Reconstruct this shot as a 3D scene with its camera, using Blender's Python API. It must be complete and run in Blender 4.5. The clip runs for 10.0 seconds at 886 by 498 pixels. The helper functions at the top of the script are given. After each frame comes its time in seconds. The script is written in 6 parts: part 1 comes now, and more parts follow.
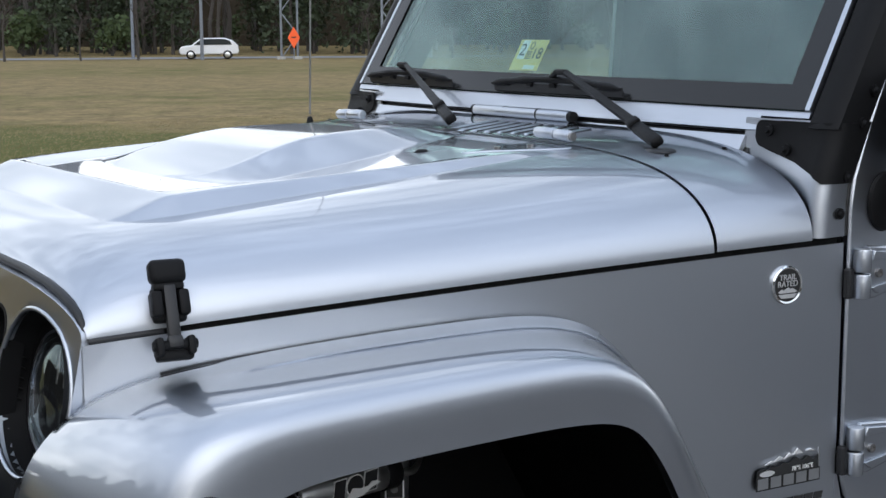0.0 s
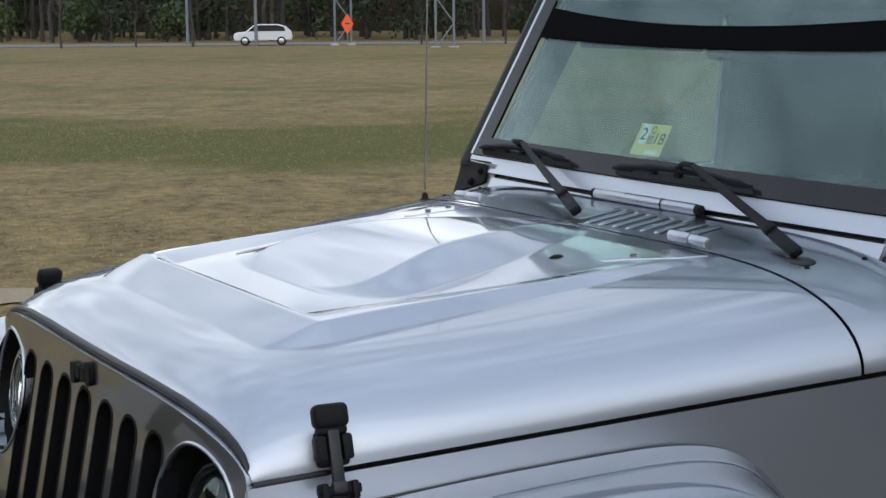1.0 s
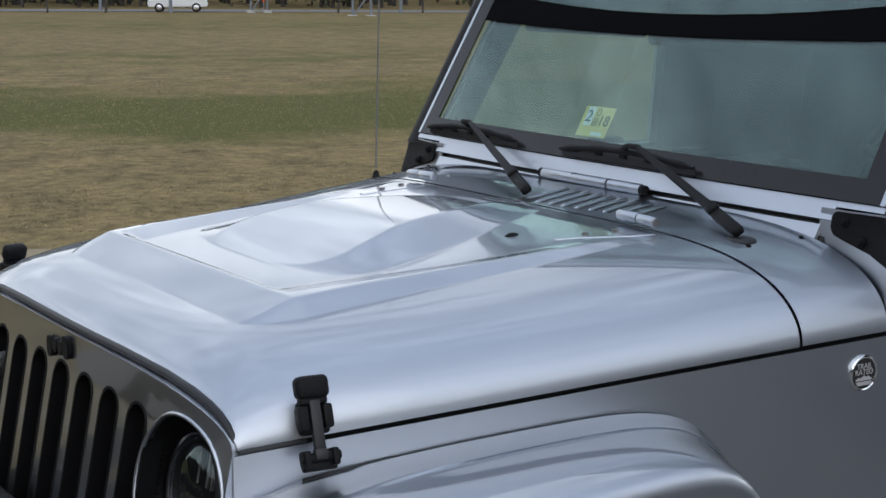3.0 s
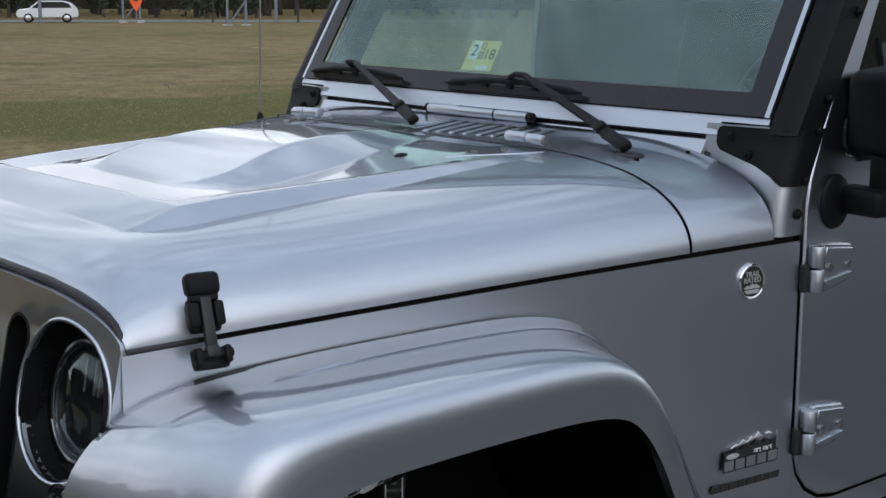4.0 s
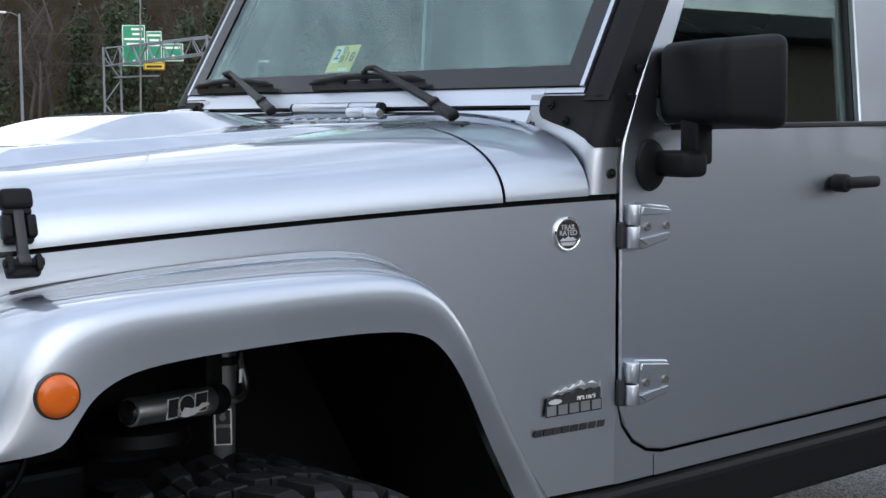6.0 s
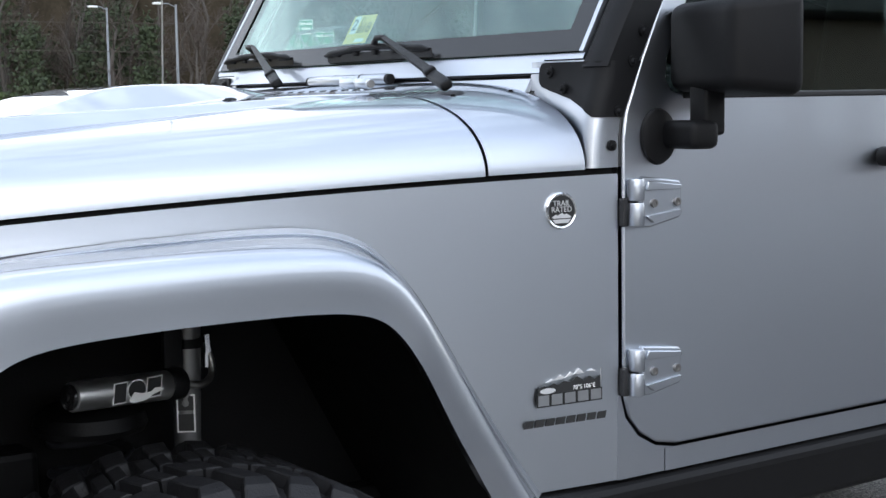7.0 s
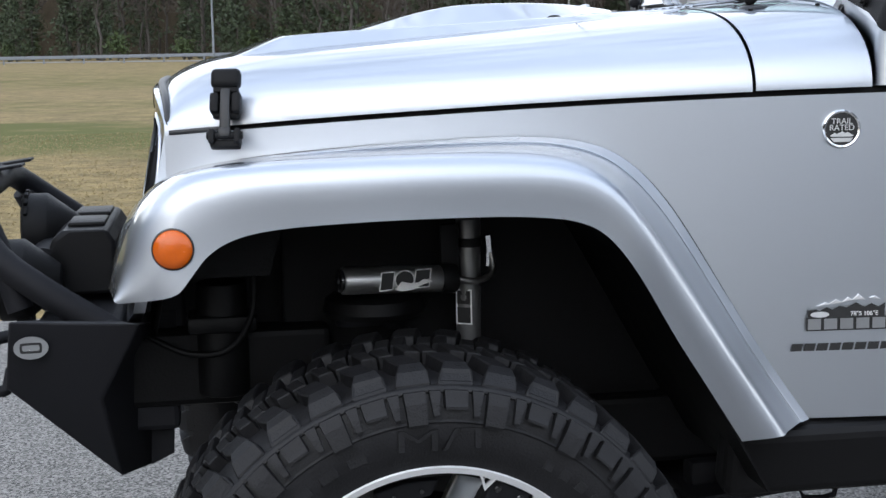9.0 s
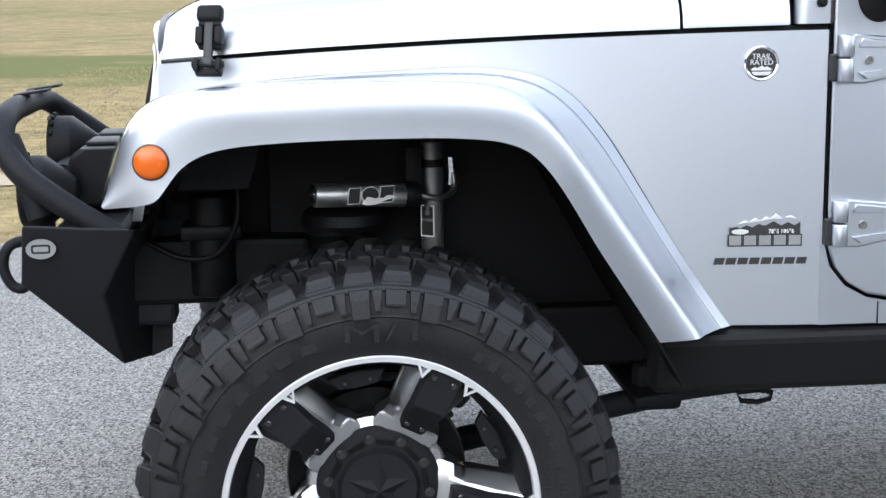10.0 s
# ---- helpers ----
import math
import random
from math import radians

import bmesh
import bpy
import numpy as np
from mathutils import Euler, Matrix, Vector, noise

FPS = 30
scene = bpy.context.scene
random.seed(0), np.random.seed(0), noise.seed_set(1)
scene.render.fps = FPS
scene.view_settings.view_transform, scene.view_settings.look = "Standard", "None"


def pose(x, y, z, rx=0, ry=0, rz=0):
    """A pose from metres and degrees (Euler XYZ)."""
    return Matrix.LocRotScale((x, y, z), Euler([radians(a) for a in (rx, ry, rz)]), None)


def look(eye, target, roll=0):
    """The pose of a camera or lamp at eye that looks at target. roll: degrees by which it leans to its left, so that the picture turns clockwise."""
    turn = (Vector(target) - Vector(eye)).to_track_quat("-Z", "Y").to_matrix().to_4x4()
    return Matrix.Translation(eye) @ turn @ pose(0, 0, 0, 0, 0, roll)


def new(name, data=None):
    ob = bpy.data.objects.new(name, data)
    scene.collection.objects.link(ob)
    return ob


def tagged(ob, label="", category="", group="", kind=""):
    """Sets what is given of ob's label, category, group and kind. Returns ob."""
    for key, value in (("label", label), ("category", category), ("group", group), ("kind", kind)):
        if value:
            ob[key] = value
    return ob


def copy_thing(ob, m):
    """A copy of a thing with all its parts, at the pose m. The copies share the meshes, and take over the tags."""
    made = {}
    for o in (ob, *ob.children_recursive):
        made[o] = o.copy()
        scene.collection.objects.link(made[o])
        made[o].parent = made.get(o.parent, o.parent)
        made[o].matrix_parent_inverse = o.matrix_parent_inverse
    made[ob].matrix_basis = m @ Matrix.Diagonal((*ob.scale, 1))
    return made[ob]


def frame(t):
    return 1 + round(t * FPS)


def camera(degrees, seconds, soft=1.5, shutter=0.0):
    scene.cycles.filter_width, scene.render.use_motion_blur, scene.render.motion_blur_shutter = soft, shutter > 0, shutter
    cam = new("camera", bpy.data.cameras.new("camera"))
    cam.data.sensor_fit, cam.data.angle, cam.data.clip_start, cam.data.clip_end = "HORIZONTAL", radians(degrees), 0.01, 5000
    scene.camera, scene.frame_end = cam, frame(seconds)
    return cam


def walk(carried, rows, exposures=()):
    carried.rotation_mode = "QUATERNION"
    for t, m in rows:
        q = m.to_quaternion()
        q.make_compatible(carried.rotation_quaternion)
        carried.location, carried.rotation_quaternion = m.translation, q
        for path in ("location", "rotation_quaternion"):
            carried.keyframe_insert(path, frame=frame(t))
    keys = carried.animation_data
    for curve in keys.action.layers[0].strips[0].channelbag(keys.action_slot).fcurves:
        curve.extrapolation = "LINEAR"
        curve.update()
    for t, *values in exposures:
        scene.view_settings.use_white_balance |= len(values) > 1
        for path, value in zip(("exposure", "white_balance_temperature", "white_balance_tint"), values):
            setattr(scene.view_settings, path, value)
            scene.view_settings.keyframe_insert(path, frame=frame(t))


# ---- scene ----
cam = camera(34.0, 10.0)

PATH = [
    (0, (-1.865, -2.336, 1.594), (-0.754, -0.703, 1.283), -0.3),
    (0.5, (-1.924, -2.277, 1.734), (-0.855, -0.617, 1.416), -0.4),
    (1, (-1.969, -2.231, 1.804), (-0.918, -0.562, 1.471), -0.4),
    (1.5, (-2.035, -2.209, 1.821), (-0.978, -0.548, 1.47), -0.3),
    (2, (-2.087, -2.216, 1.837), (-1.024, -0.562, 1.475), -0.3),
    (2.2, (-2.09, -2.222, 1.836), (-1.025, -0.568, 1.476), -0.3),
    (3.3, (-2.101, -2.293, 1.841), (-0.912, -0.729, 1.466), 0.3),
    (3.5, (-2.092, -2.287, 1.81), (-0.872, -0.745, 1.441), 0.1),
    (4, (-2.116, -2.275, 1.674), (-0.84, -0.777, 1.315), 0.2),
    (4.5, (-2.156, -2.306, 1.567), (-0.856, -0.814, 1.278), 0.1),
    (5, (-2.169, -2.362, 1.484), (-0.854, -0.869, 1.279), -0.0),
    (5.5, (-2.12, -2.471, 1.437), (-0.804, -0.979, 1.24), -0.1),
    (5.7, (-2.087, -2.538, 1.426), (-0.771, -1.044, 1.231), -0.2),
    (6.8, (-1.798, -2.655, 1.316), (-0.598, -1.064, 1.143), -0.9),
    (7, (-1.702, -2.661, 1.362), (-0.562, -1.03, 1.159), -0.9),
    (7.5, (-1.556, -2.636, 1.331), (-0.581, -0.9, 1.142), -1.1),
    (8, (-1.363, -2.687, 1.328), (-0.645, -0.832, 1.121), -1.5),
    (8.5, (-1.214, -2.825, 1.322), (-0.802, -0.881, 1.093), -1.5),
    (9, (-1.145, -3.004, 1.323), (-0.836, -1.047, 1.043), -1.1),
    (9.5, (-1.055, -3.15, 1.319), (-0.791, -1.198, 0.978), -0.8),
    (10, (-0.939, -3.33, 1.328), (-0.763, -1.372, 0.964), -0.8),
]
EXPOSURE = [(0, 0.28), (0.5, 0.12), (1, 0.0), (2.2, -0.1), (3.5, -0.1), (4.5, -0.02), (5.5, 0.26), (7, 0.9), (7.5, 0.84), (8.5, 0.68), (9.2, 0.88), (10, 1.48)]
walk(cam, [(t, look(eye, target, roll)) for t, eye, target, roll in PATH], EXPOSURE)


# ---- light ----
world = bpy.data.worlds.new("world")
scene.world = world
world.use_nodes = True
wt = world.node_tree
wt.nodes.clear()
w_out = wt.nodes.new("ShaderNodeOutputWorld")
w_sky = wt.nodes.new("ShaderNodeTexSky")
w_sky.sky_type, w_sky.sun_disc = "NISHITA", False
w_sky.sun_elevation, w_sky.sun_rotation = radians(36), radians(218)
w_bg = wt.nodes.new("ShaderNodeBackground")
w_bg.inputs["Strength"].default_value = 0.13
w_cloud = wt.nodes.new("ShaderNodeBackground")
w_mix = wt.nodes.new("ShaderNodeMixShader")
w_co = wt.nodes.new("ShaderNodeTexCoord")
w_map = wt.nodes.new("ShaderNodeMapping")
w_map.inputs["Scale"].default_value, w_map.inputs["Location"].default_value = (1.0, 1.0, 2.4), (1.3, 0.4, 0.0)
w_no = wt.nodes.new("ShaderNodeTexNoise")
w_no.inputs["Scale"].default_value, w_no.inputs["Detail"].default_value = 5.2, 7.0
w_no.inputs["Roughness"].default_value = 0.56
w_ra = wt.nodes.new("ShaderNodeMapRange")
for k, v in (("From Min", 0.34), ("From Max", 0.66), ("To Min", 0.60), ("To Max", 1.0)):
    w_ra.inputs[k].default_value = v
wt.links.new(w_co.outputs["Generated"], w_map.inputs["Vector"])
wt.links.new(w_map.outputs["Vector"], w_no.inputs["Vector"])
wt.links.new(w_no.outputs["Fac"], w_ra.inputs["Value"])
wt.links.new(w_ra.outputs["Result"], w_mix.inputs["Fac"])
wt.links.new(w_sky.outputs["Color"], w_bg.inputs["Color"])
wt.links.new(w_bg.outputs["Background"], w_mix.inputs[1])
w_sep = wt.nodes.new("ShaderNodeSeparateXYZ")
wt.links.new(w_co.outputs["Generated"], w_sep.inputs["Vector"])
w_high = wt.nodes.new("ShaderNodeMapRange")
for k, v in (("From Min", 0.14), ("From Max", 0.66), ("To Min", 1.55), ("To Max", 0.98)):
    w_high.inputs[k].default_value = v
w_tone = wt.nodes.new("ShaderNodeMath")
w_tone.operation = "MULTIPLY"
w_soft = wt.nodes.new("ShaderNodeMapRange")
for k, v in (("From Min", 0.32), ("From Max", 0.68), ("To Min", 0.70), ("To Max", 1.36)):
    w_soft.inputs[k].default_value = v
wt.links.new(w_sep.outputs["Z"], w_high.inputs["Value"])
wt.links.new(w_no.outputs["Fac"], w_soft.inputs["Value"])
wt.links.new(w_high.outputs["Result"], w_tone.inputs[0])
wt.links.new(w_soft.outputs["Result"], w_tone.inputs[1])
wt.links.new(w_tone.outputs[0], w_cloud.inputs["Strength"])
w_hue = wt.nodes.new("ShaderNodeMix")
w_hue.data_type = "RGBA"
w_hue.inputs["A"].default_value, w_hue.inputs["B"].default_value = (0.93, 0.97, 1.02, 1), (0.76, 0.88, 1.10, 1)
w_up = wt.nodes.new("ShaderNodeMapRange")
w_up.inputs["From Min"].default_value, w_up.inputs["From Max"].default_value = 0.15, 0.75
wt.links.new(w_sep.outputs["Z"], w_up.inputs["Value"])
wt.links.new(w_up.outputs["Result"], w_hue.inputs["Factor"])
wt.links.new(w_hue.outputs["Result"], w_cloud.inputs["Color"])
wt.links.new(w_cloud.outputs["Background"], w_mix.inputs[2])
wt.links.new(w_mix.outputs["Shader"], w_out.inputs["Surface"])

sun = new("sun", bpy.data.lights.new("sun", "SUN"))
sun.data.energy, sun.data.angle, sun.data.color = 0.85, radians(80), (1.0, 0.97, 0.93)
sun.matrix_basis = look((-5.5, -7, 6.4), (0, 0, 0))

# ---- materials ----


def shade(name, color, rough=0.5, metal=0.0, coat=0.0, vary=0.12, scale=8.0, bump=0.0, bump_scale=120.0, rvary=0.08, spec=0.5, fine=90.0, fvary=0.06):
    """A surface with colour variation at two scales, uneven gloss and fine relief."""
    m = bpy.data.materials.new(name)
    m.use_nodes = True
    t = m.node_tree
    b = t.nodes["Principled BSDF"]
    co = t.nodes.new("ShaderNodeTexCoord")
    big, small = t.nodes.new("ShaderNodeTexNoise"), t.nodes.new("ShaderNodeTexNoise")
    big.inputs["Scale"].default_value, big.inputs["Detail"].default_value = scale, 4
    small.inputs["Scale"].default_value, small.inputs["Detail"].default_value = fine, 3
    for n in (big, small):
        t.links.new(co.outputs["Object"], n.inputs["Vector"])
    val = t.nodes.new("ShaderNodeMath")
    val.operation = "MULTIPLY_ADD"
    val.inputs[1].default_value, val.inputs[2].default_value = 2 * vary, 1 - vary
    t.links.new(big.outputs["Fac"], val.inputs[0])
    val2 = t.nodes.new("ShaderNodeMath")
    val2.operation = "MULTIPLY_ADD"
    val2.inputs[1].default_value = 2 * fvary
    t.links.new(small.outputs["Fac"], val2.inputs[0])
    sub = t.nodes.new("ShaderNodeMath")
    sub.operation = "SUBTRACT"
    sub.inputs[1].default_value = fvary
    t.links.new(val.outputs[0], sub.inputs[0])
    t.links.new(sub.outputs[0], val2.inputs[2])
    hsv = t.nodes.new("ShaderNodeHueSaturation")
    hsv.inputs["Color"].default_value = (*color, 1)
    t.links.new(val2.outputs[0], hsv.inputs["Value"])
    t.links.new(hsv.outputs["Color"], b.inputs["Base Color"])
    ro = t.nodes.new("ShaderNodeMath")
    ro.operation = "MULTIPLY_ADD"
    ro.inputs[1].default_value, ro.inputs[2].default_value = 2 * rvary, rough - rvary
    t.links.new(big.outputs["Fac"], ro.inputs[0])
    t.links.new(ro.outputs[0], b.inputs["Roughness"])
    b.inputs["Metallic"].default_value = metal
    b.inputs["Coat Weight"].default_value = coat
    b.inputs["Coat Roughness"].default_value = 0.03
    b.inputs["Specular IOR Level"].default_value = spec
    if bump:
        bn = t.nodes.new("ShaderNodeTexNoise")
        bn.inputs["Scale"].default_value, bn.inputs["Detail"].default_value = bump_scale, 4
        t.links.new(co.outputs["Object"], bn.inputs["Vector"])
        bu = t.nodes.new("ShaderNodeBump")
        bu.inputs["Strength"].default_value, bu.inputs["Distance"].default_value = bump, 0.002
        t.links.new(bn.outputs["Fac"], bu.inputs["Height"])
        t.links.new(bu.outputs["Normal"], b.inputs["Normal"])
    return m


def thin_pane(name, color, base):
    """Thin glass: see-through in its tint, mirror-like by the angle."""
    m = bpy.data.materials.new(name)
    m.use_nodes = True
    t = m.node_tree
    t.nodes.clear()
    out, mix = t.nodes.new("ShaderNodeOutputMaterial"), t.nodes.new("ShaderNodeMixShader")
    see, gloss, fre = t.nodes.new("ShaderNodeBsdfTransparent"), t.nodes.new("ShaderNodeBsdfGlossy"), t.nodes.new("ShaderNodeLayerWeight")
    power, lift = t.nodes.new("ShaderNodeMath"), t.nodes.new("ShaderNodeMath")
    power.operation, lift.operation = "POWER", "MULTIPLY_ADD"
    power.inputs[1].default_value = 4.0
    lift.inputs[1].default_value, lift.inputs[2].default_value = 0.7, base
    see.inputs["Color"].default_value = (*color, 1)
    gloss.inputs["Roughness"].default_value = 0.01
    gloss.inputs["Color"].default_value = (0.84, 1.0, 0.96, 1)
    t.links.new(fre.outputs["Facing"], power.inputs[0])
    t.links.new(power.outputs[0], lift.inputs[0])
    t.links.new(lift.outputs[0], mix.inputs[0])
    t.links.new(see.outputs["BSDF"], mix.inputs[1])
    t.links.new(gloss.outputs["BSDF"], mix.inputs[2])
    t.links.new(mix.outputs["Shader"], out.inputs["Surface"])
    return m


def car_paint(name, color, flake, face_on):
    """Metallic paint: a satin flake layer under a clear, mirror-smooth coat."""
    m = bpy.data.materials.new(name)
    m.use_nodes = True
    t = m.node_tree
    t.nodes.clear()
    out, mix = t.nodes.new("ShaderNodeOutputMaterial"), t.nodes.new("ShaderNodeMixShader")
    base, top, fre = t.nodes.new("ShaderNodeBsdfAnisotropic"), t.nodes.new("ShaderNodeBsdfAnisotropic"), t.nodes.new("ShaderNodeLayerWeight")
    base.distribution, top.distribution = "BECKMANN", "GGX"
    base.inputs["Roughness"].default_value, top.inputs["Roughness"].default_value = flake, 0.02
    power, edge = t.nodes.new("ShaderNodeMath"), t.nodes.new("ShaderNodeMath")
    power.operation, edge.operation = "POWER", "MULTIPLY_ADD"
    power.inputs[1].default_value = 3.0
    edge.inputs[1].default_value, edge.inputs[2].default_value = 1 - face_on, face_on
    t.links.new(fre.outputs["Facing"], power.inputs[0])
    t.links.new(power.outputs[0], edge.inputs[0])
    co, fine, big = t.nodes.new("ShaderNodeTexCoord"), t.nodes.new("ShaderNodeTexNoise"), t.nodes.new("ShaderNodeTexNoise")
    fine.inputs["Scale"].default_value, big.inputs["Scale"].default_value = 1100, 2.5
    val, hsv = t.nodes.new("ShaderNodeMath"), t.nodes.new("ShaderNodeHueSaturation")
    val.operation = "MULTIPLY_ADD"
    val.inputs[1].default_value = 0.10
    lift = t.nodes.new("ShaderNodeMath")
    lift.operation = "MULTIPLY_ADD"
    lift.inputs[1].default_value, lift.inputs[2].default_value = 0.06, 0.92
    hsv.inputs["Color"].default_value = (*color, 1)
    for n in (fine, big):
        t.links.new(co.outputs["Object"], n.inputs["Vector"])
    t.links.new(big.outputs["Fac"], lift.inputs[0])
    t.links.new(lift.outputs[0], val.inputs[2])
    t.links.new(fine.outputs["Fac"], val.inputs[0])
    t.links.new(val.outputs[0], hsv.inputs["Value"])
    t.links.new(hsv.outputs["Color"], base.inputs["Color"])
    # a faint ripple in the coat
    wave, bump = t.nodes.new("ShaderNodeTexNoise"), t.nodes.new("ShaderNodeBump")
    wave.inputs["Scale"].default_value = 260
    bump.inputs["Strength"].default_value, bump.inputs["Distance"].default_value = 0.012, 0.002
    t.links.new(co.outputs["Object"], wave.inputs["Vector"])
    t.links.new(wave.outputs["Fac"], bump.inputs["Height"])
    t.links.new(bump.outputs["Normal"], top.inputs["Normal"])
    t.links.new(edge.outputs[0], mix.inputs[0])
    t.links.new(base.outputs["BSDF"], mix.inputs[1])
    t.links.new(top.outputs["BSDF"], mix.inputs[2])
    t.links.new(mix.outputs["Shader"], out.inputs["Surface"])
    return m


M_PAINT = car_paint("silver_paint", (0.497, 0.526, 0.572), 0.47, 0.06)
M_BLACK = shade("black_plastic", (0.0065, 0.0065, 0.007), 0.5, vary=0.15, bump=0.25, bump_scale=900, spec=0.16)
M_STEEL = shade("black_powder_coat", (0.0095, 0.0098, 0.012), 0.6, vary=0.15, bump=0.35, bump_scale=600, spec=0.18)
M_RUBBER = shade("tyre_rubber", (0.0088, 0.0088, 0.0100), 0.55, vary=0.55, scale=22, bump=0.5, bump_scale=260, fvary=0.22, fine=160, spec=0.32, rvary=0.16)
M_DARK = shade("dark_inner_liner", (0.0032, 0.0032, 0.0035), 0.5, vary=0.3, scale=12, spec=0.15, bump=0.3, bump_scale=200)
M_SEAL = shade("black_rubber_seal", (0.012, 0.012, 0.013), 0.45, vary=0.1)
M_CHROME = shade("chrome", (0.78, 0.79, 0.80), 0.12, 1.0, vary=0.04, rvary=0.05)
M_ALU = shade("machined_aluminium", (0.56, 0.57, 0.58), 0.30, 1.0, vary=0.06)
M_LIP = shade("polished_rim_edge", (0.72, 0.72, 0.72), 0.38, 0.6, vary=0.04)
M_TUBE = shade("dull_grey_tube", (0.20, 0.20, 0.20), 0.5, 0.8, vary=0.12)
M_SILVER = shade("brushed_silver_metal", (0.52, 0.52, 0.51), 0.36, 0.95, vary=0.06)
M_GREYMET = shade("grey_anodised_metal", (0.30, 0.29, 0.28), 0.35, 0.9, vary=0.08)
M_GLOSSBLK = shade("gloss_black_paint", (0.012, 0.012, 0.013), 0.22, 0.0, 0.6, vary=0.1)
M_AMBER = shade("amber_lens", (0.60, 0.105, 0.002), 0.25, 0.0, 0.25, vary=0.15, scale=40, bump=0.25, bump_scale=260)
M_GLASS = thin_pane("windscreen_glass", (0.80, 0.90, 0.87), 0.085)
M_TINT = thin_pane("side_window_glass", (0.86, 0.92, 0.90), 0.10)
M_LENS = thin_pane("lamp_lens", (0.97, 0.98, 1.0), 0.06)
M_FRIT = shade("black_glass_border", (0.014, 0.0145, 0.015), 0.2, vary=0.08, spec=0.4)
M_INT = shade("dark_grey_trim", (0.018, 0.019, 0.021), 0.65, vary=0.15, bump=0.2, bump_scale=500)
M_SEAT = shade("black_seat_cloth", (0.016, 0.016, 0.018), 0.85, vary=0.15, bump=0.3, bump_scale=700)
M_TOP = shade("black_soft_top", (0.018, 0.018, 0.02), 0.8, vary=0.15, bump=0.3, bump_scale=800)
M_WHITE = shade("white_print", (0.80, 0.80, 0.78), 0.45, vary=0.04)
M_INK = shade("black_print", (0.015, 0.015, 0.015), 0.5, vary=0.05)

# ---- building helpers ----
WORLD = {}


def thing(name, at, label, category, group="", kind=""):
    ob = new(name)
    ob.matrix_basis = Matrix.Translation(at)
    WORLD[ob] = ob.matrix_basis.copy()
    return tagged(ob, label, category, group, kind)


def part(name, bm, material, parent=None, label="", smooth=None, solid=0.0, bevel=0.0):
    """Links a bmesh, in world places, as one mesh object under a thing or a part."""
    me = bpy.data.meshes.new(name)
    if solid:
        bm.normal_update()
        bmesh.ops.solidify(bm, geom=bm.faces[:], thickness=solid)
        bmesh.ops.recalc_face_normals(bm, faces=bm.faces[:])
    if smooth is not None:
        for f in bm.faces:
            f.smooth = True
    bm.to_mesh(me)
    bm.free()
    me.materials.append(material)
    if smooth is not None:
        me.set_sharp_from_angle(angle=radians(smooth))
    ob = new(name, me)
    if parent is not None:
        ob.parent = parent
        ob.matrix_parent_inverse = WORLD.get(parent, Matrix.Identity(4)).inverted()
    if label:
        ob["label"] = label
    if bevel:
        md = ob.modifiers.new("edge", "BEVEL")
        md.width, md.segments, md.limit_method, md.angle_limit = bevel, 2, "ANGLE", radians(35)
    return ob


def box(sx, sy, sz, m=None, bevel=0.0, seg=2, bm=None):
    """A box of that size about the origin of m, with rounded edges."""
    b = bmesh.new()
    bmesh.ops.create_cube(b, size=1.0, matrix=Matrix.Diagonal((sx, sy, sz, 1)))
    if bevel:
        bmesh.ops.bevel(b, geom=b.edges[:], offset=bevel, segments=seg, affect="EDGES", profile=0.5)
    b.transform(m if m is not None else Matrix.Identity(4))
    return merge(bm, b)


def merge(bm, b):
    if bm is None:
        return b
    me = bpy.data.meshes.new("tmp")
    b.to_mesh(me)
    b.free()
    bm.from_mesh(me)
    bpy.data.meshes.remove(me)
    return bm


def rod(p, q, r, r2=None, seg=16, bm=None, bevel=0.0):
    """A cylinder or cone from p to q."""
    p, q = Vector(p), Vector(q)
    b = bmesh.new()
    bmesh.ops.create_cone(b, cap_ends=True, segments=seg, radius1=r, radius2=r if r2 is None else r2, depth=(q - p).length)
    if bevel:
        rim = [e for e in b.edges if len(e.link_faces) == 2 and any(len(f.verts) > 4 for f in e.link_faces)]
        bmesh.ops.bevel(b, geom=rim, offset=bevel, segments=2, affect="EDGES", profile=0.5)
    turn = (q - p).to_track_quat("Z", "Y").to_matrix().to_4x4()
    b.transform(Matrix.Translation((p + q) / 2) @ turn)
    return merge(bm, b)


def tube(points, r, seg=12, bm=None, closed=False):
    """A round tube along points, with capped ends."""
    pts = [Vector(p) for p in points]
    b = bmesh.new()
    rings, n = [], len(pts)
    up = Vector((0, 0, 1))
    side = None
    for i, p in enumerate(pts):
        d = (pts[(i + 1) % n] - pts[i - 1]) if closed else (pts[min(i + 1, n - 1)] - pts[max(i - 1, 0)])
        d.normalize()
        if side is None:
            side = d.cross(up) if abs(d.z) < 0.95 else d.cross(Vector((1, 0, 0)))
        side = (side - d * side.dot(d)).normalized()
        v = d.cross(side)
        rr = r[i] if isinstance(r, (list, tuple)) else r
        rings.append([b.verts.new(p + rr * (math.cos(a) * side + math.sin(a) * v)) for a in (2 * math.pi * k / seg for k in range(seg))])
    for i in range(n if closed else n - 1):
        a, c = rings[i], rings[(i + 1) % n]
        for k in range(seg):
            b.faces.new((a[k], a[(k + 1) % seg], c[(k + 1) % seg], c[k]))
    if not closed:
        b.faces.new(rings[0][::-1])
        b.faces.new(rings[-1])
    bmesh.ops.recalc_face_normals(b, faces=b.faces[:])
    return merge(bm, b)


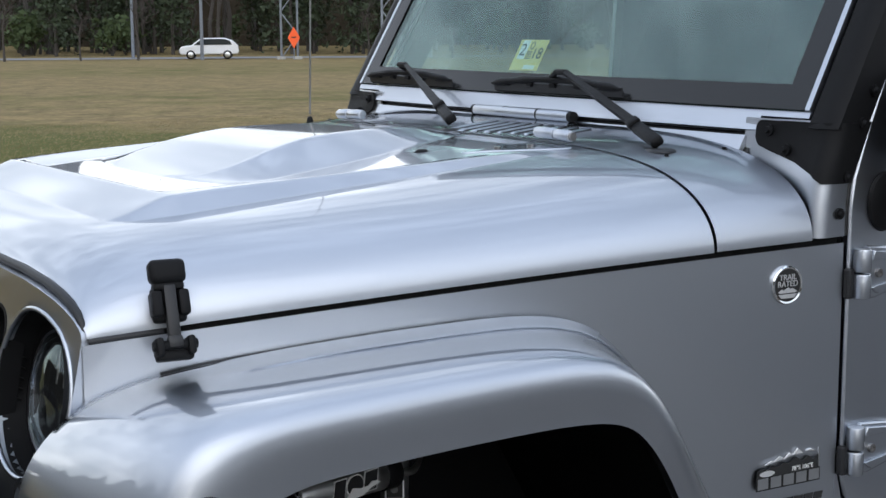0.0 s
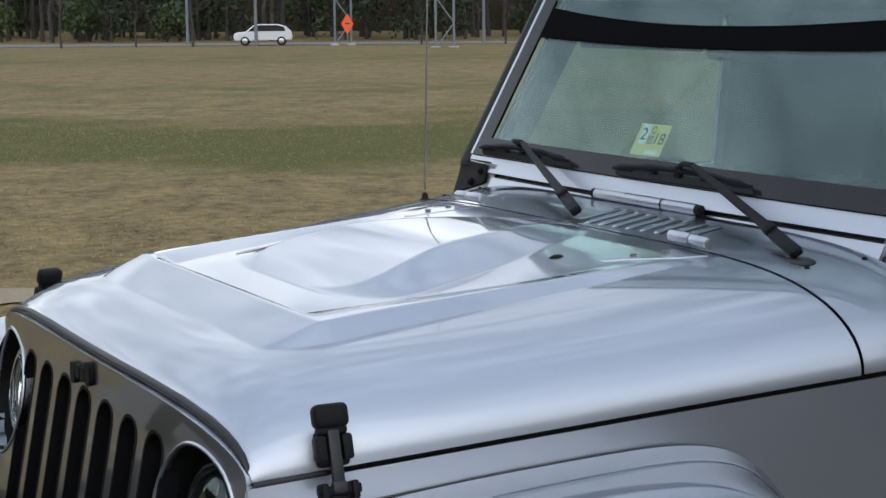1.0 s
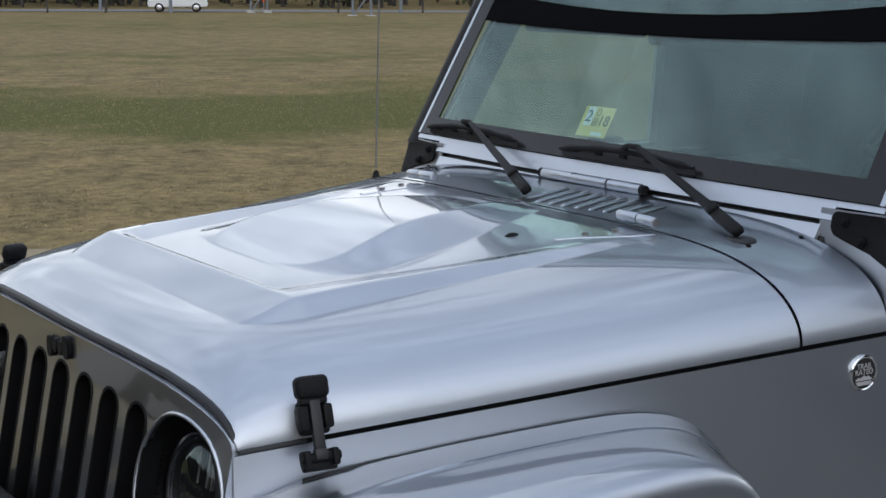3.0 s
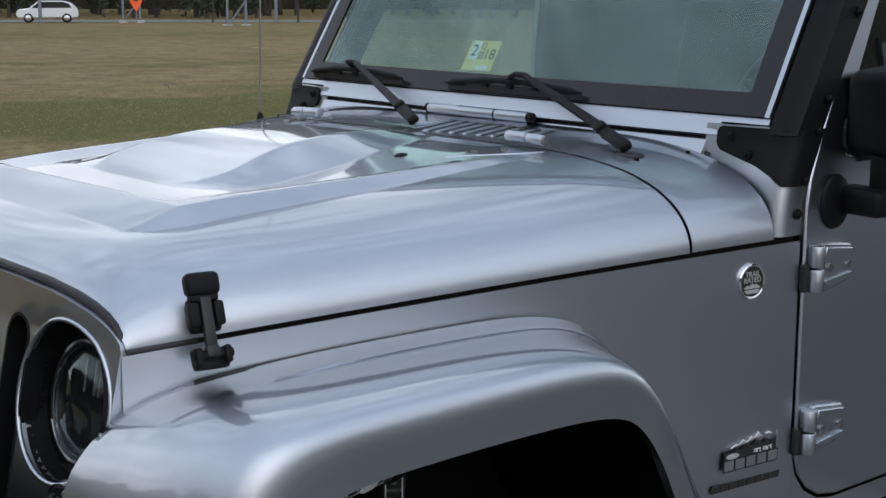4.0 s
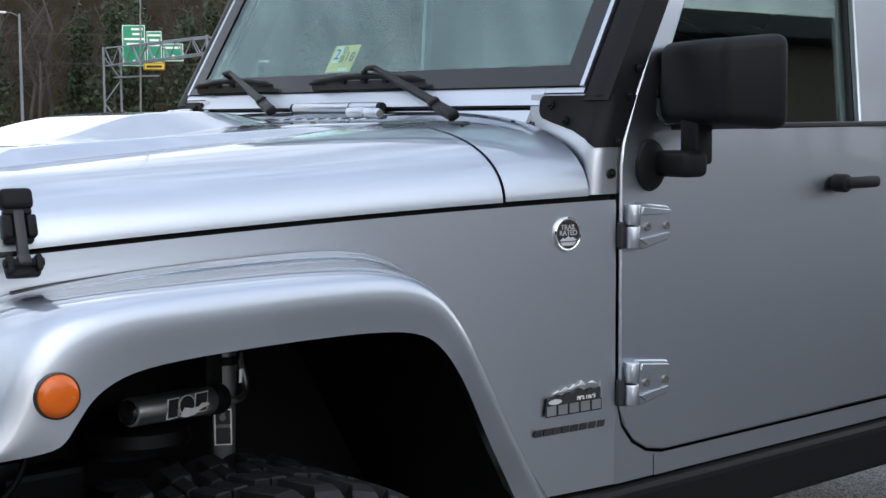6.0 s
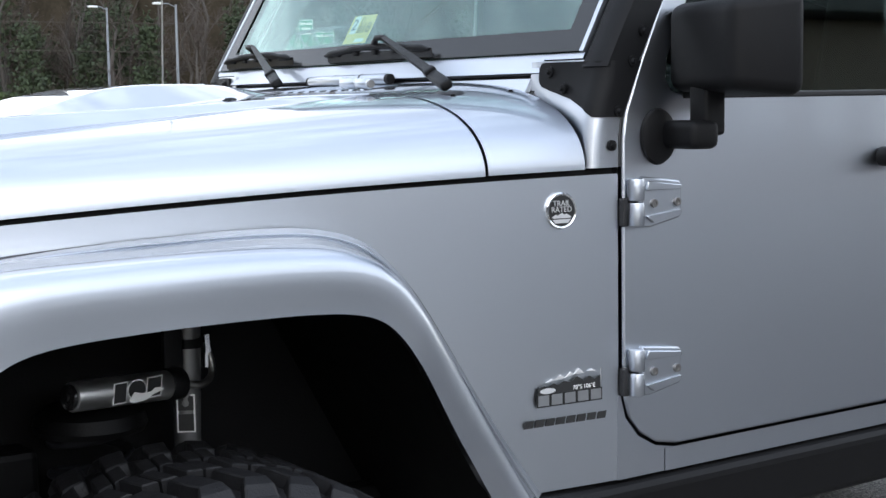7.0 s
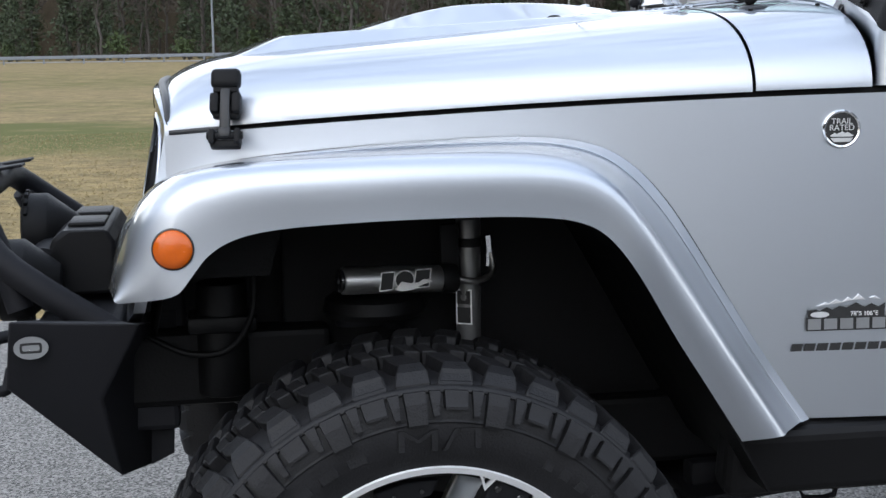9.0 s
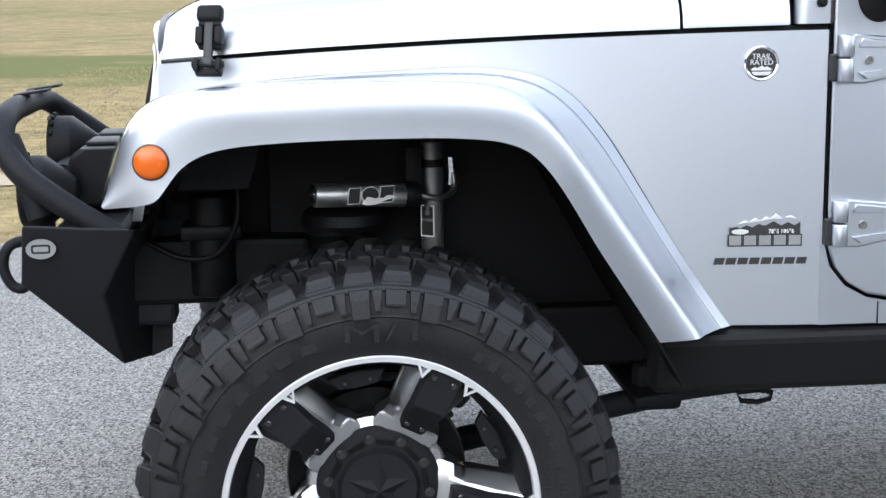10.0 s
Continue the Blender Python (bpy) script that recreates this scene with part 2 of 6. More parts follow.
def curve(points, n=8):
    """A smooth line through points (Catmull-Rom)."""
    p = [Vector(q) for q in points]
    p = [2 * p[0] - p[1]] + p + [2 * p[-1] - p[-2]]
    out = []
    for i in range(1, len(p) - 2):
        for k in range(n):
            t = k / n
            a, b, c, d = p[i - 1 : i + 3]
            out.append(0.5 * (2 * b + (c - a) * t + (2 * a - 5 * b + 4 * c - d) * t * t + (3 * b - a - 3 * c + d) * t**3))
    return out + [p[-2]]


def sheet(fn, us, vs, bm=None, flip=False):
    """A grid of quads over fn(u, v)."""
    b = bmesh.new()
    rows = [[b.verts.new(fn(u, v)) for v in vs] for u in us]
    for i in range(len(us) - 1):
        for j in range(len(vs) - 1):
            q = (rows[i][j], rows[i + 1][j], rows[i + 1][j + 1], rows[i][j + 1])
            b.faces.new(q[::-1] if flip else q)
    return merge(bm, b)


def plate(outline, depth, m, holes=(), bm=None, bevel=0.0):
    """A flat plate: an outline in its own x, y (with holes), drawn out by depth along -z, placed by m."""
    b = bmesh.new()
    edges = []
    for loop in (outline, *holes):
        vs = [b.verts.new((x, y, 0)) for x, y in loop]
        edges += [b.edges.new((vs[i], vs[(i + 1) % len(vs)])) for i in range(len(vs))]
    bmesh.ops.triangle_fill(b, edges=edges, use_beauty=True, use_dissolve=False)
    bmesh.ops.recalc_face_normals(b, faces=b.faces[:])
    if b.faces and b.faces[:][0].normal.z < 0:
        bmesh.ops.reverse_faces(b, faces=b.faces[:])
    if depth:
        top = b.faces[:]
        ex = bmesh.ops.extrude_face_region(b, geom=top, use_keep_orig=True)
        low = [v for v in ex["geom"] if isinstance(v, bmesh.types.BMVert)]
        bmesh.ops.translate(b, verts=low, vec=(0, 0, -depth))
        bmesh.ops.recalc_face_normals(b, faces=b.faces[:])
    b.transform(m)
    return merge(bm, b)


def oval(w, h, n=24, cx=0.0, cy=0.0, p=2.0):
    out = []
    for k in range(n):
        c, s = math.cos(2 * math.pi * k / n), math.sin(2 * math.pi * k / n)
        out.append((cx + w * math.copysign(abs(c) ** (2 / p), c), cy + h * math.copysign(abs(s) ** (2 / p), s)))
    return out


def slot(w, h, n=10, cx=0.0, cy=0.0):
    """An upright slot outline with half-round ends."""
    r = []
    for k in range(n + 1):
        a = math.pi * k / n
        r.append((cx + w * math.cos(a), cy + h - w + w * math.sin(a)))
    for k in range(n + 1):
        a = math.pi + math.pi * k / n
        r.append((cx + w * math.cos(a), cy - h + w + w * math.sin(a)))
    return r


def lathe(profile, m, seg=48, bm=None, inward=False):
    """A shape turned about its own z axis: profile of (radius, height)."""
    b = bmesh.new()
    rings = [[b.verts.new((r * math.cos(a), r * math.sin(a), z)) for a in (2 * math.pi * k / seg for k in range(seg))] for r, z in profile]
    for i in range(len(rings) - 1):
        for k in range(seg):
            b.faces.new((rings[i][k], rings[i][(k + 1) % seg], rings[i + 1][(k + 1) % seg], rings[i + 1][k]))
    b.normal_update()
    out = 0.0
    for f in b.faces:
        c = f.calc_center_median()
        out += f.calc_area() * (f.normal.z + 0.6 * (f.normal.x * c.x + f.normal.y * c.y) / max(1e-6, math.hypot(c.x, c.y)))
    if (out < 0) != inward:
        bmesh.ops.reverse_faces(b, faces=b.faces[:])
    b.transform(m)
    if m.to_3x3().determinant() < 0:
        bmesh.ops.reverse_faces(b, faces=b.faces[:])
    return merge(bm, b)


def lettering(text, size, m, depth=0.001):
    cu = bpy.data.curves.new("lettering", "FONT")
    cu.body, cu.size, cu.extrude, cu.align_x, cu.align_y = text, size, depth, "CENTER", "CENTER"
    ob = bpy.data.objects.new("lettering", cu)
    scene.collection.objects.link(ob)
    me = bpy.data.meshes.new_from_object(ob.evaluated_get(bpy.context.evaluated_depsgraph_get()))
    b = bmesh.new()
    b.from_mesh(me)
    bpy.data.objects.remove(ob)
    bpy.data.curves.remove(cu)
    bpy.data.meshes.remove(me)
    b.transform(m)
    return b


def lerp(x, table):
    return float(np.interp(x, [a for a, _ in table], [b for _, b in table]))


def smooth01(t):
    t = min(1.0, max(0.0, t))
    return t * t * (3 - 2 * t)


def eased(x, table):
    """Smooth interpolation through a table."""
    xs = [a for a, _ in table]
    if x <= xs[0]:
        return table[0][1]
    if x >= xs[-1]:
        return table[-1][1]
    i = max(k for k in range(len(xs) - 1) if xs[k] <= x)
    (x0, y0), (x1, y1) = table[i], table[i + 1]
    ya = table[i - 1] if i else (2 * x0 - x1, 2 * y0 - y1)
    yb = table[i + 2] if i + 2 < len(table) else (2 * x1 - x0, 2 * y1 - y0)
    m0, m1 = (y1 - ya[1]) / (x1 - ya[0]), (yb[1] - y0) / (yb[0] - x0)
    h = x1 - x0
    t = (x - x0) / h
    return (2 * t**3 - 3 * t**2 + 1) * y0 + (t**3 - 2 * t**2 + t) * h * m0 + (3 * t**2 - 2 * t**3) * y1 + (t**3 - t**2) * h * m1


def span(a, b, n):
    return [a + (b - a) * k / n for k in range(n + 1)]


# faces that look towards the camera's side (-y), the front (-x), or up
def on_side(x, y, z, turn=0.0):
    return Matrix.Translation((x, y, z)) @ Euler((radians(90), 0, radians(turn))).to_matrix().to_4x4()


def on_front(x, y, z):
    return Matrix.Translation((x, y, z)) @ Euler((radians(90), 0, radians(-90))).to_matrix().to_4x4()


# ---- the car: its main lines ----
CROWN = [(-1.236, 1.236), (-1.228, 1.256), (-1.21, 1.272), (-1.17, 1.291), (-1.12, 1.304), (-1.02, 1.317), (-0.8, 1.334), (-0.6, 1.349), (-0.4, 1.366), (-0.28, 1.376), (-0.05, 1.396)]
DOME = [(-0.905, 0.15), (-0.88, 0.235), (-0.84, 0.272), (-0.79, 0.277), (-0.72, 0.258), (-0.53, 0.196), (-0.35, 0.120), (-0.25, 0.075)]
RISE = [(-0.905, 0.0), (-0.86, 0.008), (-0.80, 0.022), (-0.74, 0.034), (-0.66, 0.042), (-0.55, 0.038), (-0.4, 0.022), (-0.28, 0.004), (-0.25, 0.0)]
# the raised platform (foot of its bevel), and the shallow basin in it round the dome
PLATFORM = [(-1.10, 0.366), (-1.07, 0.382), (-1.0, 0.392), (-0.9, 0.396), (-0.68, 0.405), (-0.46, 0.418), (-0.27, 0.428)]
LIFT = [(-1.10, 0.025), (-0.9, 0.022), (-0.7, 0.016), (-0.5, 0.010), (-0.33, 0.003), (-0.28, 0.0)]
RIM = [(-1.0, 0.330), (-0.9, 0.348), (-0.79, 0.362), (-0.58, 0.376), (-0.4, 0.388)]
WALL = [(-1.0, 0.072), (-0.8, 0.060), (-0.6, 0.034), (-0.4, 0.02)]
BASIN = [(-1.0, 0.012), (-0.8, 0.011), (-0.6, 0.006), (-0.42, 0.0)]


def half(x):
    return 0.768 + (0.0947 * x - 0.0607 * x * x if x < 0 else 0.02 * x)


def seam(x):
    return 1.241 + (0.009 * x - 0.0266 * x * x if x < 0 else 0.0)


def shoulder(x, y):
    """The height of hood and cowl without the raised middle."""
    a = min(1.0, abs(y) / half(x))
    return seam(x) + (eased(x, CROWN) - seam(x)) * (1 - a**5.4) ** 0.5


def crisp(t, r=0.16):
    """A straight ramp from 0 to 1 with slightly rounded ends."""
    if t <= -r or t >= 1 + r:
        return 0.0 if t <= 0 else 1.0
    if t < r:
        return (t + r) ** 2 / (4 * r)
    if t > 1 - r:
        return 1 - (1 + r - t) ** 2 / (4 * r)
    return t


def hood_z(x, y):
    z = shoulder(x, y)
    side, front, r = lerp(x, PLATFORM) - abs(y), (x + 1.098) * 0.34, 0.034
    edge = min(side, front) if max(side, front) > r or min(side, front) < -r else r - math.hypot(r - side, r - front)
    z += lerp(x, LIFT) * crisp(edge / 0.030, 0.06)
    z -= lerp(x, BASIN) * crisp((lerp(x, RIM) - abs(y)) / lerp(x, WALL), 0.05) * crisp((x + 1.010) / 0.024, 0.1)
    if -0.905 < x < -0.25:
        z += eased(x, RISE) * crisp((eased(x, DOME) - abs(y)) / 0.085, 0.06)
    return z


car = thing("car", (0.9, 0, 0), "silver off-road car with black wheels, parked on grey asphalt", "car")

# hood, cowl and the shell under them
ACROSS = span(0, 0.80, 150) + [math.sin(radians(a)) ** (2 / 4.5) for a in (40, 45, 50, 55, 60, 65, 70, 74, 78, 82, 85, 87.5, 90)]
ACROSS = [-a for a in ACROSS[:0:-1]] + ACROSS


def hood_point(x, a):
    y = a * half(x)
    bow = 0.022 * a * a * smooth01((-0.95 - x) / 0.28)
    return (x + bow, y, hood_z(x, y))


hood = part("hood", sheet(hood_point, span(-1.236, -0.95, 96) + span(-0.9465, -0.272, 140), ACROSS, flip=True), M_PAINT, car, "silver hood with a raised dome", 40, 0.004)


def cowl_point(x, a):
    y = a * half(x)
    return (x, y, shoulder(x, y) + 0.001)


part("cowl", sheet(cowl_point, span(-0.266, -0.076, 16), ACROSS, flip=True), M_PAINT, car, "silver cowl panel", 40, 0.004)


CORNER = [(1.241, -0.070), (1.29, -0.067), (1.343, -0.058), (1.382, -0.053), (1.426, -0.048), (1.44, -0.046)]
DOOR_EDGE = [(1.241, -0.003), (1.30, -0.003), (1.335, 0.005), (1.365, 0.019), (1.43, 0.049)]
BEND = [0.0, 0.1, 0.2, 0.3, 0.4, 0.46, 0.52, 0.58, 0.64, 0.70, 0.76, 0.82, 0.9, 1.0]


def corner_point(z, v, s, out=0.0):
    """The post at the foot of the windscreen: a front face, a round corner, a side face."""
    xf, xe, r = lerp(z, CORNER), lerp(z, DOOR_EDGE), 0.026
    back = 0.016 * smooth01((z - 1.33) / 0.09)
    if v <= 0.4:
        y = 0.585 + (0.767 - r - 0.585) * v / 0.4
        p = (xf + back * smooth01((y - 0.61) / 0.12) - out, y, z)
    elif v < 0.82:
        a = (v - 0.4) / 0.42 * math.pi / 2
        p = (xf + back + r - (r + out) * math.cos(a), 0.767 - r + (r + out) * math.sin(a), z)
    else:
        x0 = xf + back + r
        p = (x0 + (max(xe, x0 + 0.001) - x0) * (v - 0.82) / 0.18, 0.767 + out, z)
    return (p[0], s * p[1], p[2])


for s in (-1, 1):
    part("cowl_corner", sheet(lambda z, v: corner_point(z, v, s), [1.243, 1.27, 1.30, 1.32, 1.335, 1.35, 1.365, 1.38, 1.40, 1.43], BEND, flip=s < 0), M_PAINT, car, "silver post at the foot of the windscreen", 40, 0.003)
part("shell", sheet(lambda x, a: (x, a * (half(x) - 0.016), shoulder(x, a * half(x)) - 0.020), span(-1.20, -0.002, 30), ACROSS, flip=True), M_DARK, car, "black inner shell", 40)

# front side panels, up to the seam under the hood
ARCH = [(-1.234, 0.97), (-1.228, 1.030), (-1.205, 1.078), (-1.165, 1.112), (-1.10, 1.136), (-0.95, 1.150), (-0.80, 1.159), (-0.678, 1.164), (-0.597, 1.162), (-0.526, 1.149), (-0.475, 1.122), (-0.424, 1.070), (-0.372, 0.995), (-0.268, 0.814), (-0.18, 0.687), (0.0, 0.687)]
XS = span(-1.222, -0.62, 24) + span(-0.60, -0.17, 40) + span(-0.165, -0.005, 8)
for s in (-1, 1):
    b = sheet(lambda x, v: (x, s * half(x), (lerp(x, ARCH) - (0.012 if x < -0.19 else 0.0)) * (1 - v) + (seam(x) - 0.009) * v), XS, span(0, 1, 8), flip=s > 0)
    part("fender_panel", b, M_PAINT, car, "silver side panel", 40, 0.004)

# flares: inner seam, shoulder and lower edge, station by station
FLARE = [
    ((-1.318, 0.936), (-1.298, 0.962), (-1.290, 0.957)),
    ((-1.304, 1.012), (-1.276, 1.022), (-1.212, 0.966)),
    ((-1.275, 1.060), (-1.252, 1.080), (-1.186, 0.990)),
    ((-1.226, 1.102), (-1.216, 1.130), (-1.150, 1.032)),
    ((-1.140, 1.131), (-1.150, 1.153), (-1.080, 1.058)),
    ((-0.95, 1.150), (-1.00, 1.158), (-0.930, 1.067)),
    ((-0.80, 1.159), (-0.82, 1.160), (-0.780, 1.068)),
    ((-0.678, 1.164), (-0.68, 1.156), (-0.680, 1.065)),
    ((-0.597, 1.162), (-0.60, 1.144), (-0.607, 1.055)),
    ((-0.526, 1.149), (-0.545, 1.114), (-0.559, 1.030)),
    ((-0.475, 1.122), (-0.50, 1.062), (-0.511, 0.970)),
    ((-0.424, 1.070), (-0.455, 1.000), (-0.451, 0.870)),
    ((-0.372, 0.995), (-0.405, 0.925), (-0.400, 0.793)),
    ((-0.268, 0.814), (-0.310, 0.785), (-0.357, 0.728)),
    ((-0.180, 0.687), (-0.245, 0.690), (-0.330, 0.687)),
]
OUT = [(-1.32, 0.86), (-1.26, 0.886), (-1.2, 0.898), (-0.9, 0.906), (-0.5, 0.900), (-0.33, 0.862), (-0.2, 0.855)]


def flare_rows(s):
    rows = []
    for inner, top, low in FLARE:
        yi, yt, yl = half(inner[0]), lerp(top[0], OUT) - 0.022, lerp(low[0], OUT)
        p0 = Vector((inner[0], yi, inner[1]))
        p2 = Vector((top[0], yt, top[1]))
        p4 = Vector((low[0], yl, low[1]))
        away = Vector((0.25 * (inner[0] - low[0]), 0, inner[1] - low[1])).normalized()
        full = smooth01((inner[0] + 1.24) / 0.2)
        away = away.lerp(Vector((-0.7, 0, 0.7)), 1 - full)
        lip = p0 + Vector((0, 0.004 + 0.003 * full, 0)) + (0.003 + 0.005 * full) * away
        p1 = p0.lerp(p2, 0.33 - 0.03 * full) + (0.011 - 0.004 * full) * away
        p15 = p0.lerp(p2, 0.66 - 0.30 * full) + (0.011 - 0.0075 * full) * away
        p3 = p2.lerp(p4, 0.22) + Vector((0, 0.016, 0))
        p5 = p4 + Vector((0, -0.020, 0.004))
        line = [p0 - 0.006 * away, p0 + Vector((0, 0.002, 0))] + curve([lip, p1, p15, p2.lerp(p1, 0.12), p3, p4], 5) + [p5]
        rows.append(line)
    cols = [curve([r[k] for r in rows], 5) for k in range(len(rows[0]))]
    for k, c in enumerate(cols):
        for _ in range(10 if k < len(cols) - 7 else 2):
            c[1:-1] = [0.5 * q + 0.25 * (p + r) for p, q, r in zip(c, c[1:], c[2:])]
    for i in range(len(cols[0])):
        w = 1 - smooth01((cols[2][i].x + 1.24) / 0.22)
        for _ in range(4 if w > 0 else 0):
            line = [c[i] for c in cols]
            for k in range(4, len(cols) - 3):
                cols[k][i] = line[k].lerp(0.5 * (line[k - 1] + line[k + 1]), 0.5 * w)
    return [[Vector((p.x, s * p.y, p.z)) for p in c] for c in cols]


for s in (-1, 1):
    cols = flare_rows(s)
    b = sheet(lambda u, v: cols[u][v], range(len(cols)), range(len(cols[0])), flip=s < 0)
    bmesh.ops.recalc_face_normals(b, faces=b.faces[:])
    flare = part("fender_flare", b, M_PAINT, car, "silver fender flare", 50, 0.0)
    # black seal along the seam, thickened to stand for the shadow line there
    line = [p for p in cols[1] if p.x > -1.13]
    part("flare_seal_shadow", tube([p + Vector((0, s * 0.002, 0.003)) for p in line], 0.0050, 8), M_SEAL, flare, "black seal line, thickened to draw the seam's shadow", 60)
    lamp = lathe([(0.0, 0.012), (0.018, 0.0115), (0.026, 0.008), (0.029, 0.002), (0.029, -0.004)], on_side(-1.207, -0.898, 1.037, -3) if s < 0 else Matrix.Scale(-1, 4, (0, 1, 0)) @ on_side(-1.207, -0.898, 1.037, -3), 32)
    part("side_lamp", lamp, M_AMBER, flare, "round amber side lamp", 40)
    k = Matrix.Diagonal((1, -s, 1, 1))
    part("lamp_bezel", lathe([(0.0285, 0.002), (0.0290, 0.0035), (0.0305, 0.0030), (0.0312, -0.004)], k @ on_side(-1.207, -0.898, 1.037, -3), 32), M_SEAL, flare, "thin dark ring", 40)

# grille
def grille_place(x, y):
    q = x / 0.56
    return Vector((-1.249 + 0.010 * q**2 + 0.018 * q**6 - 0.20 * max(0.0, 1.19 - y), x, y))


top_line = [(a * 0.560, 1.186 + 0.070 * (1 - abs(a) ** 4.5) ** 0.5) for a in (1.0, 0.995, 0.985, 0.965, 0.93, 0.88, 0.8, 0.7, 0.5, 0.25, 0, -0.25, -0.5, -0.7, -0.8, -0.88, -0.93, -0.965, -0.985, -0.995, -1.0)]
outline = top_line + [(-0.555, 1.0), (-0.53, 0.88), (-0.44, 0.84), (0.44, 0.84), (0.53, 0.88), (0.555, 1.0)]
slots = [slot(0.035, 0.170, 10, 0.100 * k, 1.030) for k in range(-3, 4)]
eyes = [oval(0.1165, 0.115, 40, s * 0.439, 1.098) for s in (-1, 1)]
parks = [oval(0.045, 0.050, 24, s * 0.490, 0.950) for s in (-1, 1)]
b = plate(outline, 0.02, Matrix.Identity(4), slots + eyes + parks)
for v in b.verts:
    p = grille_place(v.co.x, v.co.y)
    v.co = (p.x + (0.02 if v.co.z < -0.01 else 0), p.y, p.z)
bmesh.ops.recalc_face_normals(b, faces=b.faces[:])
grille = part("grille", b, M_PAINT, car, "silver grille with seven upright slots", 30, 0, 0.003)
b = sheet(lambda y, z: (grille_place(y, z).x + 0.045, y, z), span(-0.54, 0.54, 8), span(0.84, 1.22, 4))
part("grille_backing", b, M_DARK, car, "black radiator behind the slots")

# windscreen
def screen(y, s, out=0.0):
    y = y * (1 - 0.05 * max(0.0, s))
    return Vector((-0.050 + 0.57 * s + 0.016 * (y / 0.68) ** 2 - 0.87 * out, y, 1.43 + s + 0.5 * out))


def strip(y0, y1, s0, s1, out, n=20, m=8):
    return sheet(lambda y, s: screen(y, s, out), span(y0, y1, n), span(s0, s1, m), flip=True)


glass = part("windscreen", strip(-0.700, 0.700, 0.012, 0.385, 0.006), M_GLASS, car, "clear windscreen", 60, 0.005)
glass.visible_shadow = False
for y0, y1, s0, s1 in ((-0.700, 0.700, 0.012, 0.052), (-0.700, -0.655, 0.052, 0.385), (0.655, 0.700, 0.052, 0.385)):
    part("glass_border", strip(y0, y1, s0, s1, 0.009), M_FRIT, glass, "black border of the glass", 60)
part("lower_frame", strip(-0.612, 0.612, -0.022, 0.011, 0.004), M_PAINT, car, "silver windscreen frame", 60, 0.01)
part("lower_frame", strip(-0.590, 0.590, -0.062, -0.030, 0.0), M_PAINT, car, "silver windscreen hinge rail", 60, 0.01)
part("frame_gap", strip(-0.60, 0.60, -0.070, 0.03, -0.012), M_SEAL, car, "black rubber seal")
part("header", strip(-0.70, 0.70, 0.386, 0.44, 0.008), M_PAINT, car, "silver windscreen header", 60, 0.02)
for s in (-1, 1):
    part("corner_frame", strip(*sorted((s * 0.6125, s * 0.712)), 0.001, 0.011, 0.004, 4, 2), M_PAINT, car, "silver windscreen frame", 60, 0.01)
    part("side_frame", strip(*sorted((s * 0.702, s * 0.712)), 0.0115, 0.44, 0.010, 2), M_PAINT, car, "silver windscreen frame", 60, 0.012)

    def pillar(u, k):
        dx, dy = ((0.006, 0.712), (0.000, 0.716), (-0.002, 0.740), (0.006, 0.762), (0.012, 0.769), (0.079, 0.771))[k]
        return (-0.050 + 0.57 * u + 0.016 + dx, s * (dy - 0.03 * max(0.0, u + 0.03)), 1.43 + u)

    part("pillar_cover", sheet(pillar, span(-0.012, 0.42, 10), range(6), flip=s < 0), M_BLACK, car, "black pillar cover", 30, 0.003)

# doors
door_line = [(0.004, 0.84), (0.004, 1.29), (0.010, 1.335), (0.055, 1.43), (0.275, 1.83), (1.0, 1.83), (1.0, 0.733), (0.135, 0.733), (0.085, 0.742), (0.045, 0.765), (0.016, 0.80)]
door_hole = [(0.112, 1.395), (0.125, 1.375), (0.16, 1.368), (0.80, 1.368), (0.80, 1.79), (0.315, 1.79), (0.118, 1.43)]


def lean(b, s):
    """The upper body leans inwards above the belt."""
    for v in b.verts:
        v.co.y -= s * 0.09 * max(0.0, v.co.z - 1.34)
    return b


def on_flank(s, y):
    return Matrix.Diagonal((1, -s, 1, 1)) @ on_side(0, -y, 0)


doors = []
for s in (-1, 1):
    b = lean(plate(door_line, 0.018, on_flank(s, 0.772), [door_hole]), s)
    bmesh.ops.recalc_face_normals(b, faces=b.faces[:])
    door = part("door", b, M_PAINT, car, "silver door", 30, 0, 0.004)
    doors.append(door)
    b = lean(plate(door_line, 0.030, on_flank(s, 0.7535), [[(x, z - 0.004) for x, z in door_hole]]), s)
    part("door_trim", b, M_INT, door, "dark inner door trim")
    edge = [(0.0003, 1.244), (0.0003, 1.285), (0.004, 1.325), (0.022, 1.370), (0.050, 1.43), (0.160, 1.63), (0.270, 1.83)]
    part("door_seal", tube([(x, s * (0.765 - 0.09 * max(0.0, z - 1.34)), z) for x, z in edge], 0.0042, 8), M_SEAL, door, "black door seal", 60)
    pane = part("window_pane", lean(plate(door_hole, 0.004, on_flank(s, 0.745)), s), M_TINT, door, "tinted side window")
    pane.visible_shadow = False
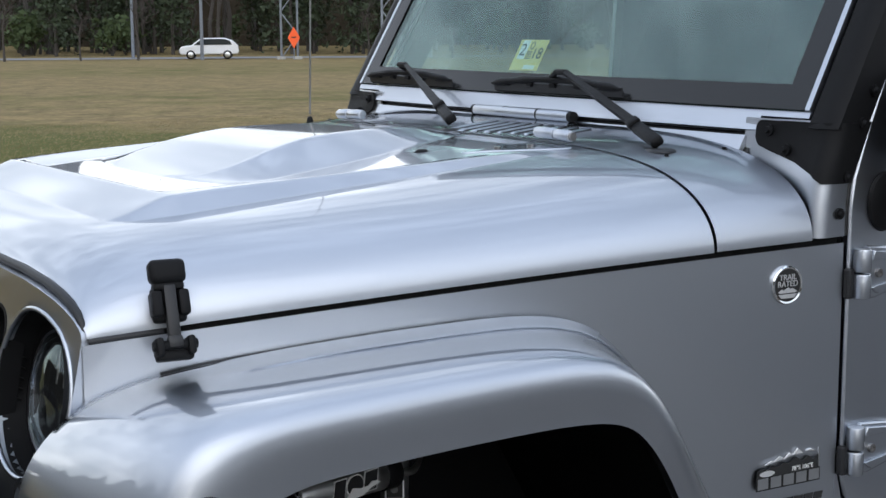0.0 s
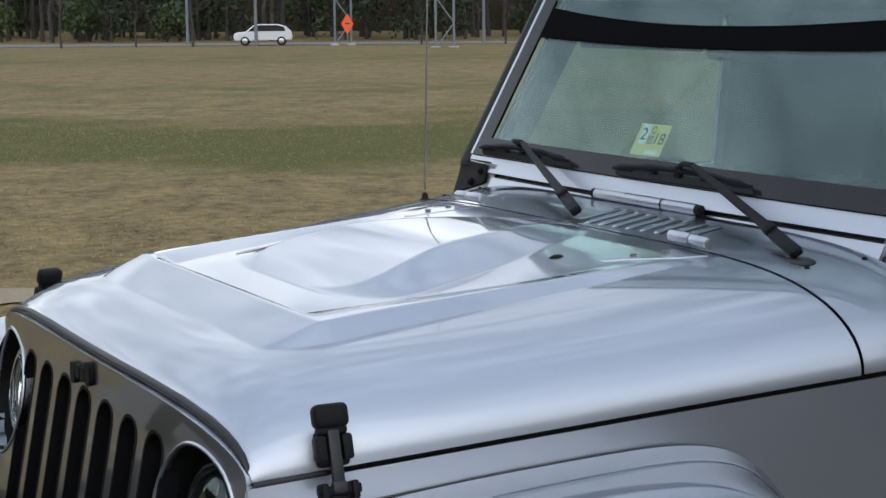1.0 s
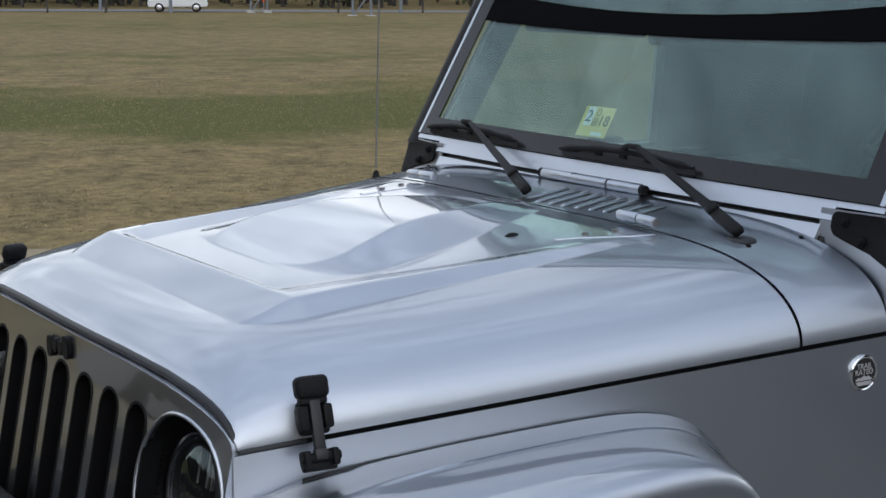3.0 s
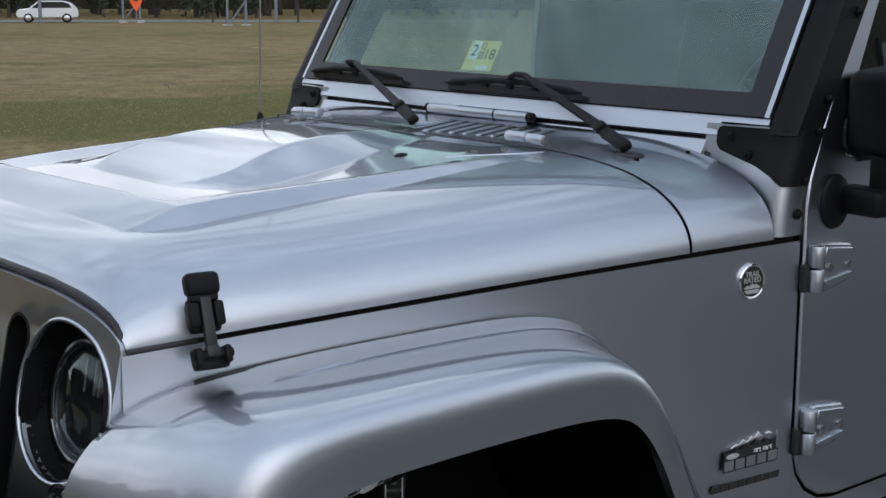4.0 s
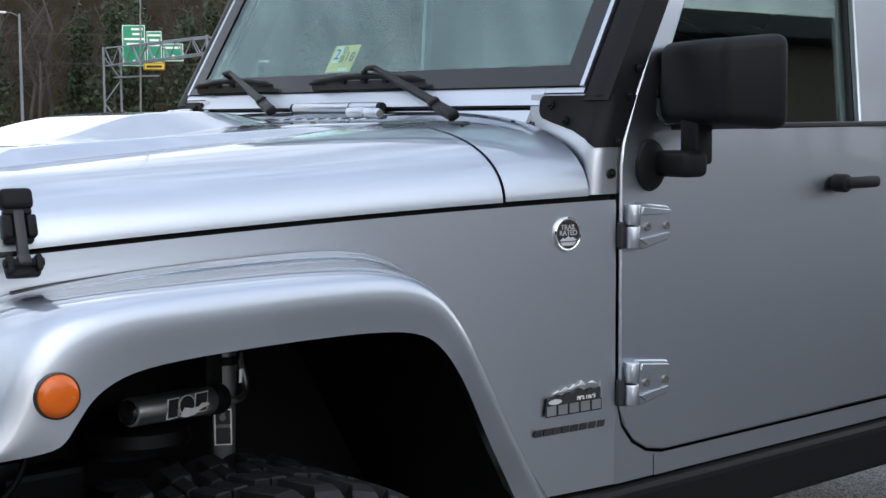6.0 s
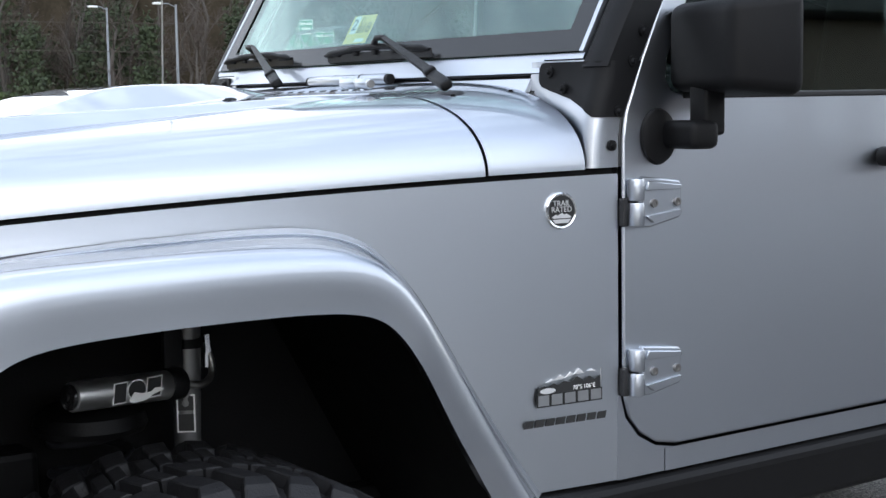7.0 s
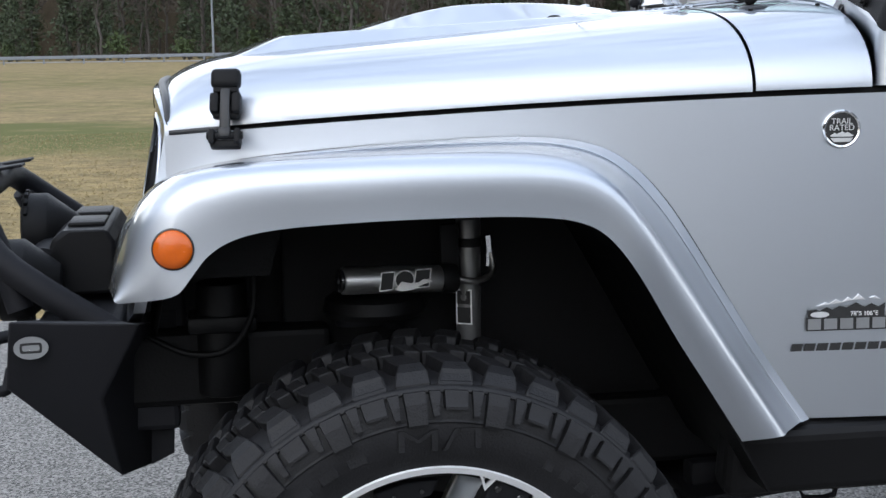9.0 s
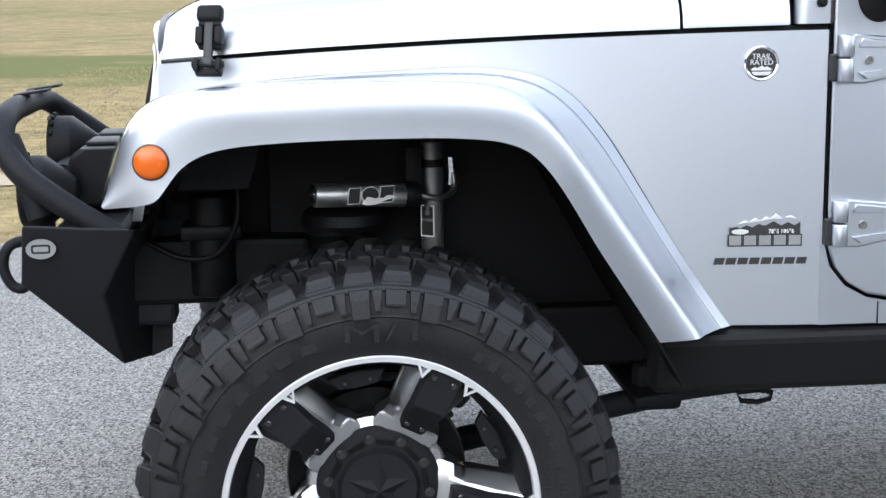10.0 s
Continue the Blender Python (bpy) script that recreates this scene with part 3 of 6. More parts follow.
# body behind and below
for s in (-1, 1):
    b = sheet(lambda x, v: (x, s * 0.768, 0.685 * (1 - v) + 0.727 * v), span(0.108, 1.02, 6), span(0, 1, 2), flip=s > 0)
    part("panel_foot", sheet(lambda x, v: (x, s * 0.7682, 0.686 * (1 - v) + 0.7290 * v), span(-0.0075, 0.105, 4), span(0, 1, 2), flip=s > 0), M_PAINT, car, "", 40, 0.003)
    corner = [(-0.0075, 0.7275), (0.130, 0.7275), (0.083, 0.7365), (0.0405, 0.760), (0.0105, 0.797), (-0.001, 0.84), (-0.0075, 0.84)]
    part("sill_corner", plate(corner, 0.003, on_flank(s, 0.7684)), M_PAINT, car, "", 30)
    part("sill", b, M_PAINT, car, "silver sill", 40, 0.004)
    b = sheet(lambda x, v: (x, s * 0.770, 0.685 * (1 - v) + 1.30 * v), span(1.006, 2.9, 6), span(0, 1, 2), flip=s > 0)
    part("rear_quarter", b, M_PAINT, car, "silver rear side panel", 40, 0.004)
    b = sheet(lambda x, v: (x, s * (0.768 - 0.040 * v), 1.30 + 0.555 * v), span(1.002, 2.9, 6), span(0, 1, 4), flip=s > 0)
    part("soft_top_side", b, M_TOP, car, "black soft-top side", 40, 0.006)
    m = pose(1.26, s * 0.735, 0.622, -12 * s)
    part("rocker_guard", box(3.16, 0.07, 0.122, m, 0.02, 3), M_BLACK, car, "black rocker guard")
part("roof", sheet(lambda x, a: (x, 0.74 * a, 1.86 + 0.03 * (1 - a * a) - 0.03 * smooth01((0.3 - x) / 0.12)), span(0.19, 2.9, 12), span(-1, 1, 12), flip=True), M_TOP, car, "black soft top", 60, 0.02)
part("tailgate", box(0.05, 1.5, 1.2, pose(2.9, 0, 1.28), 0.01), M_PAINT, car, "silver tailgate")
part("floor_pan", box(2.9, 1.40, 0.05, pose(1.45, 0, 0.66), 0.01), M_DARK, car, "black floor pan")
part("firewall", box(0.04, 1.46, 0.68, pose(-0.03, 0, 1.02), 0.01), M_DARK, car, "black firewall")

# wheel wells, frame and suspension
for s in (-1, 1):
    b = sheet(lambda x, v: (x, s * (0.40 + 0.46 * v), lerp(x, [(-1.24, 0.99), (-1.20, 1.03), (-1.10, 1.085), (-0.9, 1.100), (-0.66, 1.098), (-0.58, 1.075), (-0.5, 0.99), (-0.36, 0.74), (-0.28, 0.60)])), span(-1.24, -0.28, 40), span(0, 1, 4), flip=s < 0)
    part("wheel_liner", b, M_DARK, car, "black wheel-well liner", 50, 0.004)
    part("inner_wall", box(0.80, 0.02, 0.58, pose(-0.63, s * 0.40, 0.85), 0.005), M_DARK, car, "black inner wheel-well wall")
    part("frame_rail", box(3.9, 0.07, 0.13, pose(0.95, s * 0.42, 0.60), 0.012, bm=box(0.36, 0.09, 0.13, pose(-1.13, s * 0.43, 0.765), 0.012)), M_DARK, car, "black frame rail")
    part("control_arm", rod((-0.22, s * 0.45, 0.47), (-0.82, s * 0.46, 0.36), 0.026, bm=box(0.10, 0.06, 0.10, pose(-0.235, s * 0.45, 0.49), 0.015)), M_STEEL, car, "black suspension arm", 40)
    coil = [(-0.875 + 0.062 * math.cos(a), s * 0.50 + 0.062 * math.sin(a), 0.62 + 0.034 * a / math.tau * 1.45) for a in (math.tau * k / 18 for k in range(18 * 5))]
    part("coil_spring", tube(coil, 0.008, 8), M_STEEL, car, "black coil spring", 60)
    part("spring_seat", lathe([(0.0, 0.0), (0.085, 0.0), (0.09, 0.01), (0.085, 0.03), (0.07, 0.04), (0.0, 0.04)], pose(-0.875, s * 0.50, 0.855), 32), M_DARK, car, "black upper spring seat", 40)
    body = part("shock_absorber", rod((-0.704, s * 0.475, 0.60), (-0.704, s * 0.50, 1.02), 0.022, seg=24, bevel=0.004), M_TUBE, car, "grey metal shock absorber", 40)
    can = part("shock_reservoir", rod((-0.938, s * 0.590, 0.930), (-0.735, s * 0.535, 0.918), 0.0235, seg=32, bevel=0.003), M_SILVER, car, "grey metal shock reservoir", 40)
    part("end_cap", rod((-0.9445, s * 0.5918, 0.9303), (-0.9375, s * 0.590, 0.930), 0.020, seg=24, bevel=0.002, bm=rod((-0.947, s * 0.5925, 0.9305), (-0.944, s * 0.5918, 0.9303), 0.005, seg=10)), M_GLOSSBLK, can, "black end cap", 40)
    part("clamp", rod((-0.765, s * 0.543, 0.9195), (-0.735, s * 0.535, 0.918), 0.026, seg=24, bevel=0.003, bm=box(0.034, 0.014, 0.095, pose(-0.742, s * 0.522, 0.965), 0.005)), M_BLACK, can, "black clamp", 40)
    part("hose", tube(curve([(-0.735, s * 0.535, 0.918), (-0.70, s * 0.532, 0.910), (-0.668, s * 0.505, 0.915), (-0.660, s * 0.495, 0.935), (-0.664, s * 0.49, 0.96)], 5), 0.006, 8), M_GREYMET, body, "braided hose", 60)
    part("fitting", rod((-0.666, s * 0.49, 0.955), (-0.668, s * 0.49, 0.985), 0.008, seg=6, bm=rod((-0.667, s * 0.49, 0.93), (-0.666, s * 0.49, 0.955), 0.006, seg=8)), M_CHROME, body, "chrome hose fitting", 30)
    part("top_mount", rod((-0.704, s * 0.50, 1.02), (-0.704, s * 0.50, 1.06), 0.012), M_BLACK, body, "", 40)
    part("shock_band", rod((-0.704, s * 0.499, 0.97), (-0.704, s * 0.50, 0.985), 0.0245, seg=24), M_BLACK, body, "", 40)
    part("hex_bolt", rod((-0.99, s * 0.452, 0.79), (-0.99, s * 0.462, 0.79), 0.011, seg=6, bm=rod((-0.99, s * 0.44, 0.79), (-0.99, s * 0.452, 0.79), 0.016, seg=16)), M_ALU, car, "steel hexagon bolt", 30)
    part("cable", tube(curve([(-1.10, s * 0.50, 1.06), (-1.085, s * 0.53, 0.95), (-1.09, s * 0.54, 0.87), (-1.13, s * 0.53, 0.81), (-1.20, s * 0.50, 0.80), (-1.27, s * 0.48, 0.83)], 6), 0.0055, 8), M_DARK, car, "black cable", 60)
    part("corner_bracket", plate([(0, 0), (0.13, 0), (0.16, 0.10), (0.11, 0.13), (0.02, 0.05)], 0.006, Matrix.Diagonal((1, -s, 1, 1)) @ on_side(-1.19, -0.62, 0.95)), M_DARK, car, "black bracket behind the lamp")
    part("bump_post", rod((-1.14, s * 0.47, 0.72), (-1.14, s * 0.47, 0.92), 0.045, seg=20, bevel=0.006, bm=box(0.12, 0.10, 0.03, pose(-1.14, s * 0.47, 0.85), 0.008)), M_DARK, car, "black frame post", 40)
    # shapes printed on the shock: plain slanted blocks and a pale sweep
    lie = math.degrees(math.atan2(0.055, 0.203))
    m = Matrix.Diagonal((1, -s, 1, 1)) @ on_side(-0.830, -0.5855, 0.926, lie)
    block = [(-0.045, -0.014), (-0.023, -0.014), (-0.019, 0.015), (-0.041, 0.015)]
    slash = [(0.018, -0.014), (0.044, -0.014), (0.048, 0.015), (0.022, 0.015)]
    b = plate(block, 0.002, m)
    b = plate(oval(0.0165, 0.0145, 24, 0, 0.001), 0.002, m, bm=b)
    part("printed_mark", plate(slash, 0.002, m, bm=b), M_INK, can, "black printed mark")
    grow = lambda pts, cx: [((x - cx) * 1.13 + cx, y * 1.11) for x, y in pts]
    back = m @ Matrix.Translation((0, 0, -0.0005))
    b = plate(grow(block, -0.031), 0.002, back)
    b = plate(oval(0.0183, 0.0162, 24, 0, 0.001), 0.002, back, bm=b)
    part("mark_outline", plate(grow(slash, 0.031), 0.002, back, bm=b), M_WHITE, can, "white outline of the mark")
    b = plate([(-0.018, -0.0145), (-0.008, -0.0185), (0.014, -0.0175), (0.032, -0.010), (0.052, -0.006), (0.044, -0.002), (0.034, -0.001), (0.026, -0.006), (0.010, -0.006), (-0.006, -0.002)], 0.0022, m @ Matrix.Translation((0, 0, 0.0015)))
    part("printed_tail", b, M_WHITE, can, "pale printed sweep")
    m = Matrix.Diagonal((1, -s, 1, 1)) @ on_side(-0.7162, -0.5098, 0.862, -32)
    b = plate([(-0.012, -0.030), (0.013, -0.030), (0.013, -0.002), (-0.012, -0.002)], 0.002, m)
    b = plate([(-0.012, 0.004), (0.013, 0.004), (0.013, 0.028), (-0.012, 0.028)], 0.002, m, [oval(0.006, 0.006, 12, 0, 0.016)], bm=b)
    part("printed_mark", b, M_INK, body, "black printed mark")
    part("mark_outline", plate([(-0.0145, -0.0325), (0.0155, -0.0325), (0.0155, 0.0305), (-0.0145, 0.0305)], 0.001, m @ Matrix.Translation((0, 0, -0.0006)), [[(-0.0115, -0.0295), (0.0125, -0.0295), (0.0125, 0.0275), (-0.0115, 0.0275)]]), M_WHITE, body, "white outline of the mark")
part("axle", rod((-0.836, -0.72, 0.427), (-0.836, 0.72, 0.427), 0.042, seg=20, bm=lathe([(0, -0.12), (0.07, -0.10), (0.12, -0.02), (0.12, 0.04), (0.08, 0.11), (0, 0.12)], pose(-0.85, 0.22, 0.427, 0, 90, 0), 24)), M_STEEL, car, "black front axle", 40)
part("rear_axle", rod((2.1, -0.72, 0.427), (2.1, 0.72, 0.427), 0.042, seg=20), M_STEEL, car, "black rear axle", 40)
part("engine_block", box(0.95, 0.66, 0.55, pose(-0.66, 0, 0.92), 0.04), M_DARK, car, "dark engine block")
part("skid_plate", box(0.35, 0.5, 0.02, pose(-0.13, -0.30, 0.50, 0, -6, 0), 0.006), M_STEEL, car, "black skid plate")
part("tow_loop", tube([(-0.075, -0.49, 0.478), (-0.065, -0.49, 0.460), (-0.03, -0.49, 0.456), (-0.005, -0.49, 0.462), (0.0, -0.49, 0.476), (-0.03, -0.49, 0.482)], 0.006, 8, closed=True), M_STEEL, car, "black tow loop", 60)

# wheels: a rim with five broad spokes under bolted plates
SPOKES = [radians(63.5 + 72 * k) for k in range(5)]


def wheel_parts(place, parent):
    b = lathe([(0.272, 0.004), (0.273, -0.004), (0.262, -0.02), (0.248, -0.04), (0.236, -0.10), (0.230, -0.20), (0.255, -0.25), (0.268, -0.26)], place, 72, inward=True)
    wheel = part("wheel", b, M_STEEL, parent, "black alloy wheel with machined edges", 40)
    part("rim_lip", lathe([(0.2775, 0.006), (0.2775, 0.0175), (0.2755, 0.0195), (0.2665, 0.0185), (0.2650, 0.012), (0.2640, -0.004)], place, 96), M_LIP, wheel, "bright machined lip", 40)
    part("drum", lathe([(0.0, -0.185), (0.165, -0.185), (0.168, -0.20), (0.168, -0.22), (0.0, -0.22)], place, 40), M_DARK, wheel, "dark brake disc", 40)
    part("hub_plate", lathe([(0.0, -0.117), (0.122, -0.117), (0.130, -0.122), (0.133, -0.14), (0.128, -0.155), (0, -0.155)], place, 48), M_ALU, wheel, "machined hub ring", 40)
    b = lathe([(0.0, -0.093), (0.068, -0.093), (0.072, -0.101), (0.076, -0.105), (0.106, -0.107), (0.113, -0.112), (0.115, -0.128)], place, 48)
    cap = part("centre_cap", b, M_STEEL, wheel, "matt black centre cap", 35)
    star = []
    for k in range(10):
        r = 0.060 if k % 2 == 0 else 0.0245
        a = math.pi / 2 + k * math.pi / 5
        star.append((r * math.cos(a), r * math.sin(a)))
    b = bmesh.new()
    tip = b.verts.new((0, 0, -0.078))
    ring = [b.verts.new((x, y, -0.0928)) for x, y in star]
    for k in range(10):
        b.faces.new((tip, ring[k], ring[(k + 1) % 10]))
    b.transform(place)
    bmesh.ops.recalc_face_normals(b, faces=b.faces[:])
    part("star", b, M_STEEL, wheel, "raised black star")
    for a in SPOKES:
        t = place @ Matrix.Rotation(a, 4, "Z")
        b = bmesh.new()
        # machined arm: a narrow crest under the plate, broad sloping flanks, flaring into the hub
        lo = [(0.090, 0.040, -0.114, 0.066), (0.128, 0.032, -0.102, 0.060), (0.150, 0.030, -0.088, 0.050), (0.205, 0.032, -0.050, 0.060), (0.262, 0.034, -0.026, 0.066)]
        rows = [[b.verts.new(v) for v in ((x, -f_, z - 0.036 + 0.028 * (x < 0.13)), (x, -w, z), (x, w, z), (x, f_, z - 0.036 + 0.028 * (x < 0.13)), (x, f_ * 0.95, z - 0.075), (x, -f_ * 0.95, z - 0.075))] for x, w, z, f_ in lo]
        for i in range(4):
            for k in range(6):
                b.faces.new((rows[i][k], rows[i][(k + 1) % 6], rows[i + 1][(k + 1) % 6], rows[i + 1][k]))
        b.faces.new(rows[0])
        b.faces.new(rows[-1][::-1])
        bmesh.ops.recalc_face_normals(b, faces=b.faces[:])
        b.transform(t)
        part("spoke", b, M_ALU, wheel, "machined spoke", 30, 0, 0.004)
        b = bmesh.new()
        lo = [(0.128, 0.020, -0.066), (0.138, 0.0225, -0.058), (0.190, 0.030, -0.002), (0.263, 0.032, 0.006)]
        rows = [[b.verts.new(v) for v in ((x, -w * 1.05, z - 0.045), (x, -w, z), (x, w, z), (x, w * 1.05, z - 0.045))] for x, w, z in lo]
        for i in range(3):
            for k in range(3):
                b.faces.new((rows[i][k], rows[i][k + 1], rows[i + 1][k + 1], rows[i + 1][k]))
        b.faces.new(rows[0])
        b.faces.new(rows[-1][::-1])
        bmesh.ops.recalc_face_normals(b, faces=b.faces[:])
        b.transform(t)
        part("spoke_plate", b, M_STEEL, wheel, "bolted matt black plate", 30, 0, 0.003)
        for x, y, z in ((0.250, -0.019, 0.0055), (0.250, 0.019, 0.0055), (0.143, -0.014, -0.052), (0.143, 0.014, -0.052)):
            part("spoke_bolt", lathe([(0, 0.003), (0.0035, 0.003), (0.006, 0.001), (0.006, -0.004)], t @ Matrix.Translation((x, y, z)), 10), M_GLOSSBLK, wheel, "", 30)
        for d in (-1, 1):
            tri = [(0.268, d * 0.030), (0.266, d * 0.062), (0.242, d * 0.040)]
            inn = [(0.261, d * 0.0385), (0.261, d * 0.052), (0.250, d * 0.0425)]
            part("lip_tab", plate(tri, 0.006, t @ Matrix.Translation((0, 0, 0.0165)), [inn]), M_LIP, wheel, "machined triangle", 30)
        u = place @ Matrix.Rotation(a + radians(36), 4, "Z")
        b = plate([(0.210, -0.036), (0.232, -0.052), (0.239, 0.0), (0.232, 0.052), (0.210, 0.036), (0.207, 0)], 0.02, u @ Matrix.Translation((0, 0, -0.045)))
        part("window_insert", b, M_STEEL, wheel, "black insert", 30, 0, 0.003)
        for d in (-1, 1):
            part("insert_bolt", lathe([(0, 0.003), (0.004, 0.003), (0.005, -0.002)], u @ Matrix.Translation((0.220, d * 0.022, -0.045)), 8), M_GLOSSBLK, wheel, "", 30)
        for turn in (0, 36):
            c = place @ Matrix.Rotation(a + radians(turn), 4, "Z")
            part("lug_nut", rod(c @ Vector((0.093, 0, -0.108)), c @ Vector((0.093, 0, -0.100)), 0.0065, seg=6, bm=rod(c @ Vector((0.093, 0, -0.108)), c @ Vector((0.093, 0, -0.104)), 0.0095, seg=16)), M_GLOSSBLK, wheel, "", 30)
            c = place @ Matrix.Rotation(a + radians(turn + 18), 4, "Z")
            part("cap_slot", box(0.010, 0.034, 0.004, c @ Matrix.Translation((0.085, 0, -0.1050)), 0.001), M_DARK, wheel, "")
    return wheel


PITCH = 38


def shoulder_block(notched, inner):
    """A shoulder block that hooks from the sidewall over onto the tread, with bevelled edges."""
    rows = [(inner, 0.0150, -0.0250, 0.0250), (0.403, 0.0120, -0.0275, 0.0265), (0.419, -0.0030, -0.0265, 0.0215), (0.4275, -0.0190, -0.0210, 0.0150), (0.4290, -0.0480, -0.0120, 0.0260), (0.4280, -0.0830, -0.0040, 0.0310)]
    b = bmesh.new()
    top = [[b.verts.new((r, t0, z)), b.verts.new((r, t1, z))] for r, z, t0, t1 in rows]
    low = [[b.verts.new((min(r - 0.024, 0.396), t0 * 1.06, z - 0.012)), b.verts.new((min(r - 0.024, 0.396), t1 * 1.06, z - 0.012))] for r, z, t0, t1 in rows]
    crown = []
    for i in range(len(rows) - 1):
        crown.append(b.faces.new((top[i][0], top[i][1], top[i + 1][1], top[i + 1][0])))
        for k in (0, 1):
            b.faces.new((top[i][k], low[i][k], low[i + 1][k], top[i + 1][k]))
    for i in (0, -1):
        b.faces.new((top[i][0], top[i][1], low[i][1], low[i][0]))
    bmesh.ops.recalc_face_normals(b, faces=b.faces[:])
    if notched:
        bmesh.ops.inset_region(b, faces=[crown[1]], thickness=0.0065, depth=-0.0022)
    rim = [e for e in b.edges if len(e.link_faces) == 2 and e.calc_face_angle(0.0) > 0.9]
    bmesh.ops.bevel(b, geom=rim, offset=0.0022, segments=1, affect="EDGES")
    return b


def centre_block():
    """A slanted block of the inner tread, cut by one sipe."""
    b = bmesh.new()
    for a0, a1 in ((0.0, 0.46), (0.54, 1.0)):
        lo, hi = [], []
        for f, z in ((a0, 0), (a1, 0), (a1, 1), (a0, 1)):
            t = -0.026 + 0.050 * f + 0.010 * z
            zz = -0.088 - 0.056 * z - 0.010 * f
            lo.append(b.verts.new((0.396, t * 1.06, zz)))
            hi.append(b.verts.new((0.4285, t, zz)))
        b.faces.new(hi)
        for k in range(4):
            b.faces.new((lo[k], lo[(k + 1) % 4], hi[(k + 1) % 4], hi[k]))
    bmesh.ops.recalc_face_normals(b, faces=b.faces[:])
    rim = [e for e in b.edges if len(e.link_faces) == 2 and all(v.co.x > 0.42 for v in e.verts)]
    bmesh.ops.bevel(b, geom=rim, offset=0.002, segments=1, affect="EDGES")
    return b


def side_lug(deep, w, tip):
    """A raised lug on the sidewall, running inwards from the ring."""
    prof = [(0.394, 0.0155), (0.378, 0.0225), (deep + 0.004, 0.0285), (deep, 0.0270)]
    b = bmesh.new()
    top, low = [], []
    for i, (r, z) in enumerate(prof):
        f = (0.394 - r) / (0.394 - deep)
        ww = w * (1 - f) + tip * f
        z = min(z, 0.0255 + 0.12 * (0.378 - r)) if r < 0.378 else z
        top.append([b.verts.new((r, -ww, z + 0.0115)), b.verts.new((r, ww, z + 0.0115))])
        low.append([b.verts.new((r, -ww * 1.15, z - 0.008)), b.verts.new((r, ww * 1.15, z - 0.008))])
    for i in range(3):
        b.faces.new((top[i][0], top[i][1], top[i + 1][1], top[i + 1][0]))
        for k in (0, 1):
            b.faces.new((top[i][k], low[i][k], low[i + 1][k], top[i + 1][k]))
    for i in (0, -1):
        b.faces.new((top[i][0], top[i][1], low[i][1], low[i][0]))
    bmesh.ops.recalc_face_normals(b, faces=b.faces[:])
    return b


def flipped(b):
    b.transform(Matrix.Translation((0, 0, -0.302)) @ Matrix.Scale(-1, 4, (0, 0, 1)))
    bmesh.ops.reverse_faces(b, faces=b.faces[:])
    return b


BLOCKS = []  # name, mesh, first, step, turn
for name, make, first, step, offset in (
    ("shoulder_block", lambda: shoulder_block(False, 0.384), 0, 2, 0.0),
    ("shoulder_block", lambda: shoulder_block(True, 0.390), 1, 2, 0.0),
    ("side_lug", lambda: side_lug(0.344, 0.0165, 0.0140), 0, 2, 0.0),
    ("side_lug", lambda: side_lug(0.368, 0.0175, 0.0160), 1, 2, 0.0),
    ("thin_lug", lambda: side_lug(0.356, 0.0085, 0.0035), 0, 1, 0.5),
    ("tread_block", centre_block, 0, 1, 0.55),
    ("tread_block", lambda: flipped(centre_block()), 0, 1, 0.05),
    ("shoulder_block", lambda: flipped(shoulder_block(False, 0.384)), 0, 1, 0.5),
):
    me = bpy.data.meshes.new(name)
    b = make()
    b.to_mesh(me)
    b.free()
    me.materials.append(M_RUBBER)
    BLOCKS.append((name, me, first, step, offset))
CARCASS = [(0.262, 0.003), (0.270, 0.012), (0.278, 0.016), (0.285, 0.0165), (0.290, 0.021), (0.33, 0.0285), (0.360, 0.0275), (0.392, 0.016), (0.402, 0.004), (0.407, -0.02), (0.409, -0.151), (0.407, -0.282), (0.392, -0.315), (0.33, -0.330), (0.285, -0.318), (0.262, -0.29)]


def wheel_place(x, s):
    return Matrix.Translation((x, s * 0.930, 0.427)) @ Euler((radians(90 if s < 0 else -90), 0, 0)).to_matrix().to_4x4()


place = wheel_place(-0.836, -1)
tyre = part("tyre", lathe(CARCASS, place, 96), M_RUBBER, car, "black mud-terrain tyre with chunky tread", 40)
for name, me, first, step, offset in BLOCKS:
    for k in range(first, PITCH, step):
        ob = new(name, me)
        ob.parent = tyre
        ob.matrix_basis = place @ Matrix.Rotation(math.tau * (k + offset + 0.03 * math.sin(5 * k)) / PITCH, 4, "Z")
part("shoulder_ring", lathe([(0.388, 0.0165), (0.391, 0.0205), (0.396, 0.0195), (0.400, 0.0145), (0.400, 0.004)], place, 114), M_RUBBER, tyre, "", 60)
part("bead_ring", lathe([(0.345, 0.0285), (0.348, 0.0305), (0.351, 0.0285)], place, 96), M_RUBBER, tyre, "", 60)
part("raised_letters", lettering("M/T", 0.046, place @ Matrix.Translation((0.012, 0.319, 0.0285)) @ Matrix.Diagonal((2.0, 1, 1, 1)), 0.0035), M_RUBBER, tyre, "raised rubber letters")
for k in range(7):
    a = radians(112 + 8.5 * k)
    b = box(0.030, 0.018, 0.0025, place @ Matrix.Rotation(a - math.pi / 2, 4, "Z") @ Matrix.Translation((0, 0.318, 0.0265)), 0.0015)
    part("raised_bar", b, M_RUBBER, tyre, "raised rubber bar")
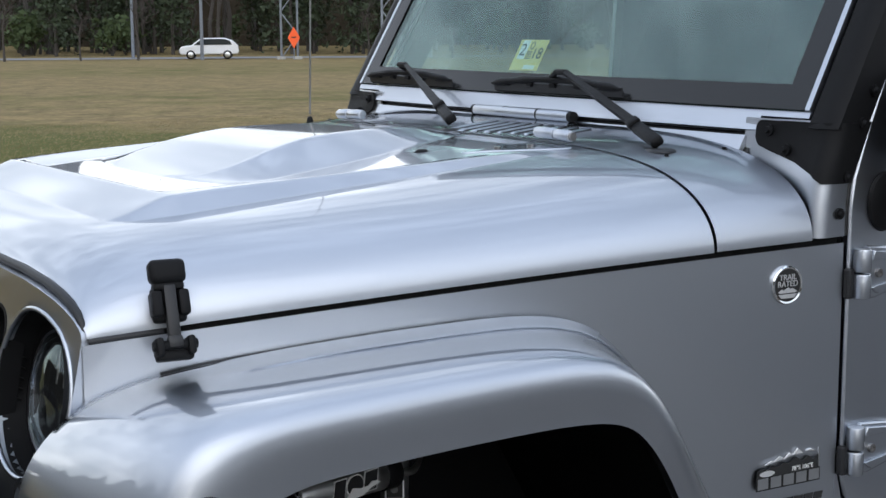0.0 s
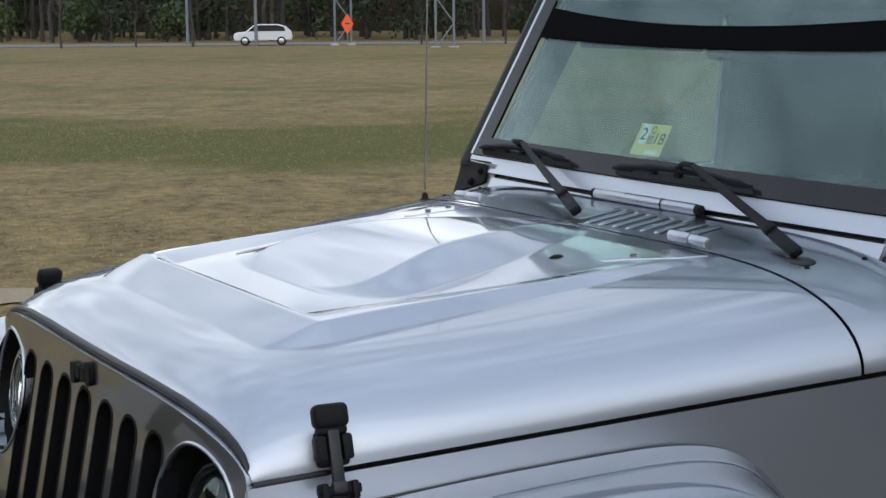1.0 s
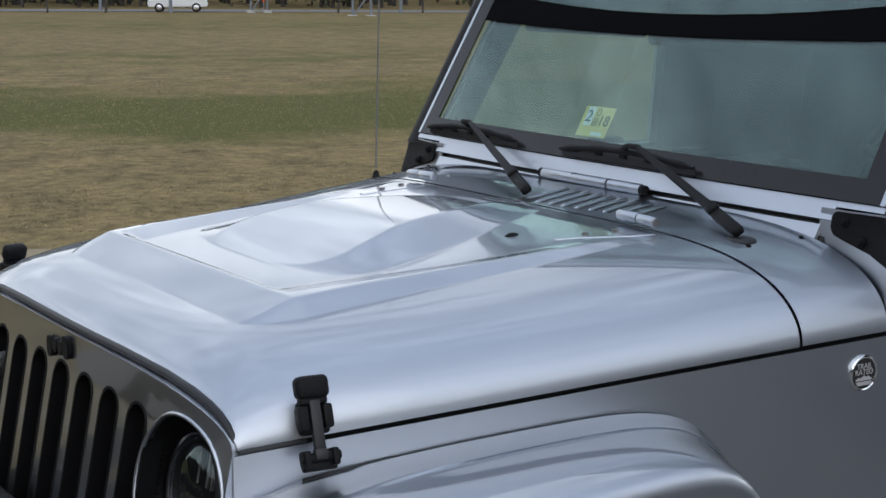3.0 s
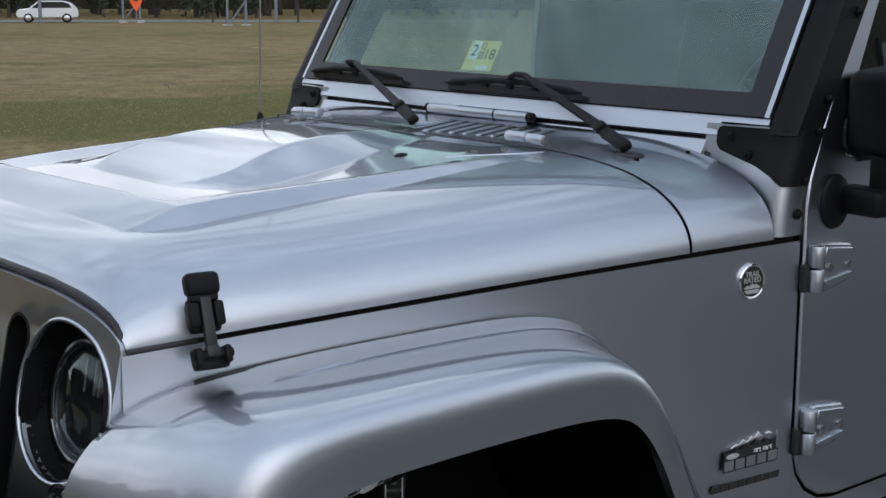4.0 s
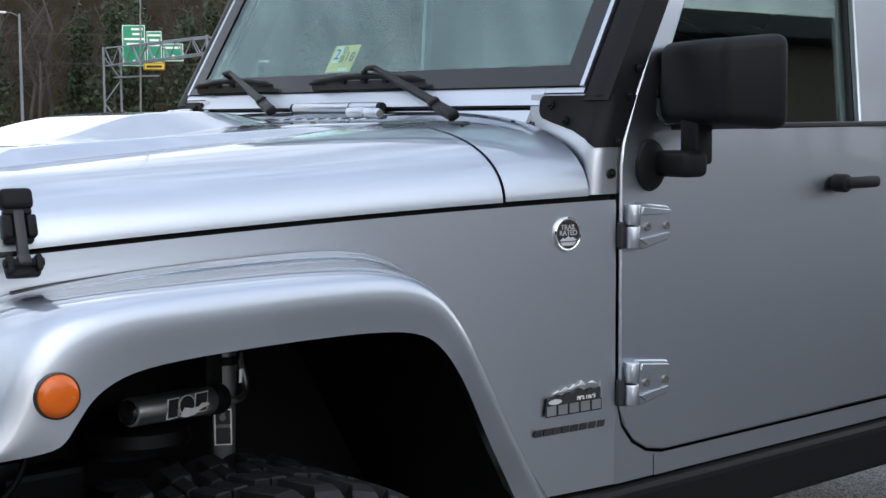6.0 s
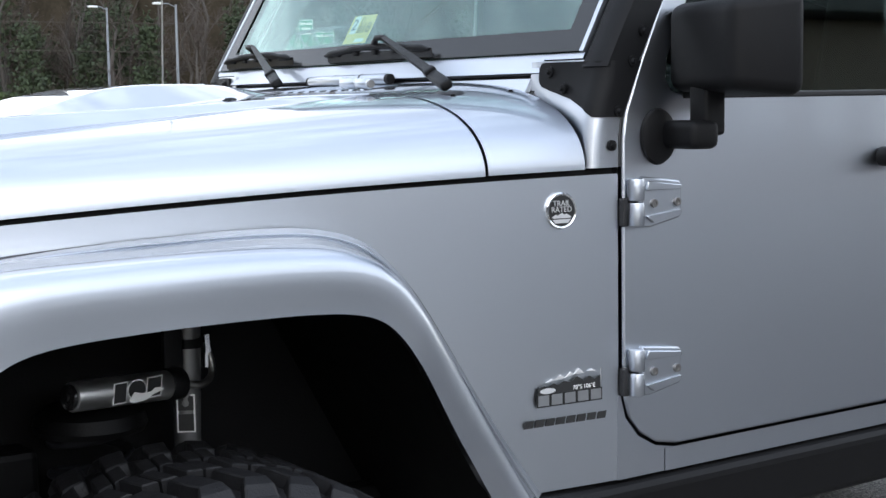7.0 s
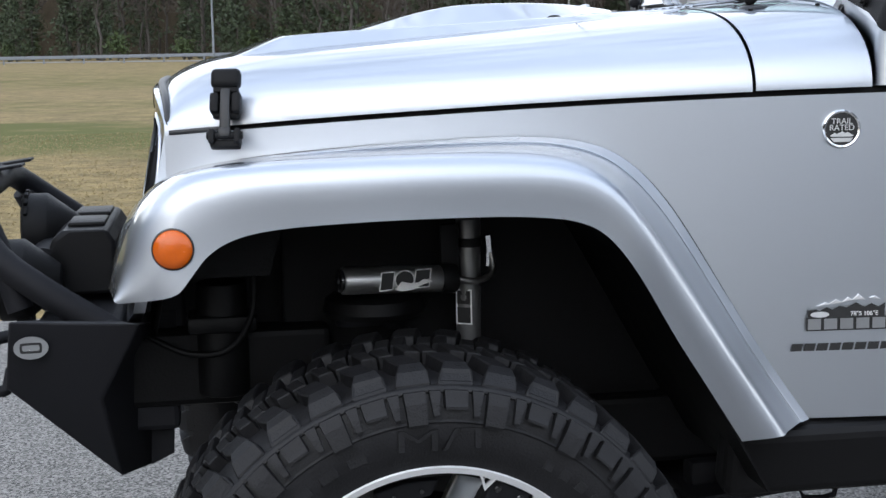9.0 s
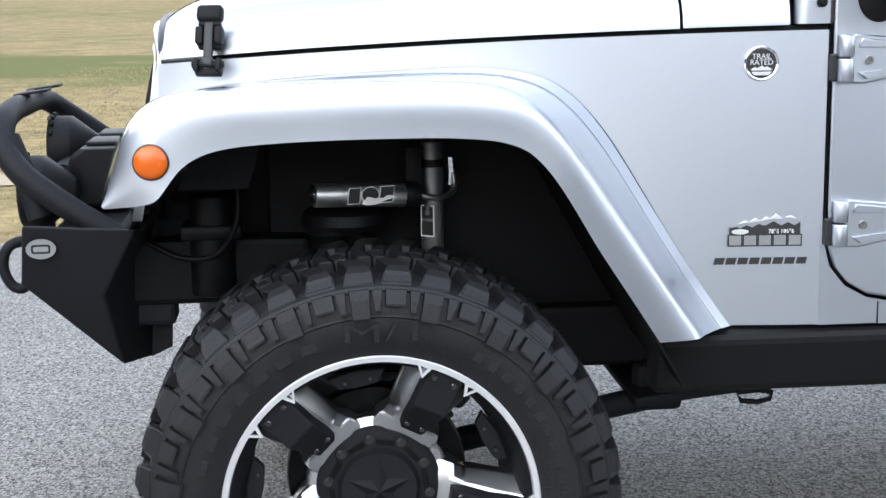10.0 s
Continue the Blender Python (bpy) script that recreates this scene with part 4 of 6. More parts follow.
for k in range(11):
    a = radians(58 - 5.5 * k)
    b = box(0.016, 0.017, 0.003, place @ Matrix.Rotation(a - math.pi / 2, 4, "Z") @ Matrix.Translation((0, 0.318, 0.0268)), 0.001)
    part("raised_bar", b, M_RUBBER, tyre, "raised rubber bar")
wheel_parts(place, car)
for x, s in ((-0.836, 1), (2.1, -1), (2.1, 1)):
    place = wheel_place(x, s)
    tyre = part("tyre", lathe(CARCASS, place, 64), M_RUBBER, car, "black mud-terrain tyre with chunky tread", 40)
    b = bmesh.new()
    for name, me, first, step, offset in BLOCKS:
        for k in range(first, PITCH, step):
            t = bmesh.new()
            t.from_mesh(me)
            t.transform(place @ Matrix.Rotation(math.tau * (k + offset) / PITCH, 4, "Z"))
            b = merge(b, t)
    tagged(part("tread", b, M_RUBBER, tyre, "", 30), kind="stuff")
    wheel_parts(place, car)

# lamps in the grille
for s in (-1, 1):
    # the bowl leans with the grille, the lamp sits deep in it
    face = Matrix.Translation((grille_place(0.439, 1.098).x + 0.006, s * 0.439, 1.098)) @ Matrix.Rotation(radians(11), 4, "Y") @ on_front(0, 0, 0)
    bowl = part("lamp_bowl", lathe([(0.1165, 0.0), (0.113, -0.03), (0.098, -0.095), (0.09, -0.112), (0.0, -0.112)], face, 48), M_BLACK, car, "black lamp recess", 50)
    face = face @ Matrix.Translation((0, 0, -0.022))
    part("lamp_ring", lathe([(0.092, -0.045), (0.091, -0.012), (0.088, -0.004), (0.084, -0.005), (0.082, -0.02)], face, 48), M_CHROME, bowl, "bright lamp ring", 50)
    part("reflector", lathe([(0.082, -0.02), (0.07, -0.05), (0.045, -0.072), (0.0, -0.08)], face, 36), M_CHROME, bowl, "mirrored reflector", 60)
    upper = [(0.080 * math.cos(radians(a)), 0.080 * math.sin(radians(a))) for a in range(0, 181, 10)]
    part("baffle", plate(upper, 0.006, face @ Matrix.Translation((0, 0.004, -0.026)), [oval(0.022, 0.016, 16, 0.034, 0.034, 3), oval(0.022, 0.016, 16, -0.034, 0.034, 3)]), M_GLOSSBLK, bowl, "black upper baffle", 30)
    for d in (-2, -1, 1, 2):
        part("baffle_rib", box(0.004, 0.05, 0.010, face @ Matrix.Translation((0.014 * d, 0.036, -0.020)), 0.001), M_GREYMET, bowl, "")
    part("lamp_core", box(0.105, 0.016, 0.03, face @ Matrix.Translation((0, 0.006, -0.045)), 0.004, 2, bm=box(0.014, 0.12, 0.03, face @ Matrix.Translation((0, 0.02, -0.05)), 0.004, 2, bm=lathe([(0.0, -0.03), (0.026, -0.032), (0.034, -0.045), (0.034, -0.06)], face @ Matrix.Translation((0, 0.040, 0)), 20))), M_BLACK, bowl, "dark lamp core", 40)
    # extra tilted mirror plate, added to catch the sky and brighten the lamp
    dish = [(0.070 * math.cos(k), 0.094 * math.sin(k)) for k in (math.pi * (1 + j / 14) for j in range(15))]
    part("sky_catch_plate", plate(dish, 0.002, face @ Matrix.Translation((0, -0.002, -0.072)) @ Euler((radians(-40), 0, 0)).to_matrix().to_4x4()), M_CHROME, bowl, "tilted mirror plate, added to brighten the lower lamp", 30)
    part("cut_lens", lathe([(0.0, 0.010), (0.045, 0.007), (0.070, 0.0), (0.082, -0.010), (0.084, -0.018)], face, 48), M_LENS, bowl, "clear round lens", 60).visible_shadow = False
    face = on_front(-1.283, s * 0.490, 0.950)
    park = part("parking_lamp", lathe([(0.047, 0.002), (0.044, -0.012), (0.036, -0.02), (0.0, -0.03)], face, 32), M_GLOSSBLK, car, "small round front lamp", 50)
    part("bulb_plate", lathe([(0.0, -0.012), (0.016, -0.014), (0.030, -0.021)], face @ Matrix.Translation((0.006, 0, 0)), 24), M_GREYMET, park, "", 40)
    part("cover_lens", lathe([(0.0, 0.004), (0.02, 0.002), (0.038, -0.006), (0.042, -0.012)], face, 32), M_LENS, park, "clear ribbed lens", 60).visible_shadow = False
# rolled silver rims round the lamp openings
for s in (-1, 1):
    rim = [grille_place(s * 0.439 + 0.1155 * math.cos(a), 1.098 + 0.114 * math.sin(a)) + Vector((0.001, 0, 0)) for a in (math.tau * k / 48 for k in range(48))]
    part("lamp_rim", tube(rim, 0.0042, 8, closed=True), M_PAINT, grille, "rolled silver rim", 60)
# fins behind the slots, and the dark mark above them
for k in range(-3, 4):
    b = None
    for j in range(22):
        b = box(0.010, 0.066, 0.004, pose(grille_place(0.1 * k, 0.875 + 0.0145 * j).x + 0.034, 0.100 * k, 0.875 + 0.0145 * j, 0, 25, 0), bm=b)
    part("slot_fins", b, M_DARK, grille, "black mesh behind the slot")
    b = plate(slot(0.036, 0.171), 0.03, Matrix.Identity(4), [slot(0.031, 0.166)])
    for v in b.verts:
        p = grille_place(v.co.x + 0.100 * k, v.co.y + 1.030)
        v.co = (p.x + (0.03 if v.co.z < -0.01 else -0.001), p.y, p.z)
    bmesh.ops.recalc_face_normals(b, faces=b.faces[:])
    part("slot_edge", b, M_BLACK, grille, "black slot edge")
b = None
for k, (w, h) in enumerate(((0.022, 0.040), (0.020, 0.024), (0.020, 0.024), (0.022, 0.036))):
    b = plate([(x, y) for x, y in oval(w / 2, h / 2, 16, 0.033 - 0.024 * k, (0.006, 0, 0, -0.006)[k], 3)], 0.008, on_front(-1.2570, 0.0, 1.222), bm=b)
part("grille_mark", b, M_BLACK, grille, "raised black mark")
part("hood_seal", tube([(-1.2365 + 0.022 * a * a, 0.552 * a, 1.1925 + 0.069 * (1 - abs(a) ** 4.5) ** 0.5) for a in (-1.0, -0.99, -0.97, -0.93, -0.88, -0.8, -0.65, -0.4, -0.2, 0, 0.2, 0.4, 0.65, 0.8, 0.88, 0.93, 0.97, 0.99, 1.0)], 0.0065, 8), M_SEAL, car, "black rubber seal under the hood", 60)

for s in (-1, 1):
    part("seam_seal", tube([(x, s * (half(x) + 0.0008), seam(x) - 0.0045) for x in span(-1.214, -1.12, 8)], 0.0042, 8), M_SEAL, car, "black gap under the hood", 60)

# hood latches
for s in (-1, 1):
    f = Matrix.Diagonal((1, -s, 1, 1)) @ Matrix.Translation((-1.119, -0.604, 1.215)) @ Euler((radians(-21), 0, radians(-10))).to_matrix().to_4x4() @ Matrix.Diagonal((0.94, 1, 0.95, 1))
    base = part("hood_latch", box(0.048, 0.016, 0.050, f @ pose(0, -0.004, 0.016), 0.006, 3), M_BLACK, car, "black rubber hood latch", 40)
    part("catch_cap", box(0.052, 0.026, 0.034, f @ pose(0, -0.014, 0.060), 0.009, 3, bm=box(0.044, 0.018, 0.012, f @ pose(0, -0.012, 0.040), 0.004, 2)), M_BLACK, base, "", 40)
    for d in (-1, 1):
        part("catch_side", box(0.016, 0.026, 0.036, f @ pose(d * 0.019, -0.012, 0.016), 0.005, 2), M_BLACK, base, "", 40)
    b = box(0.018, 0.012, 0.075, f @ pose(0, -0.018, 0.004), 0.004, 2)
    b = box(0.022, 0.016, 0.018, f @ pose(0, -0.018, -0.038), 0.005, 2, bm=b)
    part("strap", b, M_SEAL, base, "rubber strap", 40)
    b = box(0.052, 0.020, 0.014, f @ pose(0, -0.006, -0.055), 0.004, 2)
    for d in (-1, 1):
        b = box(0.011, 0.030, 0.026, f @ pose(d * 0.022, -0.012, -0.044), 0.004, 2, bm=b)
    b = rod(f @ Vector((-0.031, -0.016, -0.042)), f @ Vector((0.031, -0.016, -0.042)), 0.0065, seg=12, bm=b)
    part("lower_bracket", b, M_BLACK, base, "", 40)

# badge and emblem on the side panels
for s in (-1, 1):
    f = Matrix.Diagonal((1, -s, 1, 1)) @ on_side(-0.125, -half(-0.125), 1.173, -6)
    badge = part("round_badge", lathe([(0.0315, -0.001), (0.0315, 0.004), (0.0295, 0.006), (0.0268, 0.005), (0.0262, 0.003), (0.0, 0.003)], f, 48), M_CHROME, car, "round chrome-rimmed badge", 40)
    part("badge_face", lathe([(0.0, 0.0042), (0.0262, 0.0040)], f, 40), M_INK, badge, "black badge face")
    part("badge_words", lettering("TRAIL", 0.0135, f @ Matrix.Translation((0, 0.0125, 0.0048)), 0.0006), M_LIP, badge, "raised silver words")
    part("badge_words", lettering("RATED", 0.0135, f @ Matrix.Translation((0, 0.0020, 0.0048)), 0.0006), M_LIP, badge, "raised silver words")
    peaks = [(-0.020, -0.011), (-0.012, -0.006), (-0.008, -0.008), (0.001, -0.0035), (0.006, -0.007), (0.010, -0.005), (0.020, -0.011), (0.016, -0.0125), (-0.016, -0.0125)]
    part("badge_peaks", plate(peaks, 0.001, f @ Matrix.Translation((0, 0, 0.0052))), M_LIP, badge, "silver mountain shape")
    part("badge_base", plate([(-0.019, -0.0145), (0.019, -0.0145), (0.013, -0.021), (-0.013, -0.021)], 0.001, f @ Matrix.Translation((0, 0, 0.0052))), M_LIP, badge, "silver bar")
    f = Matrix.Diagonal((1, -s, 1, 1)) @ on_side(-0.111, -half(-0.111), 0.862, -5)
    ridge = [(-0.069, 0.008), (-0.069, 0.014), (-0.058, 0.020), (-0.050, 0.017), (-0.036, 0.023), (-0.030, 0.020), (-0.018, 0.028), (-0.008, 0.022), (0.002, 0.031), (0.010, 0.026), (0.020, 0.036), (0.032, 0.026), (0.038, 0.029), (0.048, 0.032), (0.058, 0.026), (0.068, 0.031), (0.068, 0.006)]
    emblem = part("emblem", plate([(-0.069, -0.022)] + ridge[1:-1] + [(0.068, 0.031), (0.068, -0.022)], 0.003, f @ Matrix.Translation((0, 0, 0.004))), M_LIP, car, "chrome mountain emblem", 30, 0, 0.0006)
    zig = [(-0.066, -0.004), (-0.066, 0.010), (-0.052, 0.012), (-0.046, 0.009), (-0.034, 0.015), (-0.024, 0.011), (-0.012, 0.017), (0.0, 0.014), (0.016, 0.022), (0.030, 0.014), (0.042, 0.020), (0.054, 0.014), (0.065, 0.020), (0.065, -0.004)]
    part("emblem_field", plate(zig, 0.001, f @ Matrix.Translation((0, 0, 0.0048))), M_INK, emblem, "black enamel field")
    part("emblem_bar", plate(oval(0.016, 0.005, 16, -0.046, 0.003), 0.001, f @ Matrix.Translation((0, 0, 0.0056))), M_LIP, emblem, "silver oval mark")
    part("emblem_figures", lettering("78°S 106°E", 0.0105, f @ Matrix.Translation((0.030, 0.003, 0.0052)), 0.0004), M_WHITE, emblem, "pale figures")
    for k in range(5):
        x = -0.055 + 0.0275 * k
        part("block_edge", plate([(x - 0.0135, -0.0245), (x - 0.0135, -0.002), (x + 0.0135, -0.002), (x + 0.0135, -0.0245)], 0.0015, f @ Matrix.Translation((0, 0, 0.0055))), M_INK, emblem, "")
        b = plate([(x - 0.011, -0.022), (x - 0.011, -0.004), (x + 0.011, -0.004), (x + 0.011, -0.022)], 0.002, f @ Matrix.Translation((0, 0, 0.0062)))
        part("emblem_block", b, M_ALU, emblem, "chrome block", 30)
    for k in range(8):
        x = -0.083 + 0.0218 * k
        z = -0.0525
        outline = [(x - 0.0105, z - 0.0062), (x + 0.0075, z - 0.0062), (x + 0.0105, z + 0.0062), (x - 0.0075, z + 0.0062)]
        part("name_block", plate(outline, 0.002, f @ Matrix.Translation((0, 0, 0.0025))), M_INK, emblem, "black raised block")

# door hinges, handle, mirror
for s, door in zip((-1, 1), doors):
    for z in (1.179, 0.878):
        f = Matrix.Diagonal((1, -s, 1, 1)) @ on_side(0.0, -0.772, z)
        leaf = [(0.030, -0.042), (0.030, 0.040), (0.042, 0.046), (0.128, 0.036), (0.134, 0.031), (0.134, -0.026), (0.128, -0.031), (0.060, -0.044)]
        hinge = part("door_hinge", plate(leaf, 0.010, f @ Matrix.Translation((0, 0, 0.010))), M_PAINT, door, "silver door hinge", 30, 0, 0.003)
        b = plate([(0.045, 0.022), (0.05, 0.038), (0.13, 0.029), (0.131, 0.021)], 0.006, f @ Matrix.Translation((0, 0, 0.016)))
        b = plate([(0.045, -0.024), (0.13, -0.015), (0.13, -0.023), (0.06, -0.036)], 0.006, f @ Matrix.Translation((0, 0, 0.016)), bm=b)
        part("hinge_rib", b, M_PAINT, door, "", 30, 0, 0.002)
        for x in (0.066, 0.122):
            part("hinge_screw", lathe([(0.0, 0.013), (0.004, 0.013), (0.004, 0.0150), (0.0075, 0.0150), (0.008, 0.010)], f @ Matrix.Translation((x, -0.002, 0)), 16), M_GREYMET, door, "", 30)
        p, q = f @ Vector((0.021, -0.040, 0.014)), f @ Vector((0.021, 0.002, 0.014))
        r = f @ Vector((0.021, 0.044, 0.014))
        part("hinge_knuckle", rod(p, q, 0.015, seg=20, bevel=0.003, bm=rod(f @ Vector((0.021, 0.0045, 0.014)), r, 0.015, seg=20, bevel=0.003)), M_PAINT, door, "", 40)
        part("hinge_gap", box(0.016, 0.014, 0.050, f @ pose(0.004, -0.015, 0.002, 90, 0, 0), 0.003), M_SEAL, door, "")
    k = Matrix.Diagonal((1, -s, 1, 1))
    part("door_handle", box(0.13, 0.022, 0.026, k @ pose(0.76, -0.80, 1.238), 0.009, 3, bm=rod(k @ Vector((0.70, -0.772, 1.238)), k @ Vector((0.70, -0.806, 1.238)), 0.020, seg=20, bevel=0.004)), M_BLACK, door, "black door handle", 40)
    part("belt_strip", box(0.80, 0.010, 0.012, k @ pose(0.55, -0.768, 1.366), 0.003), M_SEAL, door, "black window strip")
    if s > 0:
        continue
    foot = lathe([(0.0, 0.010), (0.036, 0.010), (0.046, 0.006), (0.049, 0.0)], k @ on_side(0.086, -0.772, 1.294) @ Matrix.Diagonal((0.86, 1.03, 1, 1)), 36)
    mirror = part("side_mirror", foot, M_BLACK, door, "black mirror foot", 40)
    part("mirror_arm", box(0.062, 0.11, 0.050, k @ pose(0.117, -0.815, 1.297, 0, 0, -8), 0.014, 3), M_BLACK, door, "black mirror arm", 40)
    part("mirror_neck", box(0.050, 0.044, 0.090, k @ pose(0.138, -0.842, 1.340), 0.008, 3), M_BLACK, door, "black mirror neck", 40)
    b = bmesh.new()
    bmesh.ops.create_cube(b, size=1.0)
    for v in b.verts:
        v.co.x *= 0.140
        v.co.z *= 0.180 if v.co.x > 0 else 0.150
        v.co.y *= 0.250 if v.co.x > 0 else 0.215
    bmesh.ops.bevel(b, geom=b.edges[:], offset=0.024, segments=4, affect="EDGES", profile=0.5)
    b.transform(k @ pose(0.166, -0.874, 1.450, 0, 0, -14))
    part("mirror_housing", b, M_BLACK, door, "black mirror housing", 50)
    part("mirror_glass", box(0.003, 0.19, 0.13, k @ pose(0.2365, -0.868, 1.450, 0, 0, -14), 0.001), M_CHROME, door, "mirror glass")

# bracket feet and bolts at the foot of the windscreen
for s in (-1, 1):
    k = Matrix.Diagonal((1, -s, 1, 1))
    low = [(0.0, 1.392), (0.08, 1.388), (0.12, 1.381), (0.3, 1.362), (0.42, 1.342), (0.58, 1.331), (1.0, 1.330)]
    vs = [0.075, 0.085, 0.1, 0.16] + BEND[2:]
    def foot_point(u, v):
        top = 1.4275 - (0.010 if v < 0.08 else 0.003 if v < 0.09 else 0.0)
        bottom = lerp(v, low) + (0.010 if v < 0.08 else 0.003 if v < 0.09 else 0.0)
        return corner_point(bottom + (top - bottom) * u, v, s, 0.005)

    b = sheet(foot_point, span(0, 1, 8), vs, flip=s < 0)
    part("bracket_foot", b, M_BLACK, car, "black bolted bracket", 40, 0.004)
    for x, y, z, nx in ((-0.052, -0.642, 1.411, -1), (-0.055, -0.682, 1.381, -1), (-0.008, -0.772, 1.340, 0), (-0.020, -0.768, 1.281, 0), (0.026, -0.771, 1.426, 0), (0.053, -0.770, 1.479, 0), (0.14, -0.765, 1.63, 0)):
        p = Vector((x, y, z))
        d = Vector((-0.98, -0.1, 0.15)) if nx else Vector((0, -1, 0))
        part("dome_bolt", rod(k @ (p - 0.004 * d), k @ (p + 0.004 * d), 0.0095, seg=16, bm=rod(k @ (p + 0.003 * d), k @ (p + 0.009 * d), 0.0065, 0.004, seg=12)), M_BLACK, car, "black domed bolt", 40)
    for x, y in ((-0.207, -0.560), (-0.094, -0.581)):
        z = shoulder(x, y) + 0.001
        part("panel_bolt", rod(k @ Vector((x, y, z - 0.003)), k @ Vector((x, y, z + 0.004)), 0.008, 0.006, seg=14, bm=rod(k @ Vector((x, y, z + 0.003)), k @ Vector((x, y, z + 0.007)), 0.004, seg=8)), M_BLACK, car, "black panel bolt", 40)
    # hood hinges and washer nozzles
    z = shoulder(-0.28, 0.36) + 0.012
    hinge = part("hood_hinge", rod(k @ Vector((-0.276, -0.300, z + 0.012)), k @ Vector((-0.276, -0.352, z + 0.011)), 0.0105, seg=20, bevel=0.003, bm=rod(k @ Vector((-0.276, -0.355, z + 0.011)), k @ Vector((-0.276, -0.396, z + 0.009)), 0.0105, seg=20, bevel=0.003)), M_PAINT, car, "silver hood hinge", 40)
    leaf = [(-0.285, -0.305), (-0.285, -0.41), (-0.34, -0.395), (-0.42, -0.345), (-0.45, -0.33), (-0.455, -0.32), (-0.44, -0.312)]
    b = plate([(x, -y) for x, y in leaf], 0.008, Matrix.Identity(4))
    for v in b.verts:
        x, y = v.co.x, -v.co.y
        v.co = k @ Vector((x, y, hood_z(x, y) + 0.006 + v.co.z))
    bmesh.ops.recalc_face_normals(b, faces=b.faces[:])
    part("hinge_leaf", b, M_PAINT, hinge, "", 30, 0, 0.002)
    for x, y in ((-0.33, -0.35), (-0.39, -0.335)):
        part("leaf_screw", rod(k @ Vector((x, y, hood_z(x, y) + 0.005)), k @ Vector((x, y, hood_z(x, y) + 0.009)), 0.006, seg=12), M_GREYMET, hinge, "", 30)
    part("hinge_pin", rod(k @ Vector((-0.276, -0.395, z + 0.009)), k @ Vector((-0.276, -0.401, z + 0.009)), 0.0075, seg=14), M_GREYMET, hinge, "", 30)
    b = lathe([(0.0, 0.009), (0.006, 0.008), (0.011, 0.003), (0.013, -0.002)], k @ pose(-0.482, -0.240, hood_z(-0.482, 0.24)) @ Matrix.Diagonal((1.5, 1, 1, 1)), 16)
    part("washer_nozzle", b, M_BLACK, car, "black washer nozzle", 40)

# cowl: raised vent bars, rail, wipers
for j in range(9):
    y = 0.015 - 0.036 * j
    b = bmesh.new()
    pts = curve([(-0.262 + 0.005 * j, y - 0.004, 0), (-0.20, y + 0.006, 0), (-0.115, y + 0.016, 0)], 6)
    pts = [(p.x, p.y, shoulder(p.x, p.y) + 0.0022) for p in pts]
    part("vent_bar", tube(pts, [0.003] + [0.0056] * (len(pts) - 2) + [0.003], 10, bm=b), M_PAINT, car, "silver vent bar", 60)
    part("vent_slot", tube([(x, yy - 0.0145, z + 0.0005) for x, yy, z in pts[1:-1]], 0.004, 8), M_SEAL, car, "dark vent slot", 60)
rail = part("cowl_rail", rod((-0.080, 0.160, 1.409), (-0.076, -0.150, 1.409), 0.0115, seg=24, bevel=0.003), M_PAINT, car, "silver round rail on the cowl", 40)
for y in (-0.05, 0.06):
    part("rail_joint", rod((-0.078, y, 1.409), (-0.078, y - 0.003, 1.409), 0.0120, seg=24), M_SEAL, rail, "")
for y in (-0.155, 0.165):
    part("rail_end", rod((-0.078, y - 0.006, 1.409), (-0.078, y + 0.006, 1.409), 0.0105, seg=16), M_BLACK, rail, "black rail end")
